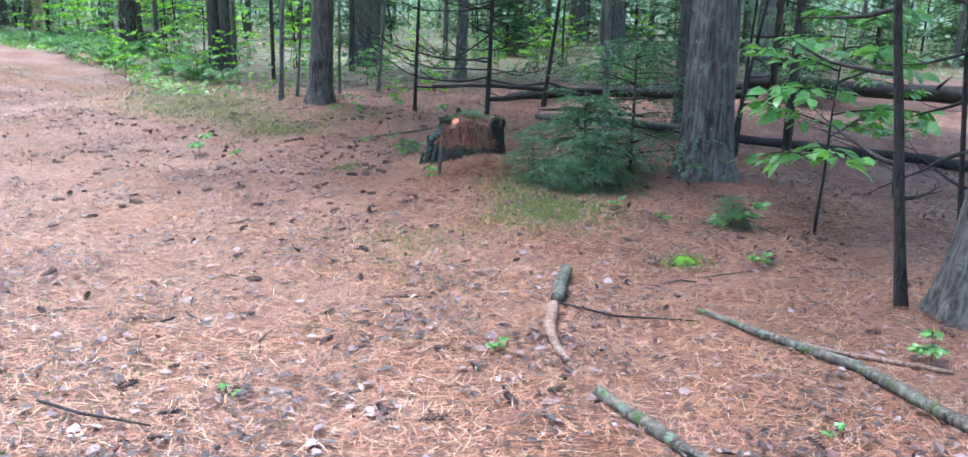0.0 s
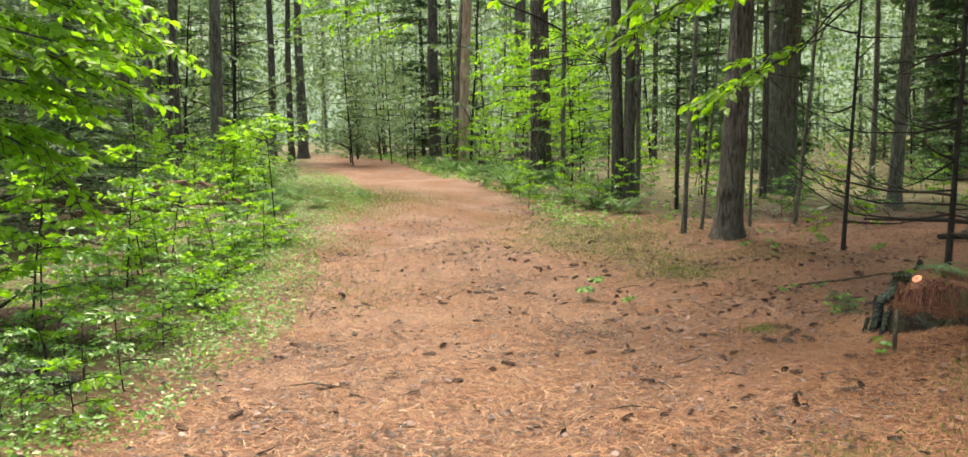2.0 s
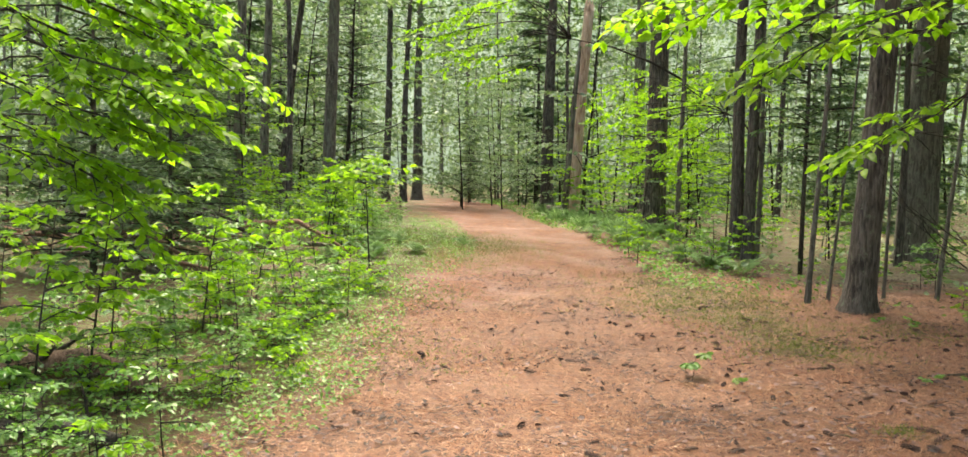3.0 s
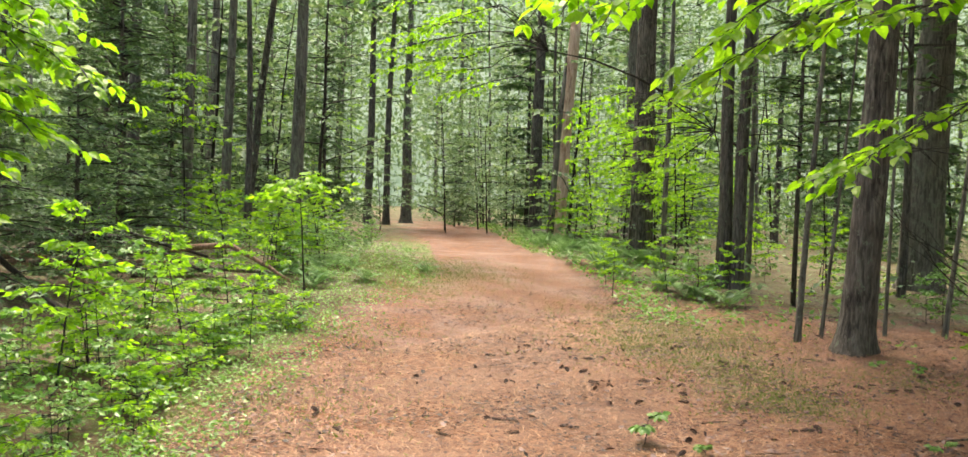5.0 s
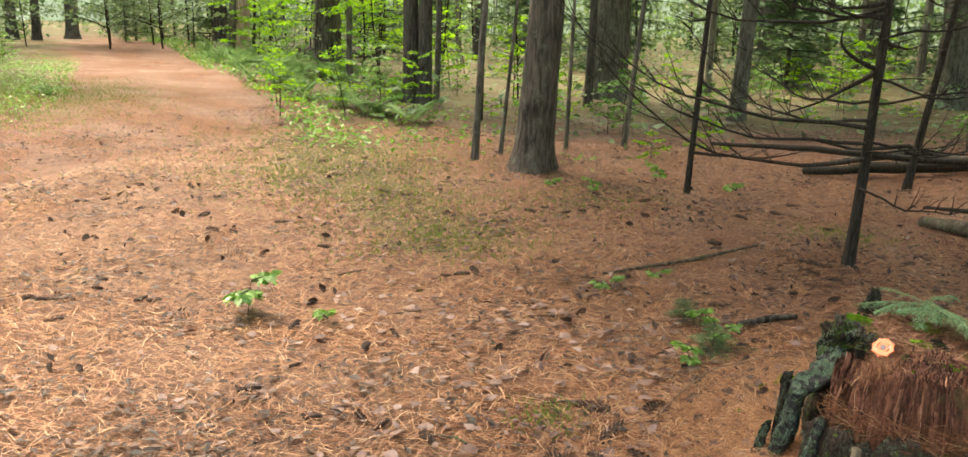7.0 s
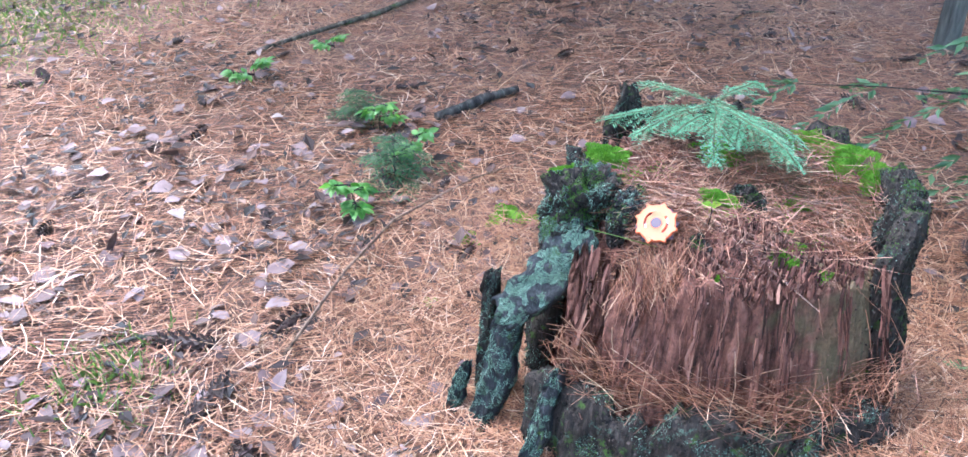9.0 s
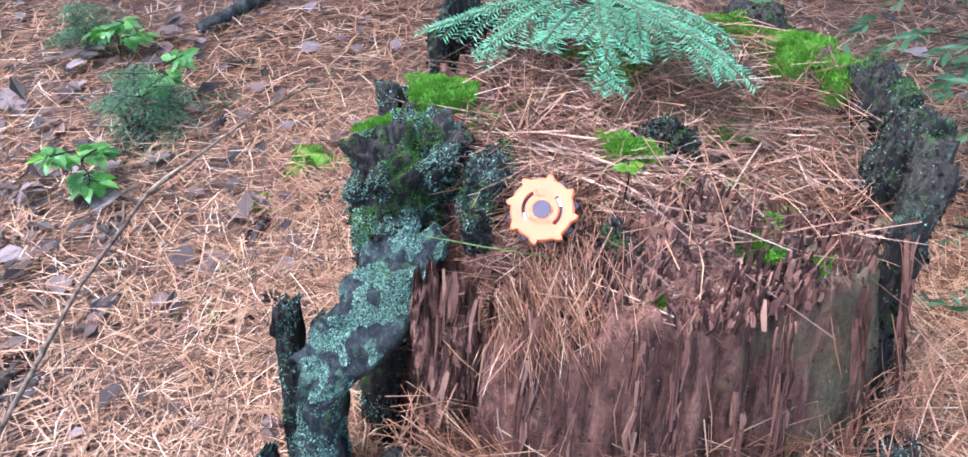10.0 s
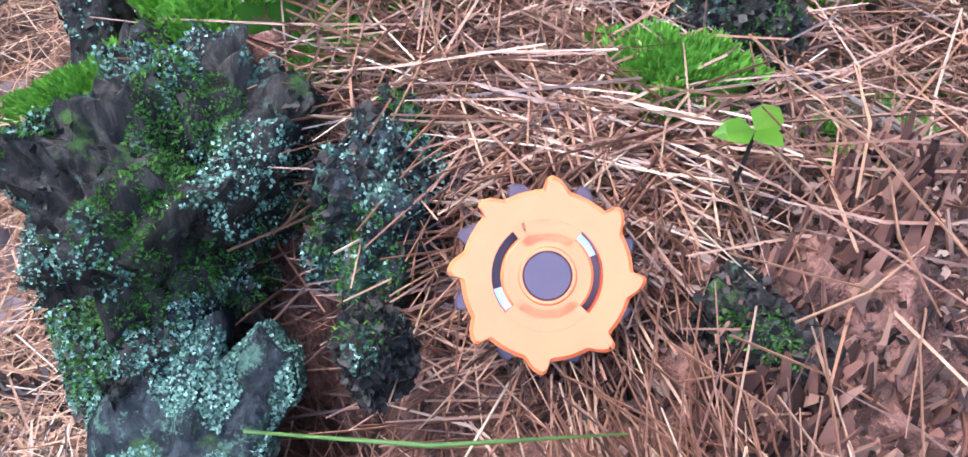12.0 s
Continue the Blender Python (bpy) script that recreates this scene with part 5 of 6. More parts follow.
def stump_top(x, y):
    """Height of the crumbled top above the ground plane."""
    base = 0.540 + 0.10 * (y - 8.9) - 0.035 * np.exp(-(((x + 0.215) / 0.05) ** 2 + ((y - 8.79) / 0.05) ** 2)) + 0.02 * np.sin(9 * x + 2) * np.sin(11 * y)
    hollow = 0.05 * np.exp(-(((x - 0.10) / 0.10) ** 2 + ((y - 8.86) / 0.12) ** 2))
    gully = 0.19 * np.exp(-(((x + 0.315) / 0.055) ** 2 + ((y - 8.85) / 0.11) ** 2))
    ridge = 0.03 * np.exp(-(((x + 0.06) / 0.08) ** 2 + ((y - 8.74) / 0.07) ** 2))
    return base - hollow - gully + ridge


def outer(a):
    """Radius of the sound wood; the front (towards -y) is eaten away."""
    return 0.292 + 0.008 * math.sin(2 * a + 0.5) + 0.010 * math.sin(5 * a) - 0.045 * max(0.0, math.cos(a - 2.95)) ** 4


def crust(geo, parent, count, mat, name, size, offset, thresh, scale, up=0.0, seed=0.0, slim=0.85, rise=0.6):
    """Scatters small flakes over the faces of a piece, in patches."""
    v = np.array(geo.v)
    f = np.array([q[:4] if len(q) >= 4 else (*q, q[-1]) for q in geo.f])
    a, b_, c, d = (v[f[:, k]] for k in range(4))
    nrm = np.cross(c - a, d - b_)
    area = np.linalg.norm(nrm, axis=1) + 1e-12
    nrm = nrm / area[:, None]
    pick = rng.choice(len(f), count * 5, p=area / area.sum())
    u, w = rng.uniform(0, 1, (2, count * 5, 1))
    P = (a[pick] * (1 - u) + b_[pick] * u) * (1 - w) + (d[pick] * (1 - u) + c[pick] * u) * w
    N = nrm[pick]
    keep = [noise.noise(Vector(p) * scale + Vector((seed, 0, 0))) > thresh and n[2] > up - 1 for p, n in zip(P.tolist(), N.tolist())]
    P, N = P[keep][:count], N[keep][:count]
    n = len(P)
    if not n:
        return
    g = Geo()
    T = np.cross(N, rng.normal(0, 1, (n, 3)))
    L = size * rng.uniform(0.5, 1.4, n)
    leaves(g, P + N * offset, unit(T) + N * rise * rng.uniform(0.2, 1.8, (n, 1)), N + rng.normal(0, 0.4, (n, 3)), L, L * slim * rng.uniform(0.7, 1.3, n))
    tagged(part(name, g, mat, parent, smooth=False), kind="stuff")


def chunk_geo(c, size, turn, seed, cells=24, rough=1.35):
    """A broken block of bark or wood: a box with cracked, worn faces."""
    g = Geo()
    m = pose(c[0] - CX, c[1] - CY, c[2], *turn)
    n = cells
    for ax in range(3):
        for sg in (-1, 1):
            vs, fs = [], []
            for i in range(n + 1):
                for k in range(n + 1):
                    p = [0.0, 0.0, 0.0]
                    p[ax], p[(ax + 1) % 3], p[(ax + 2) % 3] = sg, sg * (2 * i / n - 1), 2 * k / n - 1
                    q = Vector(p)
                    q = q.lerp(q.normalized() * 1.15, 0.35)
                    q = Vector((q.x * size[0], q.y * size[1], q.z * size[2])) * 0.5
                    s_ = Vector((seed, seed * 2, 0))
                    dsp = 0.20 * noise.noise(q * 28 + s_) + 0.13 * noise.noise(Vector((q.x * 90, q.y * 90, q.z * 30)) + s_) + 0.10 * noise.noise(q * 170 + s_) + 0.05 * noise.noise(q * 420 + s_)
                    q = q + q.normalized() * dsp * min(size) * rough
                    vs.append(tuple(m @ q))
            for i in range(n):
                for k in range(n):
                    a = i * (n + 1) + k
                    fs.append((a, a + n + 1, a + n + 2, a + 1))
            g.add(vs, fs)
    return g


def build_stump():
    t = thing("tree_stump", CX, CY, 0.0, "rotten red-brown tree stump with mossy lichened bark and needle litter", "stump")
    g = Geo()
    verts, faces = [], []
    na, nr, ns = 260, 52, 40
    for i in range(nr + ns):
        for k in range(na):
            a = 2 * math.pi * k / na
            R = outer(a)
            fib = noise.noise((math.cos(a) * 16, math.sin(a) * 16, 0.5)) + 0.6 * noise.noise((math.cos(a) * 38, math.sin(a) * 38, 3.5))
            if i < nr:
                rr = R * (0.02 + 0.98 * i / (nr - 1))
                x, y = rr * math.cos(a), rr * math.sin(a)
                z = float(stump_top(x + CX, y + CY))
                z += 0.016 * noise.noise((x * 22, y * 22, 1.0)) + 0.016 * noise.noise((x * 55, y * 55, 2.0)) + 0.010 * noise.noise((x * 120, y * 120, 4.0))
                z += (0.022 * fib + 0.045 * noise.noise((math.cos(a) * 5, math.sin(a) * 5, 7.5)) - 0.02 * max(0, math.cos(a + 0.9))) * (i / nr) ** 5
            else:
                s_ = (i - nr + 1) / ns
                zt = float(stump_top(R * math.cos(a) + CX, R * math.sin(a) + CY)) + 0.022 * fib + 0.045 * noise.noise((math.cos(a) * 5, math.sin(a) * 5, 7.5)) - 0.02 * max(0, math.cos(a + 0.9))
                z = zt * (1 - s_) + -0.05 * s_
                drop = zt - z
                rr = R + 0.17 * drop + 0.05 * max(0, drop - 0.3)
                deep = min(1, s_ * 5)
                rr += deep * (0.010 * fib + 0.012 * noise.noise((math.cos(a) * 14, math.sin(a) * 14, z * 5)) + 0.008 * noise.noise((math.cos(a) * 40, math.sin(a) * 40, z * 9)))
                x, y = rr * math.cos(a), rr * math.sin(a)
            verts.append((x, y, z))
    for i in range(nr + ns - 1):
        for k in range(na):
            p, q = i * na + k, i * na + (k + 1) % na
            faces.append((p, p + na, q + na, q))
    faces.append(tuple(range(na)))
    g.add(verts, faces)
    core = part("heartwood", g, M_CORE, t)
    crust(g, core, 9000, M_CRUMB, "crumb_layer", 0.0042, 0.0, -0.1, 25, 0.4, 3.0, 0.6, 1.2)

    def plate(name, a0, a1, z0, ztop, r, thick, mat, label="", jag=0.05, lean=0.0, flare=0.12, bow=0.0, lich=7000):
        """A curved plate of bark with a ragged top edge."""
        n, m = max(10, int((a1 - a0) * 26)), 18
        v, f = [], []
        for layer in (0, 1):
            for i in range(m + 1):
                for k in range(n + 1):
                    u, w = k / n, i / m
                    a = a0 + (a1 - a0) * u
                    seed = a0 * 7
                    top = ztop - jag * abs(noise.noise((u * 4 + seed, 1.7, 0))) * 2 - jag * 1.3 * abs(2 * u - 1) ** 3 + jag * 0.5 * noise.noise((u * 13 + seed, 0, 5))
                    z = z0 + (top - z0) * w
                    rr = r + lean * (z - z0) + flare * max(0, 0.45 - z) + bow * math.sin(math.pi * u)
                    if layer:
                        rr += thick * (0.75 + 0.5 * noise.noise((a * 6, z * 9, seed)))
                        rr += 0.016 * noise.noise((a * 14, z * 14, seed + 3)) + 0.009 * noise.noise((a * 34, z * 40, seed + 5))
                    else:
                        rr += 0.008 * noise.noise((a * 20, z * 12, seed + 9))
                    ed = 1 - 0.25 * (abs(2 * u - 1) ** 8 if layer else 0)
                    da = 0.03 * noise.noise((z * 16, seed, 2.0)) * (1 if abs(2 * u - 1) > 0.8 else 0)
                    rr = r + (rr - r) * ed
                    v.append((rr * math.cos(a + da), rr * math.sin(a + da), z))
        w_ = n + 1
        o = w_ * (m + 1)
        for i in range(m):
            for k in range(n):
                p = i * w_ + k
                f.append((p, p + w_, p + w_ + 1, p + 1))
                f.append((o + p, o + p + 1, o + p + w_ + 1, o + p + w_))
        for k in range(n):
            p = m * w_ + k
            f.append((p, o + p, o + p + 1, p + 1))
            f.append((k, k + 1, o + k + 1, o + k))
        for i in range(m):
            p = i * w_
            f.append((p, o + p, o + p + w_, p + w_))
            p += n
            f.append((p, p + w_, o + p + w_, o + p))
        pg = Geo()
        pg.add(v, f)
        bp = part(name, pg, mat, t, label)
        crust(pg, bp, 2500, M_GRAIN, "grain", 0.006, 0.0, -0.3, 20, 0.3, a0 + 4)
        if lich:
            crust(pg, bp, lich, M_LICHEN, "lichen", 0.0021, 0.0005, 0.12, 13, 0.8, a0)
        crust(pg, bp, 6000, M_MOSS_DARK, "moss", 0.0028, 0.0005, 0.24, 11, 1.1, a0 + 20, 0.28, 1.6)

    rad = math.radians
    plate("bark", rad(-52), rad(-26), -0.02, 0.615, 0.290, 0.045, M_STUMPBARK, "thick blackened plate of bark", 0.03, lich=600)
    plate("bark", rad(-24), rad(14), -0.02, 0.585, 0.300, 0.04, M_STUMPBARK, "", 0.05, lich=800)
    plate("bark", rad(18), rad(58), -0.02, 0.600, 0.300, 0.035, M_STUMPBARK, "", 0.05, lich=800)
    plate("bark", rad(60), rad(100), -0.02, 0.610, 0.300, 0.03, M_STUMPBARK, "", 0.06, lich=800)
    plate("bark", rad(104), rad(126), -0.02, 0.665, 0.305, 0.02, M_STUMPBARK, "", 0.05)
    plate("bark", rad(128), rad(158), -0.02, 0.575, 0.290, 0.05, M_STUMPBARK, "", 0.05)
    plate("bark", rad(152), rad(184), -0.02, 0.525, 0.280, 0.045, M_STUMPBARK, "mossy dark ridge of bark with pale green lichen", 0.05)
    plate("bark", rad(-158), rad(-118), -0.02, 0.34, 0.345, 0.05, M_STUMPBARK, "", 0.05)
    plate("bark", rad(-120), rad(-84), -0.02, 0.365, 0.335, 0.05, M_STUMPBARK, "", 0.04)
    plate("bark", rad(-86), rad(-50), -0.02, 0.34, 0.335, 0.05, M_STUMPBARK, "", 0.05)

    def slab(p, q, face, width, thick, mat, label="", taper=0.8, flakes=1500):
        """A split slab of bark from p to q (world), its flat side facing out."""
        p, q = Vector(p) - Vector((CX, CY, 0)), Vector(q) - Vector((CX, CY, 0))
        d = (q - p)
        ln = d.length
        d.normalize()
        s_ = Vector(face).cross(d).normalized()
        nrm = s_.cross(d).normalized()
        n, m = 12, 24
        v, f = [], []
        for layer in (0, 1):
            for i in range(m + 1):
                for k in range(n + 1):
                    u, w = k / n - 0.5, i / m
                    wd = width * (1 - (1 - taper) * abs(2 * w - 1)) * (1 + 0.35 * noise.noise((w * 7 + ln * 9, u, 0)))
                    e = w * ln + 0.03 * noise.noise((u * 8, ln * 7, w)) * (1 if w in (0, 1) else 0.2)
                    dep = (0.5 - layer) * thick * (1.2 - 1.6 * u * u) + 0.012 * noise.noise((w * 9, u * 5, layer * 3 + ln)) + 0.006 * noise.noise((w * 34, u * 18, layer + 5))
                    c = p + d * e + s_ * u * wd + nrm * dep
                    v.append(tuple(c))
        w_ = n + 1
        o = w_ * (m + 1)
        for i in range(m):
            for k in range(n):
                a = i * w_ + k
                f.append((a, a + 1, a + w_ + 1, a + w_))
                f.append((o + a, o + a + w_, o + a + w_ + 1, o + a + 1))
        for k in range(n):
            f.append((k, o + k, o + k + 1, k + 1))
            a = m * w_ + k
            f.append((a, a + 1, o + a + 1, o + a))
        for i in range(m):
            a = i * w_
            f.append((a, a + w_, o + a + w_, o + a))
            a += n
            f.append((a, o + a, o + a + w_, a + w_))
        sg = Geo()
        sg.add(v, f)
        bp = part("bark_slab", sg, mat, t, label)
        if flakes:
            crust(sg, bp, flakes * 6, M_LICHEN, "lichen", 0.0019, 0.0006, 0.03, 42, 0.7, ln)

    def chunk(c, size, turn, mat, label, seed, lich=900, mossy=300):
        g = chunk_geo(c, size, turn, seed)
        bp = part("bark_chunk", g, mat, t, label)
        crust(g, bp, 1400, M_GRAIN, "grain", 0.0045, 0.0, -0.2, 20, 0.3, seed + 4)
        if lich:
            crust(g, bp, lich * 9, M_LICHEN, "lichen", 0.0019, 0.0010, -0.04, 24, 0.7, seed)
        if mossy:
            crust(g, bp, mossy * 26, M_MOSS_DARK, "moss", 0.0024, 0.0005, 0.10, 17, 1.0, seed + 9, 0.4, 1.6)

    slab((-0.318, 8.895, 0.492), (-0.468, 8.815, 0.365), (-0.30, -0.55, 0.78), 0.085, 0.03, M_LICHENBARK, "bark slab crusted with grey-green lichen", 0.75, 3200)
    slab((-0.455, 8.815, 0.37), (-0.510, 8.82, 0.10), (-0.6, -0.75, 0.2), 0.06, 0.035, M_LICHENBARK, "lower bark slab with lichen", 0.7)
    slab((-0.485, 8.93, 0.385), (-0.505, 8.91, 0.10), (-0.6, -0.75, 0.2), 0.035, 0.03, M_STUMPBARK, "upright splinter of dark bark", 0.6, 500)
    slab((-0.445, 8.885, 0.395), (-0.465, 8.875, 0.12), (-0.6, -0.75, 0.2), 0.03, 0.03, M_STUMPBARK, "", 0.6, 500)
    slab((-0.385, 8.69, 0.33), (-0.45, 8.65, 0.12), (-0.5, -0.75, 0.4), 0.035, 0.025, M_LICHENBARK, "narrow strip of lichened bark", 0.6, 900)
    slab((-0.54, 8.86, 0.22), (-0.58, 8.88, 0.06), (-0.5, -0.75, 0.4), 0.03, 0.02, M_LICHENBARK, "", 0.6, 600)
    chunk((-0.315, 8.975, 0.490), (0.12, 0.10, 0.16), (8, -6, 25), M_STUMPBARK, "dark mossy block of bark with pale lichen", 1.0, 2200, 700)
    chunk((-0.365, 8.915, 0.425), (0.055, 0.06, 0.15), (-5, 8, 10), M_STUMPBARK, "", 2.0, 1200, 300)
    chunk((-0.240, 8.895, 0.525), (0.06, 0.05, 0.085), (10, 5, 30), M_LICHENBARK, "grey split end of old wood", 3.0, 300, 150)
    chunk((-0.279, 8.826, 0.532), (0.022, 0.017, 0.048), (5, -8, 15), M_LICHENBARK, "small knob of lichened wood", 4.0, 90, 12)
    chunk((-0.150, 8.750, 0.522), (0.022, 0.055, 0.07), (0, 5, 8), M_STUMPBARK, "dark ridge of soft rotten wood", 5.0, 0, 80)
    for k in range(16):
        u = k / 15
        px, py = -0.345 + 0.14 * u + 0.012 * math.sin(k * 5), 8.80 - 0.10 * u + 0.014 * math.cos(k * 3)
        h_ = 0.50 - 0.02 * math.sin(k * 2.3)
        slab((px, py, h_), (px - 0.012, py - 0.022, h_ - 0.13), (-0.3, -0.9, 0.2), 0.016 + 0.006 * math.sin(k * 7), 0.014, M_CORE, "", 0.5, 0)
    chunk((0.185, 8.775, 0.500), (0.065, 0.055, 0.22), (-6, 8, -30), M_STUMPBARK, "blackened block of bark on the rim", 7.0, 150, 60)
    chunk((0.250, 8.90, 0.525), (0.06, 0.09, 0.12), (0, 8, 10), M_STUMPBARK, "", 8.0, 100, 200)
    chunk((-0.03, 8.90, 0.545), (0.05, 0.05, 0.05), (10, 20, 30), M_STUMPBARK, "", 9.0, 60, 100)
    blade = Geo()
    blade.tube([(-0.335 - CX, 8.805 - CY, 0.556), (-0.285 - CX, 8.765 - CY, 0.562), (-0.225 - CX, 8.738 - CY, 0.556)], [0.0006, 0.0009, 0.0004], 5)
    part("green_needle", blade, M_GRASS, t, "single pale green needle")
    return t


build_stump()


def moss_cushion(x, y, z, r, flat=0.4, label="bright green moss cushion on the stump"):
    g = Geo()
    n = int(600 + r * 45000)
    rr, a = r * np.sqrt(rng.uniform(0, 1, n)), rng.uniform(0, 6.283, n)
    wob = 1 + 0.3 * np.sin(a * 3 + x * 40) + 0.15 * np.sin(a * 7)
    px, py = rr * wob * np.cos(a), rr * wob * np.sin(a)
    pz = flat * r * (1 - (rr / r) ** 2) * (0.8 + 0.3 * np.sin(px * 90) * np.sin(py * 90))
    P = np.stack([px, py, pz - 0.004], 1)
    D = np.stack([px * 0.8 / r, py * 0.8 / r, np.full(n, 1.0)], 1) + rng.normal(0, 0.35, (n, 3))
    leaves(g, P, D, rng.normal(0, 1, (n, 3)), rng.uniform(0.004, 0.0085, n), rng.uniform(0.0016, 0.003, n))
    dome = Geo()
    rings = [(0.0, 1.0)] + [(k / 6, 1 - (k / 6) ** 2) for k in range(1, 7)]
    vs, fs = [], []
    for f, h_ in rings:
        for k in range(14):
            b_ = 2 * math.pi * k / 14
            w = 1 + 0.3 * math.sin(b_ * 3 + x * 40) + 0.15 * math.sin(b_ * 7)
            vs.append((r * f * w * math.cos(b_), r * f * w * math.sin(b_), flat * r * h_ - 0.006 - (0.02 if f == 1 else 0)))
    for i in range(6):
        for k in range(14):
            fs.append((i * 14 + k, i * 14 + (k + 1) % 14, i * 14 + 14 + (k + 1) % 14, i * 14 + 14 + k))
    g.add(vs, fs)
    ob = tagged(new("moss_cushion", g.mesh("moss_cushion", M_MOSS, False)), label, "moss", "moss cushions")
    ob.location = (x, y, z)


def top_at(x, y):
    return float(stump_top(np.float64(x), np.float64(y)))


for x, y, r, dz in ((-0.265, 9.04, 0.04, 0.02), (-0.22, 9.00, 0.035, 0.0), (-0.17, 9.02, 0.045, 0.0), (-0.092, 8.88, 0.033, 0.030), (-0.085, 8.94, 0.03, 0.0), (-0.03, 9.10, 0.05, 0.0),
                    (0.20, 9.02, 0.05, 0.01), (0.235, 8.95, 0.04, 0.012), (0.16, 9.10, 0.04, 0.01), (-0.03, 8.70, 0.022, 0.0), (0.0, 8.73, 0.015, 0.0), (0.05, 8.78, 0.015, 0.0), (-0.005, 8.80, 0.012, 0.0),
                    (0.08, 8.95, 0.03, 0.0), (-0.14, 8.68, 0.012, 0.0), (-0.225, 8.90, 0.018, 0.02), (0.03, 8.68, 0.013, 0.0), (0.06, 8.70, 0.012, 0.0), (-0.33, 9.02, 0.03, 0.0), (0.02, 8.84, 0.014, 0.0), (-0.03, 8.86, 0.013, 0.0), (-0.045, 8.82, 0.010, 0.0), (0.10, 8.86, 0.014, 0.0), (-0.065, 8.79, 0.009, 0.0)):
    moss_cushion(x, y, top_at(x, y) + dz, r)
for x, y, r in ((-0.40, 9.75, 0.06), (-0.30, 9.72, 0.035), (-0.52, 9.62, 0.03), (-0.62, 9.3, 0.015), (-0.45, 8.60, 0.06), (1.48, 5.83, 0.10)):
    moss_cushion(x, y, gz(x, y) + 0.005, r, 0.5, "green moss tuft in the needle litter")


def fir_seedling():
    """Young fir rooted in the stump's top, with flat feathery boughs."""
    x, y = -0.03, 9.15
    t = thing("fir_seedling", x, y, top_at(x, y), "small fir seedling growing from the stump with blue-green needles", "seedling")
    stem = Geo()
    stem.tube([(0, 0, -0.02), (0.003, -0.005, 0.035), (0.0, -0.01, 0.07)], [0.004, 0.003, 0.002], 6)
    part("stem", stem, M_FIRTWIG, t)
    for az, ln, z, rise in ((176, 0.24, 0.05, 0.2), (205, 0.20, 0.06, 0.25), (228, 0.15, 0.04, 0.35), (252, 0.22, 0.06, 0.3), (272, 0.14, 0.05, 0.2), (286, 0.27, 0.06, 0.2), (306, 0.23, 0.07, 0.1), (330, 0.21, 0.05, 0.15), (150, 0.17, 0.06, 0.5), (40, 0.16, 0.06, 0.4)):
        wood, leaf = Geo(), Geo()
        a = math.radians(az)
        P, D = [], []

        def needles(path, size=0.014):
            for i in range(len(path) - 1):
                seg = path[i + 1] - path[i]
                k = max(2, int(seg.length / 0.0044))
                sd = seg.cross(Vector((0, 0, 1))).normalized()
                for s_ in range(k):
                    q = path[i] + seg * (s_ / k)
                    for sg in (-1, 1):
                        P.append(tuple(q))
                        D.append(tuple(sd * sg + seg.normalized() * 0.55 + Vector((0, 0, rnd.uniform(-0.1, 0.25)))))

        main = curve_pts((0, 0, z), (math.cos(a), math.sin(a), rise), ln, 9, rnd.uniform(0.45, 0.85), 0.13)
        wood.tube(main, [0.0022] * 8 + [0.0008], 4, False)
        needles(main)
        for i in range(2, 8):
            if rnd.random() < 0.12:
                continue
            seg = (main[i] - main[i - 1]).normalized()
            sd = seg.cross(Vector((0, 0, 1))).normalized()
            for sg in (-1, 1):
                sub = curve_pts(main[i], seg * rnd.uniform(0.7, 1.3) + sd * sg * rnd.uniform(0.5, 0.9) - Vector((0, 0, rnd.uniform(0.0, 0.35))), ln * (0.42 - 0.035 * i) * rnd.uniform(0.6, 1.25), 5, 0.45, 0.10)
                wood.tube(sub, [0.0013] * 4 + [0.0006], 3, False)
                needles(sub)
        leaves(leaf, P, D, np.tile((0.0, 0.0, 1.0), (len(P), 1)) + rng.normal(0, 0.2, (len(P), 3)), rng.uniform(0.011, 0.018, len(P)), 0.0025)
        b_ = part("bough", wood, M_FIRTWIG, t)
        part("needles", leaf, M_FIR, b_, smooth=False)


fir_seedling()


def clover():
    x, y = -0.124, 8.804
    z = max(top_at(x, y), 0.562)
    t = thing("tiny_seedling", x, y, z, "tiny three-leaved green seedling on the stump", "seedling")
    st, lf = Geo(), Geo()
    st.tube([(0, 0, -0.01), (0.002, -0.002, 0.02), (0.0, -0.004, 0.035)], [0.0012, 0.001, 0.0008], 5)
    leaves(lf, [(0, -0.004, 0.035)] * 3, [(-1, 0.4, 0.1), (0.1, -1, 0.2), (1, 0.3, 0.05)], [(0, -0.3, 1)] * 3, np.array([0.017, 0.014, 0.020]), np.array([0.013, 0.012, 0.014]), True)
    part("stem", st, M_TWIG, t)
    part("leaves", lf, M_BEECH, t, smooth=False)


clover()


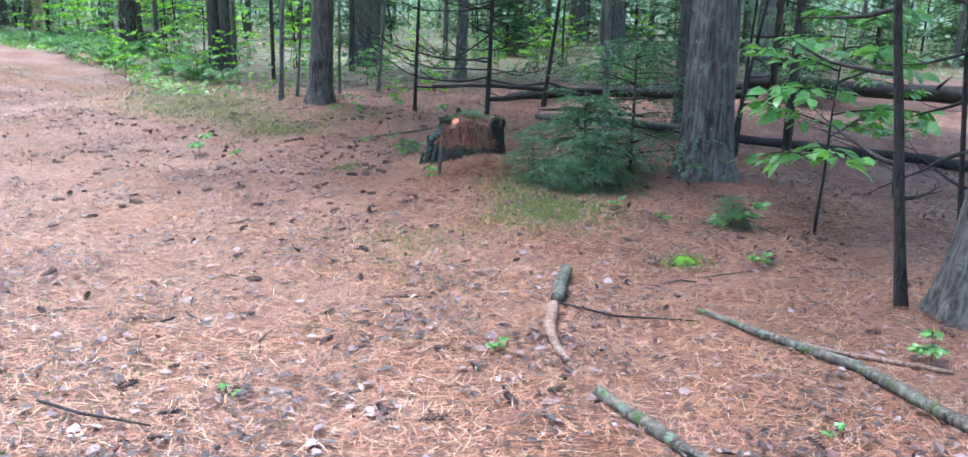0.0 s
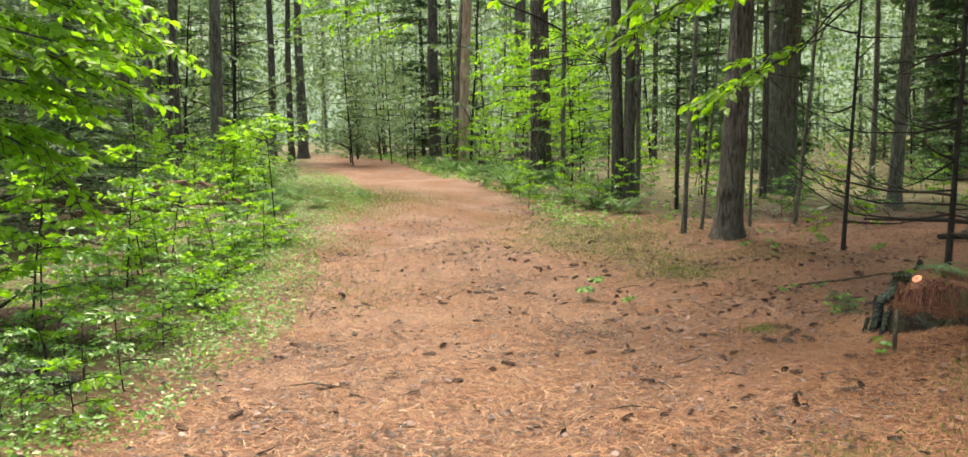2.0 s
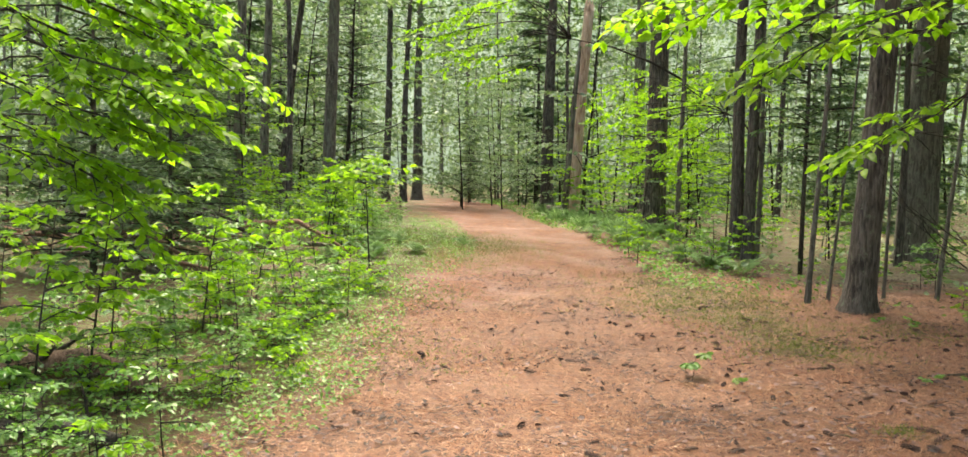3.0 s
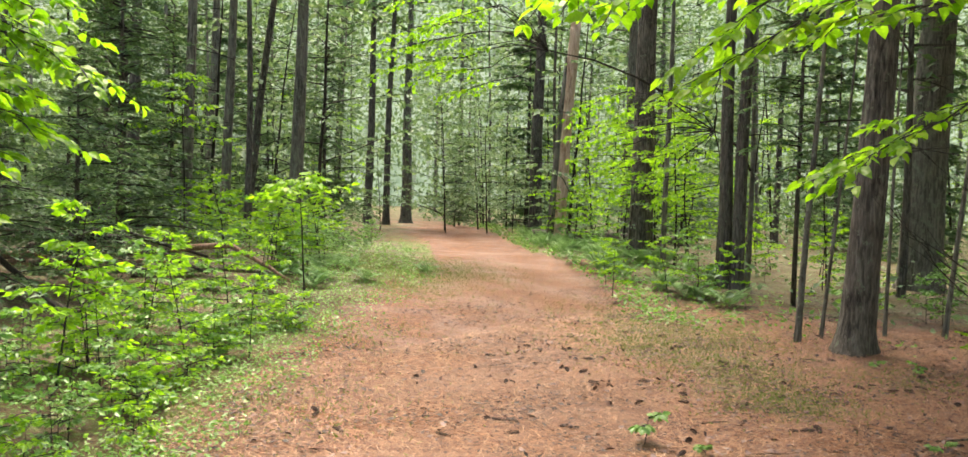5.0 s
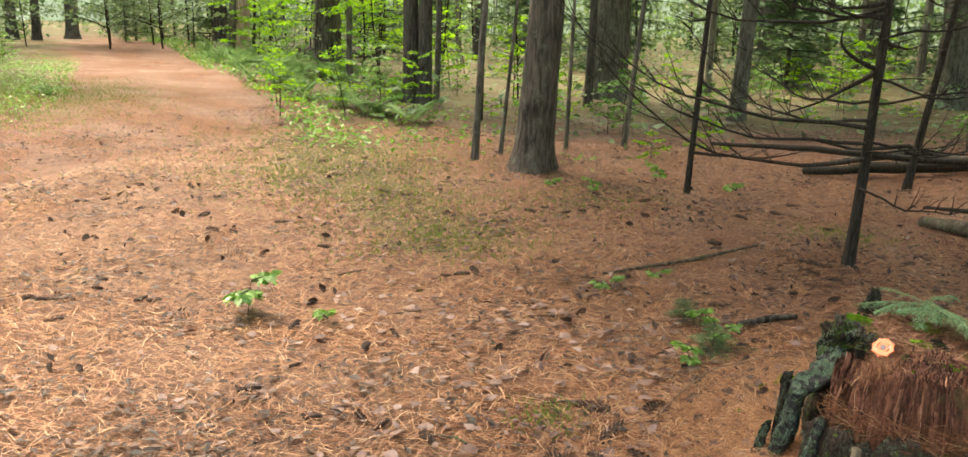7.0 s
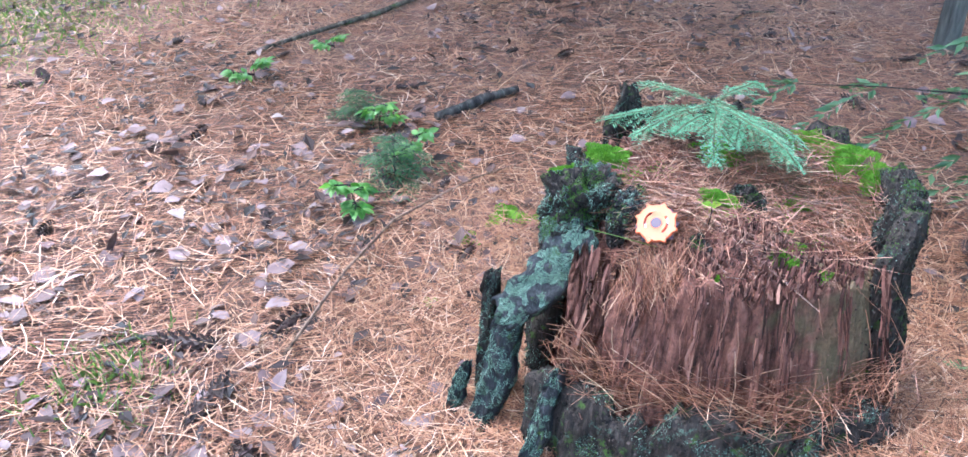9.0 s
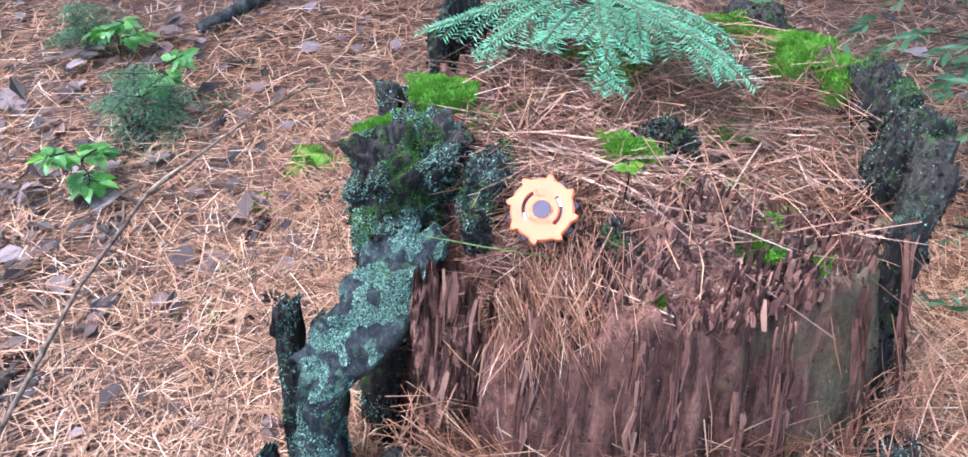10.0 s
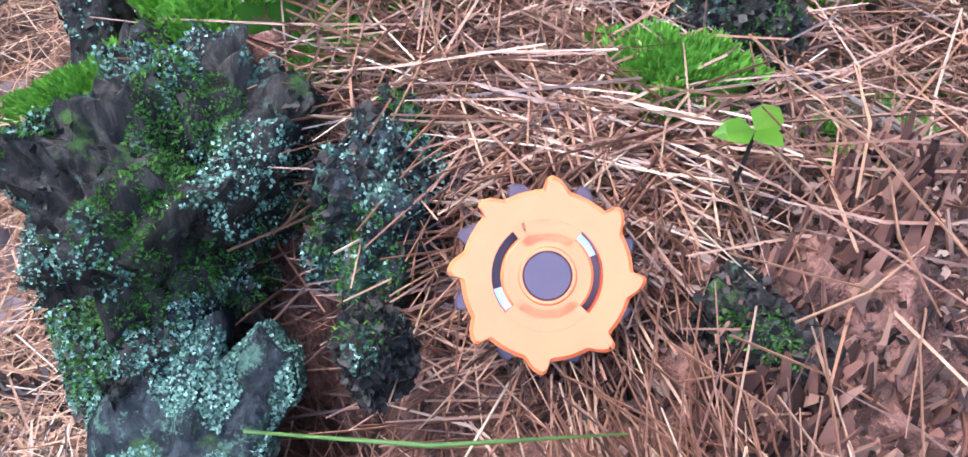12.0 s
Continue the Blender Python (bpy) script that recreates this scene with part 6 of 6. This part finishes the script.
def spinning_top():
    """Orange toothed plastic disc on a dark under-disc, leaning on the needles."""
    z_axis = Vector((-0.33, -0.60, 0.73)).normalized()
    x_axis = Vector((0, 0, 1)).cross(z_axis).normalized()
    y_axis = z_axis.cross(x_axis)
    t = thing("spinning_top", 0, 0, 0, "orange toothed plastic spinning top with a dark purple hub", "toy")
    t.matrix_world = Matrix.Translation((-0.2125, 8.8065, 0.560)) @ Matrix((x_axis, y_axis, z_axis)).transposed().to_4x4() @ pose(0, 0, 0, 0, 0, -2) @ Matrix.Diagonal((1.08, 1.08, 1.08, 1))

    def outline(base, tooth, teeth, shift=0.0, n=160):
        pts = []
        for k in range(n):
            a = 2 * math.pi * k / n
            ph = ((a + shift) * teeth / (2 * math.pi)) % 1.0
            bump = max(0.0, 1 - ((ph - 0.5) / (0.30 if ph < 0.5 else 0.09)) ** 2) ** 1.2 if -0.30 < ph - 0.5 < 0.09 else 0.0
            pts.append((a, base + tooth * bump))
        return pts

    def ring(ri, rim, z0, z1, material, name, parent, bevel=0.0012, label=""):
        """A flat washer with bevelled edges: inner radius ri, outline rim."""
        g = Geo()
        n = len(rim)
        prof = [(None, z0), (0.0, z0), (0.0, z1 - bevel), (-bevel, z1), (None, z1)]
        v, f = [], []
        for off, z in prof:
            for a, r in rim:
                rr = ri if off is None else r + off
                v.append((rr * math.cos(a), rr * math.sin(a), z))
        for i in range(len(prof) - 1):
            for k in range(n):
                p, q = i * n + k, i * n + (k + 1) % n
                f.append((p, q, q + n, p + n))
        for k in range(n):
            p, q = k, (k + 1) % n
            f.append((p, p + 4 * n, q + 4 * n, q))
        g.add(v, f)
        return part(name, g, material, parent, label, smooth=False)

    circ = [(2 * math.pi * k / 160, 1.0) for k in range(160)]

    def sector(r0, r1, a0, a1, z0, z1, material, name, parent, label=""):
        g, n = Geo(), 40
        v, f = [], []
        for k in range(n + 1):
            a = a0 + (a1 - a0) * k / n
            for r, z in ((r0, z0), (r1, z0), (r1, z1), (r0, z1)):
                v.append((r * math.cos(a), r * math.sin(a), z))
        for k in range(n):
            for j in range(4):
                p, q = k * 4 + j, k * 4 + (j + 1) % 4
                f.append((p, p + 4, q + 4, q))
        f += [(0, 1, 2, 3), (n * 4 + 3, n * 4 + 2, n * 4 + 1, n * 4)]
        g.add(v, f)
        return part(name, g, material, parent, label, smooth=False)

    body = ring(0.0195, outline(0.0302, 0.0048, 8, 0.42), -0.003, 0.0045, M_ORANGE, "toothed_ring", t, 0.0016)
    # bridges between ring and hub leave two curved slots
    sector(0.0120, 0.0196, math.radians(52), math.radians(128), -0.003, 0.0042, M_ORANGE, "bridge", body)
    sector(0.0120, 0.0196, math.radians(222), math.radians(318), -0.003, 0.0042, M_ORANGE, "bridge", body)
    ring(0.0090, [(a, 0.0162) for a, _ in circ], -0.003, 0.0042, M_ORANGE, "hub_ring", body, 0.001)
    ring(0.0088, [(a, 0.0104) for a, _ in circ], 0.0040, 0.0050, M_ORANGE, "hub_lip", body, 0.0006)
    ring(0.0001, [(a, 0.0088) for a, _ in circ], -0.002, 0.0050, M_PURPLE, "hub_cap", t, 0.0008, "dark purple hub cap")
    ring(0.006, [(a, 0.0225) for a, _ in circ], -0.006, -0.0034, M_PURPLE, "inner_disc", t, 0.0004)
    sector(0.0160, 0.0192, math.radians(196), math.radians(222), -0.0034, -0.0024, M_STEEL, "metal_arc", t, "bare metal arc seen through the slot")
    sector(0.0160, 0.0192, math.radians(22), math.radians(50), -0.0034, -0.0024, M_STEEL, "metal_arc", t, "bare metal arc seen through the slot")
    ring(0.006, outline(0.0300, 0.0045, 8, 0.80), -0.011, -0.0062, M_PURPLE, "under_disc", t, 0.001, "dark purple under-disc with teeth")
    tip = Geo()
    tip.tube([(0, 0, -0.011), (0, 0, -0.018), (0, 0, -0.026)], [0.010, 0.007, 0.002], 14)
    part("tip", tip, M_PURPLE, t)


spinning_top()


# peg in front of the stump
pg = Geo()
pg.tube([(0, 0, -0.1), (0.004, 0, 0.15), (0.01, 0.006, 0.31)], [0.016, 0.015, 0.013], 8)
peg = tagged(new("wooden_peg", pg.mesh("wooden_peg", M_DEADWOOD)), "short grey weathered stick standing in front of the stump", "stick")
peg.location = (-0.345, 8.33, gz(-0.345, 8.33))


# ---- loose litter: needles, leaves, cones ----
def needle_strips(g, P, yaw, pitch, L, W, bend):
    """Thin bent needles as two-piece strips with a slight roof."""
    n = len(P)
    D = np.stack([np.cos(yaw) * np.cos(pitch), np.sin(yaw) * np.cos(pitch), np.sin(pitch)], 1)
    S = np.stack([-np.sin(yaw), np.cos(yaw), np.zeros(n)], 1)
    L, W, bend = (np.broadcast_to(v, n)[:, None] for v in (L, W, bend))
    mid = P + S * bend * L
    a, c = P - D * L * 0.5, P + D * L * 0.5
    h = S * W * 0.5
    vs = np.stack([a - h, a + h, mid - h, mid + h, c - h * 0.5, c + h * 0.5], 1)
    o = g.n
    g.v.extend(map(tuple, vs.reshape(-1, 3).tolist()))
    b_ = (o + 6 * np.arange(n))[:, None]
    g.f.extend(map(tuple, np.concatenate([b_ + (0, 2, 3, 1), b_ + (2, 4, 5, 3)]).tolist()))
    g.n += 6 * n


def needle_prisms(g, P, yaw, pitch, L, W, bend):
    """Needles seen close up: bent three-sided prisms."""
    n = len(P)
    D = np.stack([np.cos(yaw) * np.cos(pitch), np.sin(yaw) * np.cos(pitch), np.sin(pitch)], 1)
    S = np.stack([-np.sin(yaw), np.cos(yaw), np.zeros(n)], 1)
    U = np.cross(D, S)
    L, W, bend = (np.broadcast_to(v, n)[:, None] for v in (L, W, bend))
    rows = []
    for k, c in ((0.8, P - D * L * 0.5), (1.0, P + S * bend * L), (0.45, P + D * L * 0.5)):
        w = W * 0.55 * k
        rows += [c + S * w, c - S * w * 0.5 + U * w * 0.87, c - S * w * 0.5 - U * w * 0.87]
    vs = np.stack(rows, 1)
    b_ = (g.n + 9 * np.arange(n))[:, None]
    g.v.extend(map(tuple, vs.reshape(-1, 3).tolist()))
    quads = [(i * 3 + k, i * 3 + (k + 1) % 3, i * 3 + 3 + (k + 1) % 3, i * 3 + 3 + k) for i in (0, 1) for k in range(3)]
    g.f.extend(map(tuple, np.concatenate([b_ + q for q in quads]).tolist()))
    g.n += 9 * n


def floor_needles():
    g = Geo()
    n = 300000
    y = 1.6 + 16.0 * rng.uniform(0, 1, n) ** 1.15
    x = rng.uniform(-6.5, 3.6, n)
    ok = (x > trail_edge_x(y) + rng.normal(-0.2, 0.4, n)) & ((x - CX) ** 2 + (y - CY) ** 2 > 0.16)
    x, y = x[ok], y[ok]
    m = len(x)
    P = np.stack([x, y, ground_z(x, y) + rng.uniform(0.004, 0.022, m)], 1)
    needle_strips(g, P, rng.uniform(0, 6.283, m), rng.normal(0, 0.13, m), rng.uniform(0.05, 0.14, m), rng.uniform(0.0013, 0.0024, m) * (1 + 0.05 * y), rng.normal(0, 0.05, m))
    n = 60000
    y = 4.0 + 14.0 * rng.uniform(0, 1, n) ** 1.1
    x = 3.6 + rng.uniform(0, 4.5, n) - 0.8 * rng.uniform(0, 1, n)
    P = np.stack([x, y, ground_z(x, y) + rng.uniform(0.004, 0.022, n)], 1)
    needle_strips(g, P, rng.uniform(0, 6.283, n), rng.normal(0, 0.13, n), rng.uniform(0.06, 0.15, n), rng.uniform(0.002, 0.0045, n), rng.normal(0, 0.05, n))
    tagged(new("needle_litter", g.mesh("needle_litter", M_NEEDLE, False)), "loose rust-brown pine needles on the ground", "pine needles", kind="stuff")
    g = Geo()
    n = 27000
    a, r = rng.uniform(0, 6.283, n), 0.34 + np.abs(rng.normal(0, 0.55, n))
    x, y = CX + r * np.cos(a), CY + r * np.sin(a)
    P = np.stack([x, y, ground_z(x, y) + rng.uniform(0.004, 0.035, n)], 1)
    needle_strips(g, P, rng.uniform(0, 6.283, n), rng.normal(0, 0.16, n), rng.uniform(0.05, 0.12, n), rng.uniform(0.0012, 0.0022, n), rng.normal(0, 0.05, n))
    tagged(new("needle_litter", g.mesh("needle_litter", M_NEEDLE, False)), "rust-brown dry pine needles heaped round the stump", "pine needles", kind="stuff")


floor_needles()


def under_toy(P):
    """Needles close to the toy slide under it."""
    up = unit(np.array((-0.33, -0.60, 0.73)))
    rel = P - (-0.211, 8.809, 0.557)
    high = rel @ up
    flat = np.linalg.norm(rel - high[:, None] * up, axis=1)
    return P - up * np.where((flat < 0.1) & (high > -0.032), high + 0.032 + rng.uniform(0, 0.01, len(P)), 0.0)[:, None], flat


def stump_needles():
    g = Geo()
    for cx, cy, sx, sy, n, hi in ((-0.31, 8.85, 0.035, 0.05, 200, 0.025), (-0.16, 8.92, 0.05, 0.07, 1300, 0.04), (-0.22, 8.74, 0.035, 0.04, 330, 0.022), (0.05, 9.0, 0.12, 0.09, 1100, 0.035), (0.15, 8.86, 0.05, 0.10, 600, 0.04), (-0.05, 8.76, 0.13, 0.09, 190, 0.018), (-0.17, 8.85, 0.03, 0.04, 800, 0.04)):
        x, y = rng.normal(cx, sx, n), rng.normal(cy, sy, n)
        ok = (x - CX) ** 2 + (y - CY) ** 2 < 0.28 ** 2
        x, y = x[ok], y[ok]
        m = len(x)
        P = np.stack([x, y, stump_top(x, y) + rng.uniform(0.0, hi, m) - 0.005], 1)
        P, flat = under_toy(P)
        needle_prisms(g, P, rng.uniform(0, 6.283, m), rng.normal(-0.05, 0.22, m) * np.where(flat < 0.1, 0.4, 1.0), rng.uniform(0.05, 0.14, m), rng.uniform(0.0008, 0.0016, m), rng.normal(0, 0.05, m))
    # needles hanging down the front face and lying on the ledge
    n = 700
    a = rng.uniform(math.radians(-150), math.radians(-45), n)
    zz = rng.uniform(0.30, 0.40, n)
    r = 0.36 + rng.normal(0, 0.02, n)
    P = np.stack([CX + r * np.cos(a), CY + r * np.sin(a), zz], 1)
    needle_prisms(g, P, a + 1.57 + rng.normal(0, 0.6, n), rng.normal(0, 0.3, n), rng.uniform(0.05, 0.11, n), rng.uniform(0.0008, 0.0016, n), rng.normal(0, 0.05, n))
    n = 26
    a = rng.uniform(math.radians(-150), math.radians(-45), n)
    zz = rng.uniform(0.36, 0.52, n)
    r = 0.315 + 0.22 * (0.53 - zz) + 0.018
    P = np.stack([CX + r * np.cos(a), CY + r * np.sin(a), zz], 1)
    needle_prisms(g, P, a, rng.normal(-1.0, 0.35, n), rng.uniform(0.05, 0.11, n), rng.uniform(0.0008, 0.0016, n), rng.normal(0, 0.05, n))
    n = 260
    x, y = rng.normal(-0.235, 0.028, n), rng.normal(8.704, 0.020, n)
    P = np.stack([x, y, stump_top(x, y) + rng.uniform(0.004, 0.022, n)], 1)
    needle_prisms(g, P, rng.normal(-1.75, 0.4, n), rng.normal(-0.35, 0.2, n), rng.uniform(0.05, 0.12, n), rng.uniform(0.0007, 0.0013, n), rng.normal(0, 0.06, n))
    n = 26
    x, y = rng.uniform(-0.06, 0.16, n), rng.uniform(8.68, 8.88, n)
    P = np.stack([x, y, stump_top(x, y) + rng.uniform(0.012, 0.03, n)], 1)
    needle_prisms(g, P, rng.uniform(0, 6.283, n), rng.normal(0, 0.15, n), rng.uniform(0.10, 0.19, n), rng.uniform(0.0010, 0.0016, n), rng.normal(0, 0.06, n))
    # splintered upright fibres of the rotten front face, the darkest as shaded holes
    fb = Geo()
    n = 2600
    a = rng.uniform(math.radians(-158), math.radians(-38), n)
    a = a[np.sin(a * 19) + np.sin(a * 41 + 1.0) > rng.normal(0.9, 0.35, n)]
    n = len(a)
    L = rng.uniform(0.012, 0.075, n)
    zz = 0.54 - rng.uniform(0, 1, n) ** 1.3 * 0.26 - L * 0.3
    r = 0.315 + 0.22 * (0.53 - zz) + rng.uniform(-0.006, 0.001, n)
    P = np.stack([CX + r * np.cos(a), CY + r * np.sin(a), zz], 1)
    needle_prisms(fb, P, a, rng.normal(-1.36, 0.07, n), L, 0.0012 + 0.006 * rng.uniform(0, 1, n) ** 2.5, rng.normal(0, 0.05, n))
    n = 2600
    x = rng.uniform(-0.20, 0.19, n)
    y = 8.62 + 0.17 * rng.uniform(0, 1, n) ** 1.6 + 0.35 * (x - 0.02) ** 2
    ok = (np.hypot(x - CX, y - CY) < 0.292) & (np.hypot(x + 0.211, y - 8.80) > 0.055) & (np.sin(x * 60 + y * 25) + np.sin(x * 27 - y * 44) > rng.normal(0.1, 0.7, n))
    x, y = x[ok], y[ok]
    n = len(x)
    L = rng.uniform(0.010, 0.034, n)
    P = np.stack([x, y, stump_top(x, y) + L * 0.22], 1)
    needle_prisms(fb, P, rng.uniform(0, 6.283, n), rng.normal(1.45, 0.2, n), L, 0.0025 + 0.0055 * rng.uniform(0, 1, n) ** 2, rng.normal(0, 0.08, n))
    tagged(new("wood_splinters", fb.mesh("wood_splinters", M_FIBRE, False)), "red-brown splinters on the rotten face of the stump", "wood splinters", kind="stuff")
    tagged(new("needle_litter", g.mesh("needle_litter", M_NEEDLE_PALE, False)), "dry brown pine needles piled on the stump", "pine needles", kind="stuff")
    c = Geo()
    n = 6000
    x, y = rng.normal(-0.02, 0.10, n), rng.normal(8.76, 0.08, n)
    ok = (x - CX) ** 2 + (y - CY) ** 2 < 0.28 ** 2
    x, y = x[ok], y[ok]
    n = len(x)
    leaves(c, np.stack([x, y, stump_top(x, y) + 0.004], 1), rng.normal(0, 1, (n, 3)) * (1, 1, 0.5), rng.normal(0, 0.7, (n, 3)) + (0, 0, 1), rng.uniform(0.003, 0.010, n), rng.uniform(0.002, 0.005, n))
    tagged(new("wood_crumbs", c.mesh("wood_crumbs", M_CRUMB, False)), "red-brown crumbs of rotten wood on the stump", "wood crumbs", kind="stuff")


stump_needles()


def dead_leaf_litter():
    g = Geo()
    n = 6500
    y = 1.8 + 15 * rng.uniform(0, 1, n) ** 1.4
    x = rng.uniform(-6.5, 3.5, n)
    x[:550], y[:550] = rng.normal(-1.5, 0.8, 550), rng.normal(9.4, 1.0, 550)
    ok = (x > trail_edge_x(y) - 0.4) & ((x - CX) ** 2 + (y - CY) ** 2 > 0.22)
    x, y = x[ok], y[ok]
    m = len(x)
    P = np.stack([x, y, ground_z(x, y) + rng.uniform(0.010, 0.024, m)], 1)
    L = rng.uniform(0.02, 0.06, m) * rng.choice([0.7, 1.0, 1.2], m) * np.where((x + 1.5) ** 2 + (y - 9.4) ** 2 < 2.0, 1.2, 1.0)
    leaves(g, P, rng.normal(0, 1, (m, 3)) * (1, 1, 0.12), rng.normal(0, 0.25, (m, 3)) + (0, 0, 1), L, L * rng.uniform(0.55, 1.0, m), True)
    tagged(new("dead_leaf_litter", g.mesh("dead_leaf_litter", M_DEADLEAF, False)), "wet brown and grey dead leaves, sheen put into their pale lilac tones", "leaf litter", kind="stuff")


dead_leaf_litter()


def bark_flakes():
    g = Geo()
    n = 320000
    y = 1.8 + 20 * rng.uniform(0, 1, n) ** 1.2
    x = rng.uniform(-8.0, 7.0, n)
    patch = np.sin(x * 2.1 + 1.0) * np.sin(y * 1.7) + 0.7 * np.sin(x * 5.3 - y * 1.9) + 0.5 * np.sin(y * 6.1 + x * 2.0)
    ok = (x > trail_edge_x(y) - 0.2) & ((x - CX) ** 2 + (y - CY) ** 2 > 0.2) & (patch > rng.normal(0.65, 1.0, n))
    x, y = x[ok], y[ok]
    m = len(x)
    L = rng.uniform(0.012, 0.05, m) * rng.choice([0.6, 0.8, 1, 1.6], m)
    leaves(g, np.stack([x, y, ground_z(x, y) + rng.uniform(0.016, 0.032, m)], 1), rng.normal(0, 1, (m, 3)) * (1, 1, 0.15), rng.normal(0, 0.2, (m, 3)) + (0, 0, 1), L, L * rng.uniform(0.25, 0.6, m))
    tagged(new("bark_flakes", g.mesh("bark_flakes", M_FLAKE, False)), "dark flakes of bark and cone scales on the needles", "bark litter", kind="stuff")


bark_flakes()


def cone_mesh():
    g = Geo()
    g.tube([(-0.045, 0, 0), (-0.02, 0, 0.002), (0.02, 0, 0.001), (0.045, 0, 0)], [0.004, 0.013, 0.011, 0.003], 8)
    P, D, N = [], [], []
    for i in range(11):
        for k in range(7):
            a = k * 6.283 / 7 + i * 0.45
            r = 0.010 * math.sin(math.pi * (i + 1) / 12.5) + 0.003
            P.append((-0.042 + i * 0.008, r * math.cos(a), r * math.sin(a)))
            D.append((0.55, math.cos(a), math.sin(a)))
            N.append((-0.8, math.cos(a) * 0.5, math.sin(a) * 0.5))
    leaves(g, P, D, N, 0.015, 0.011)
    return g.mesh("pine_cone", M_CONE, False)


CONE = cone_mesh()
spots = [(-1.20, 9.21), (-0.95, 9.26), (-1.25, 8.75), (-1.1, 9.0)]
while len(spots) < 280:
    y = 2.2 + 12.5 * rnd.random() ** 1.1
    x = rnd.uniform(-5.6, 3.0)
    if x > trail_edge_x(y) + 0.3 and (x - CX) ** 2 + (y - CY) ** 2 > 0.25 and rnd.random() < (1.0 if x < 0.3 else 0.4):
        spots.append((x, y))
for x, y in spots:
    c = tagged(new("pine_cone", CONE), "dark wet fallen pine cone on the needles", "pine cone", "fallen cones")
    sc = 1.5 if y < 9.3 and -1.3 < x < -0.9 and y > 8.7 else rnd.uniform(0.65, 1.2)
    c.matrix_world = pose(x, y, gz(x, y) + 0.014, rnd.uniform(0, 360), rnd.uniform(-12, 12), rnd.uniform(0, 360)) @ Matrix.Diagonal((sc * 1.15, sc * 0.8, sc * 0.8, 1))
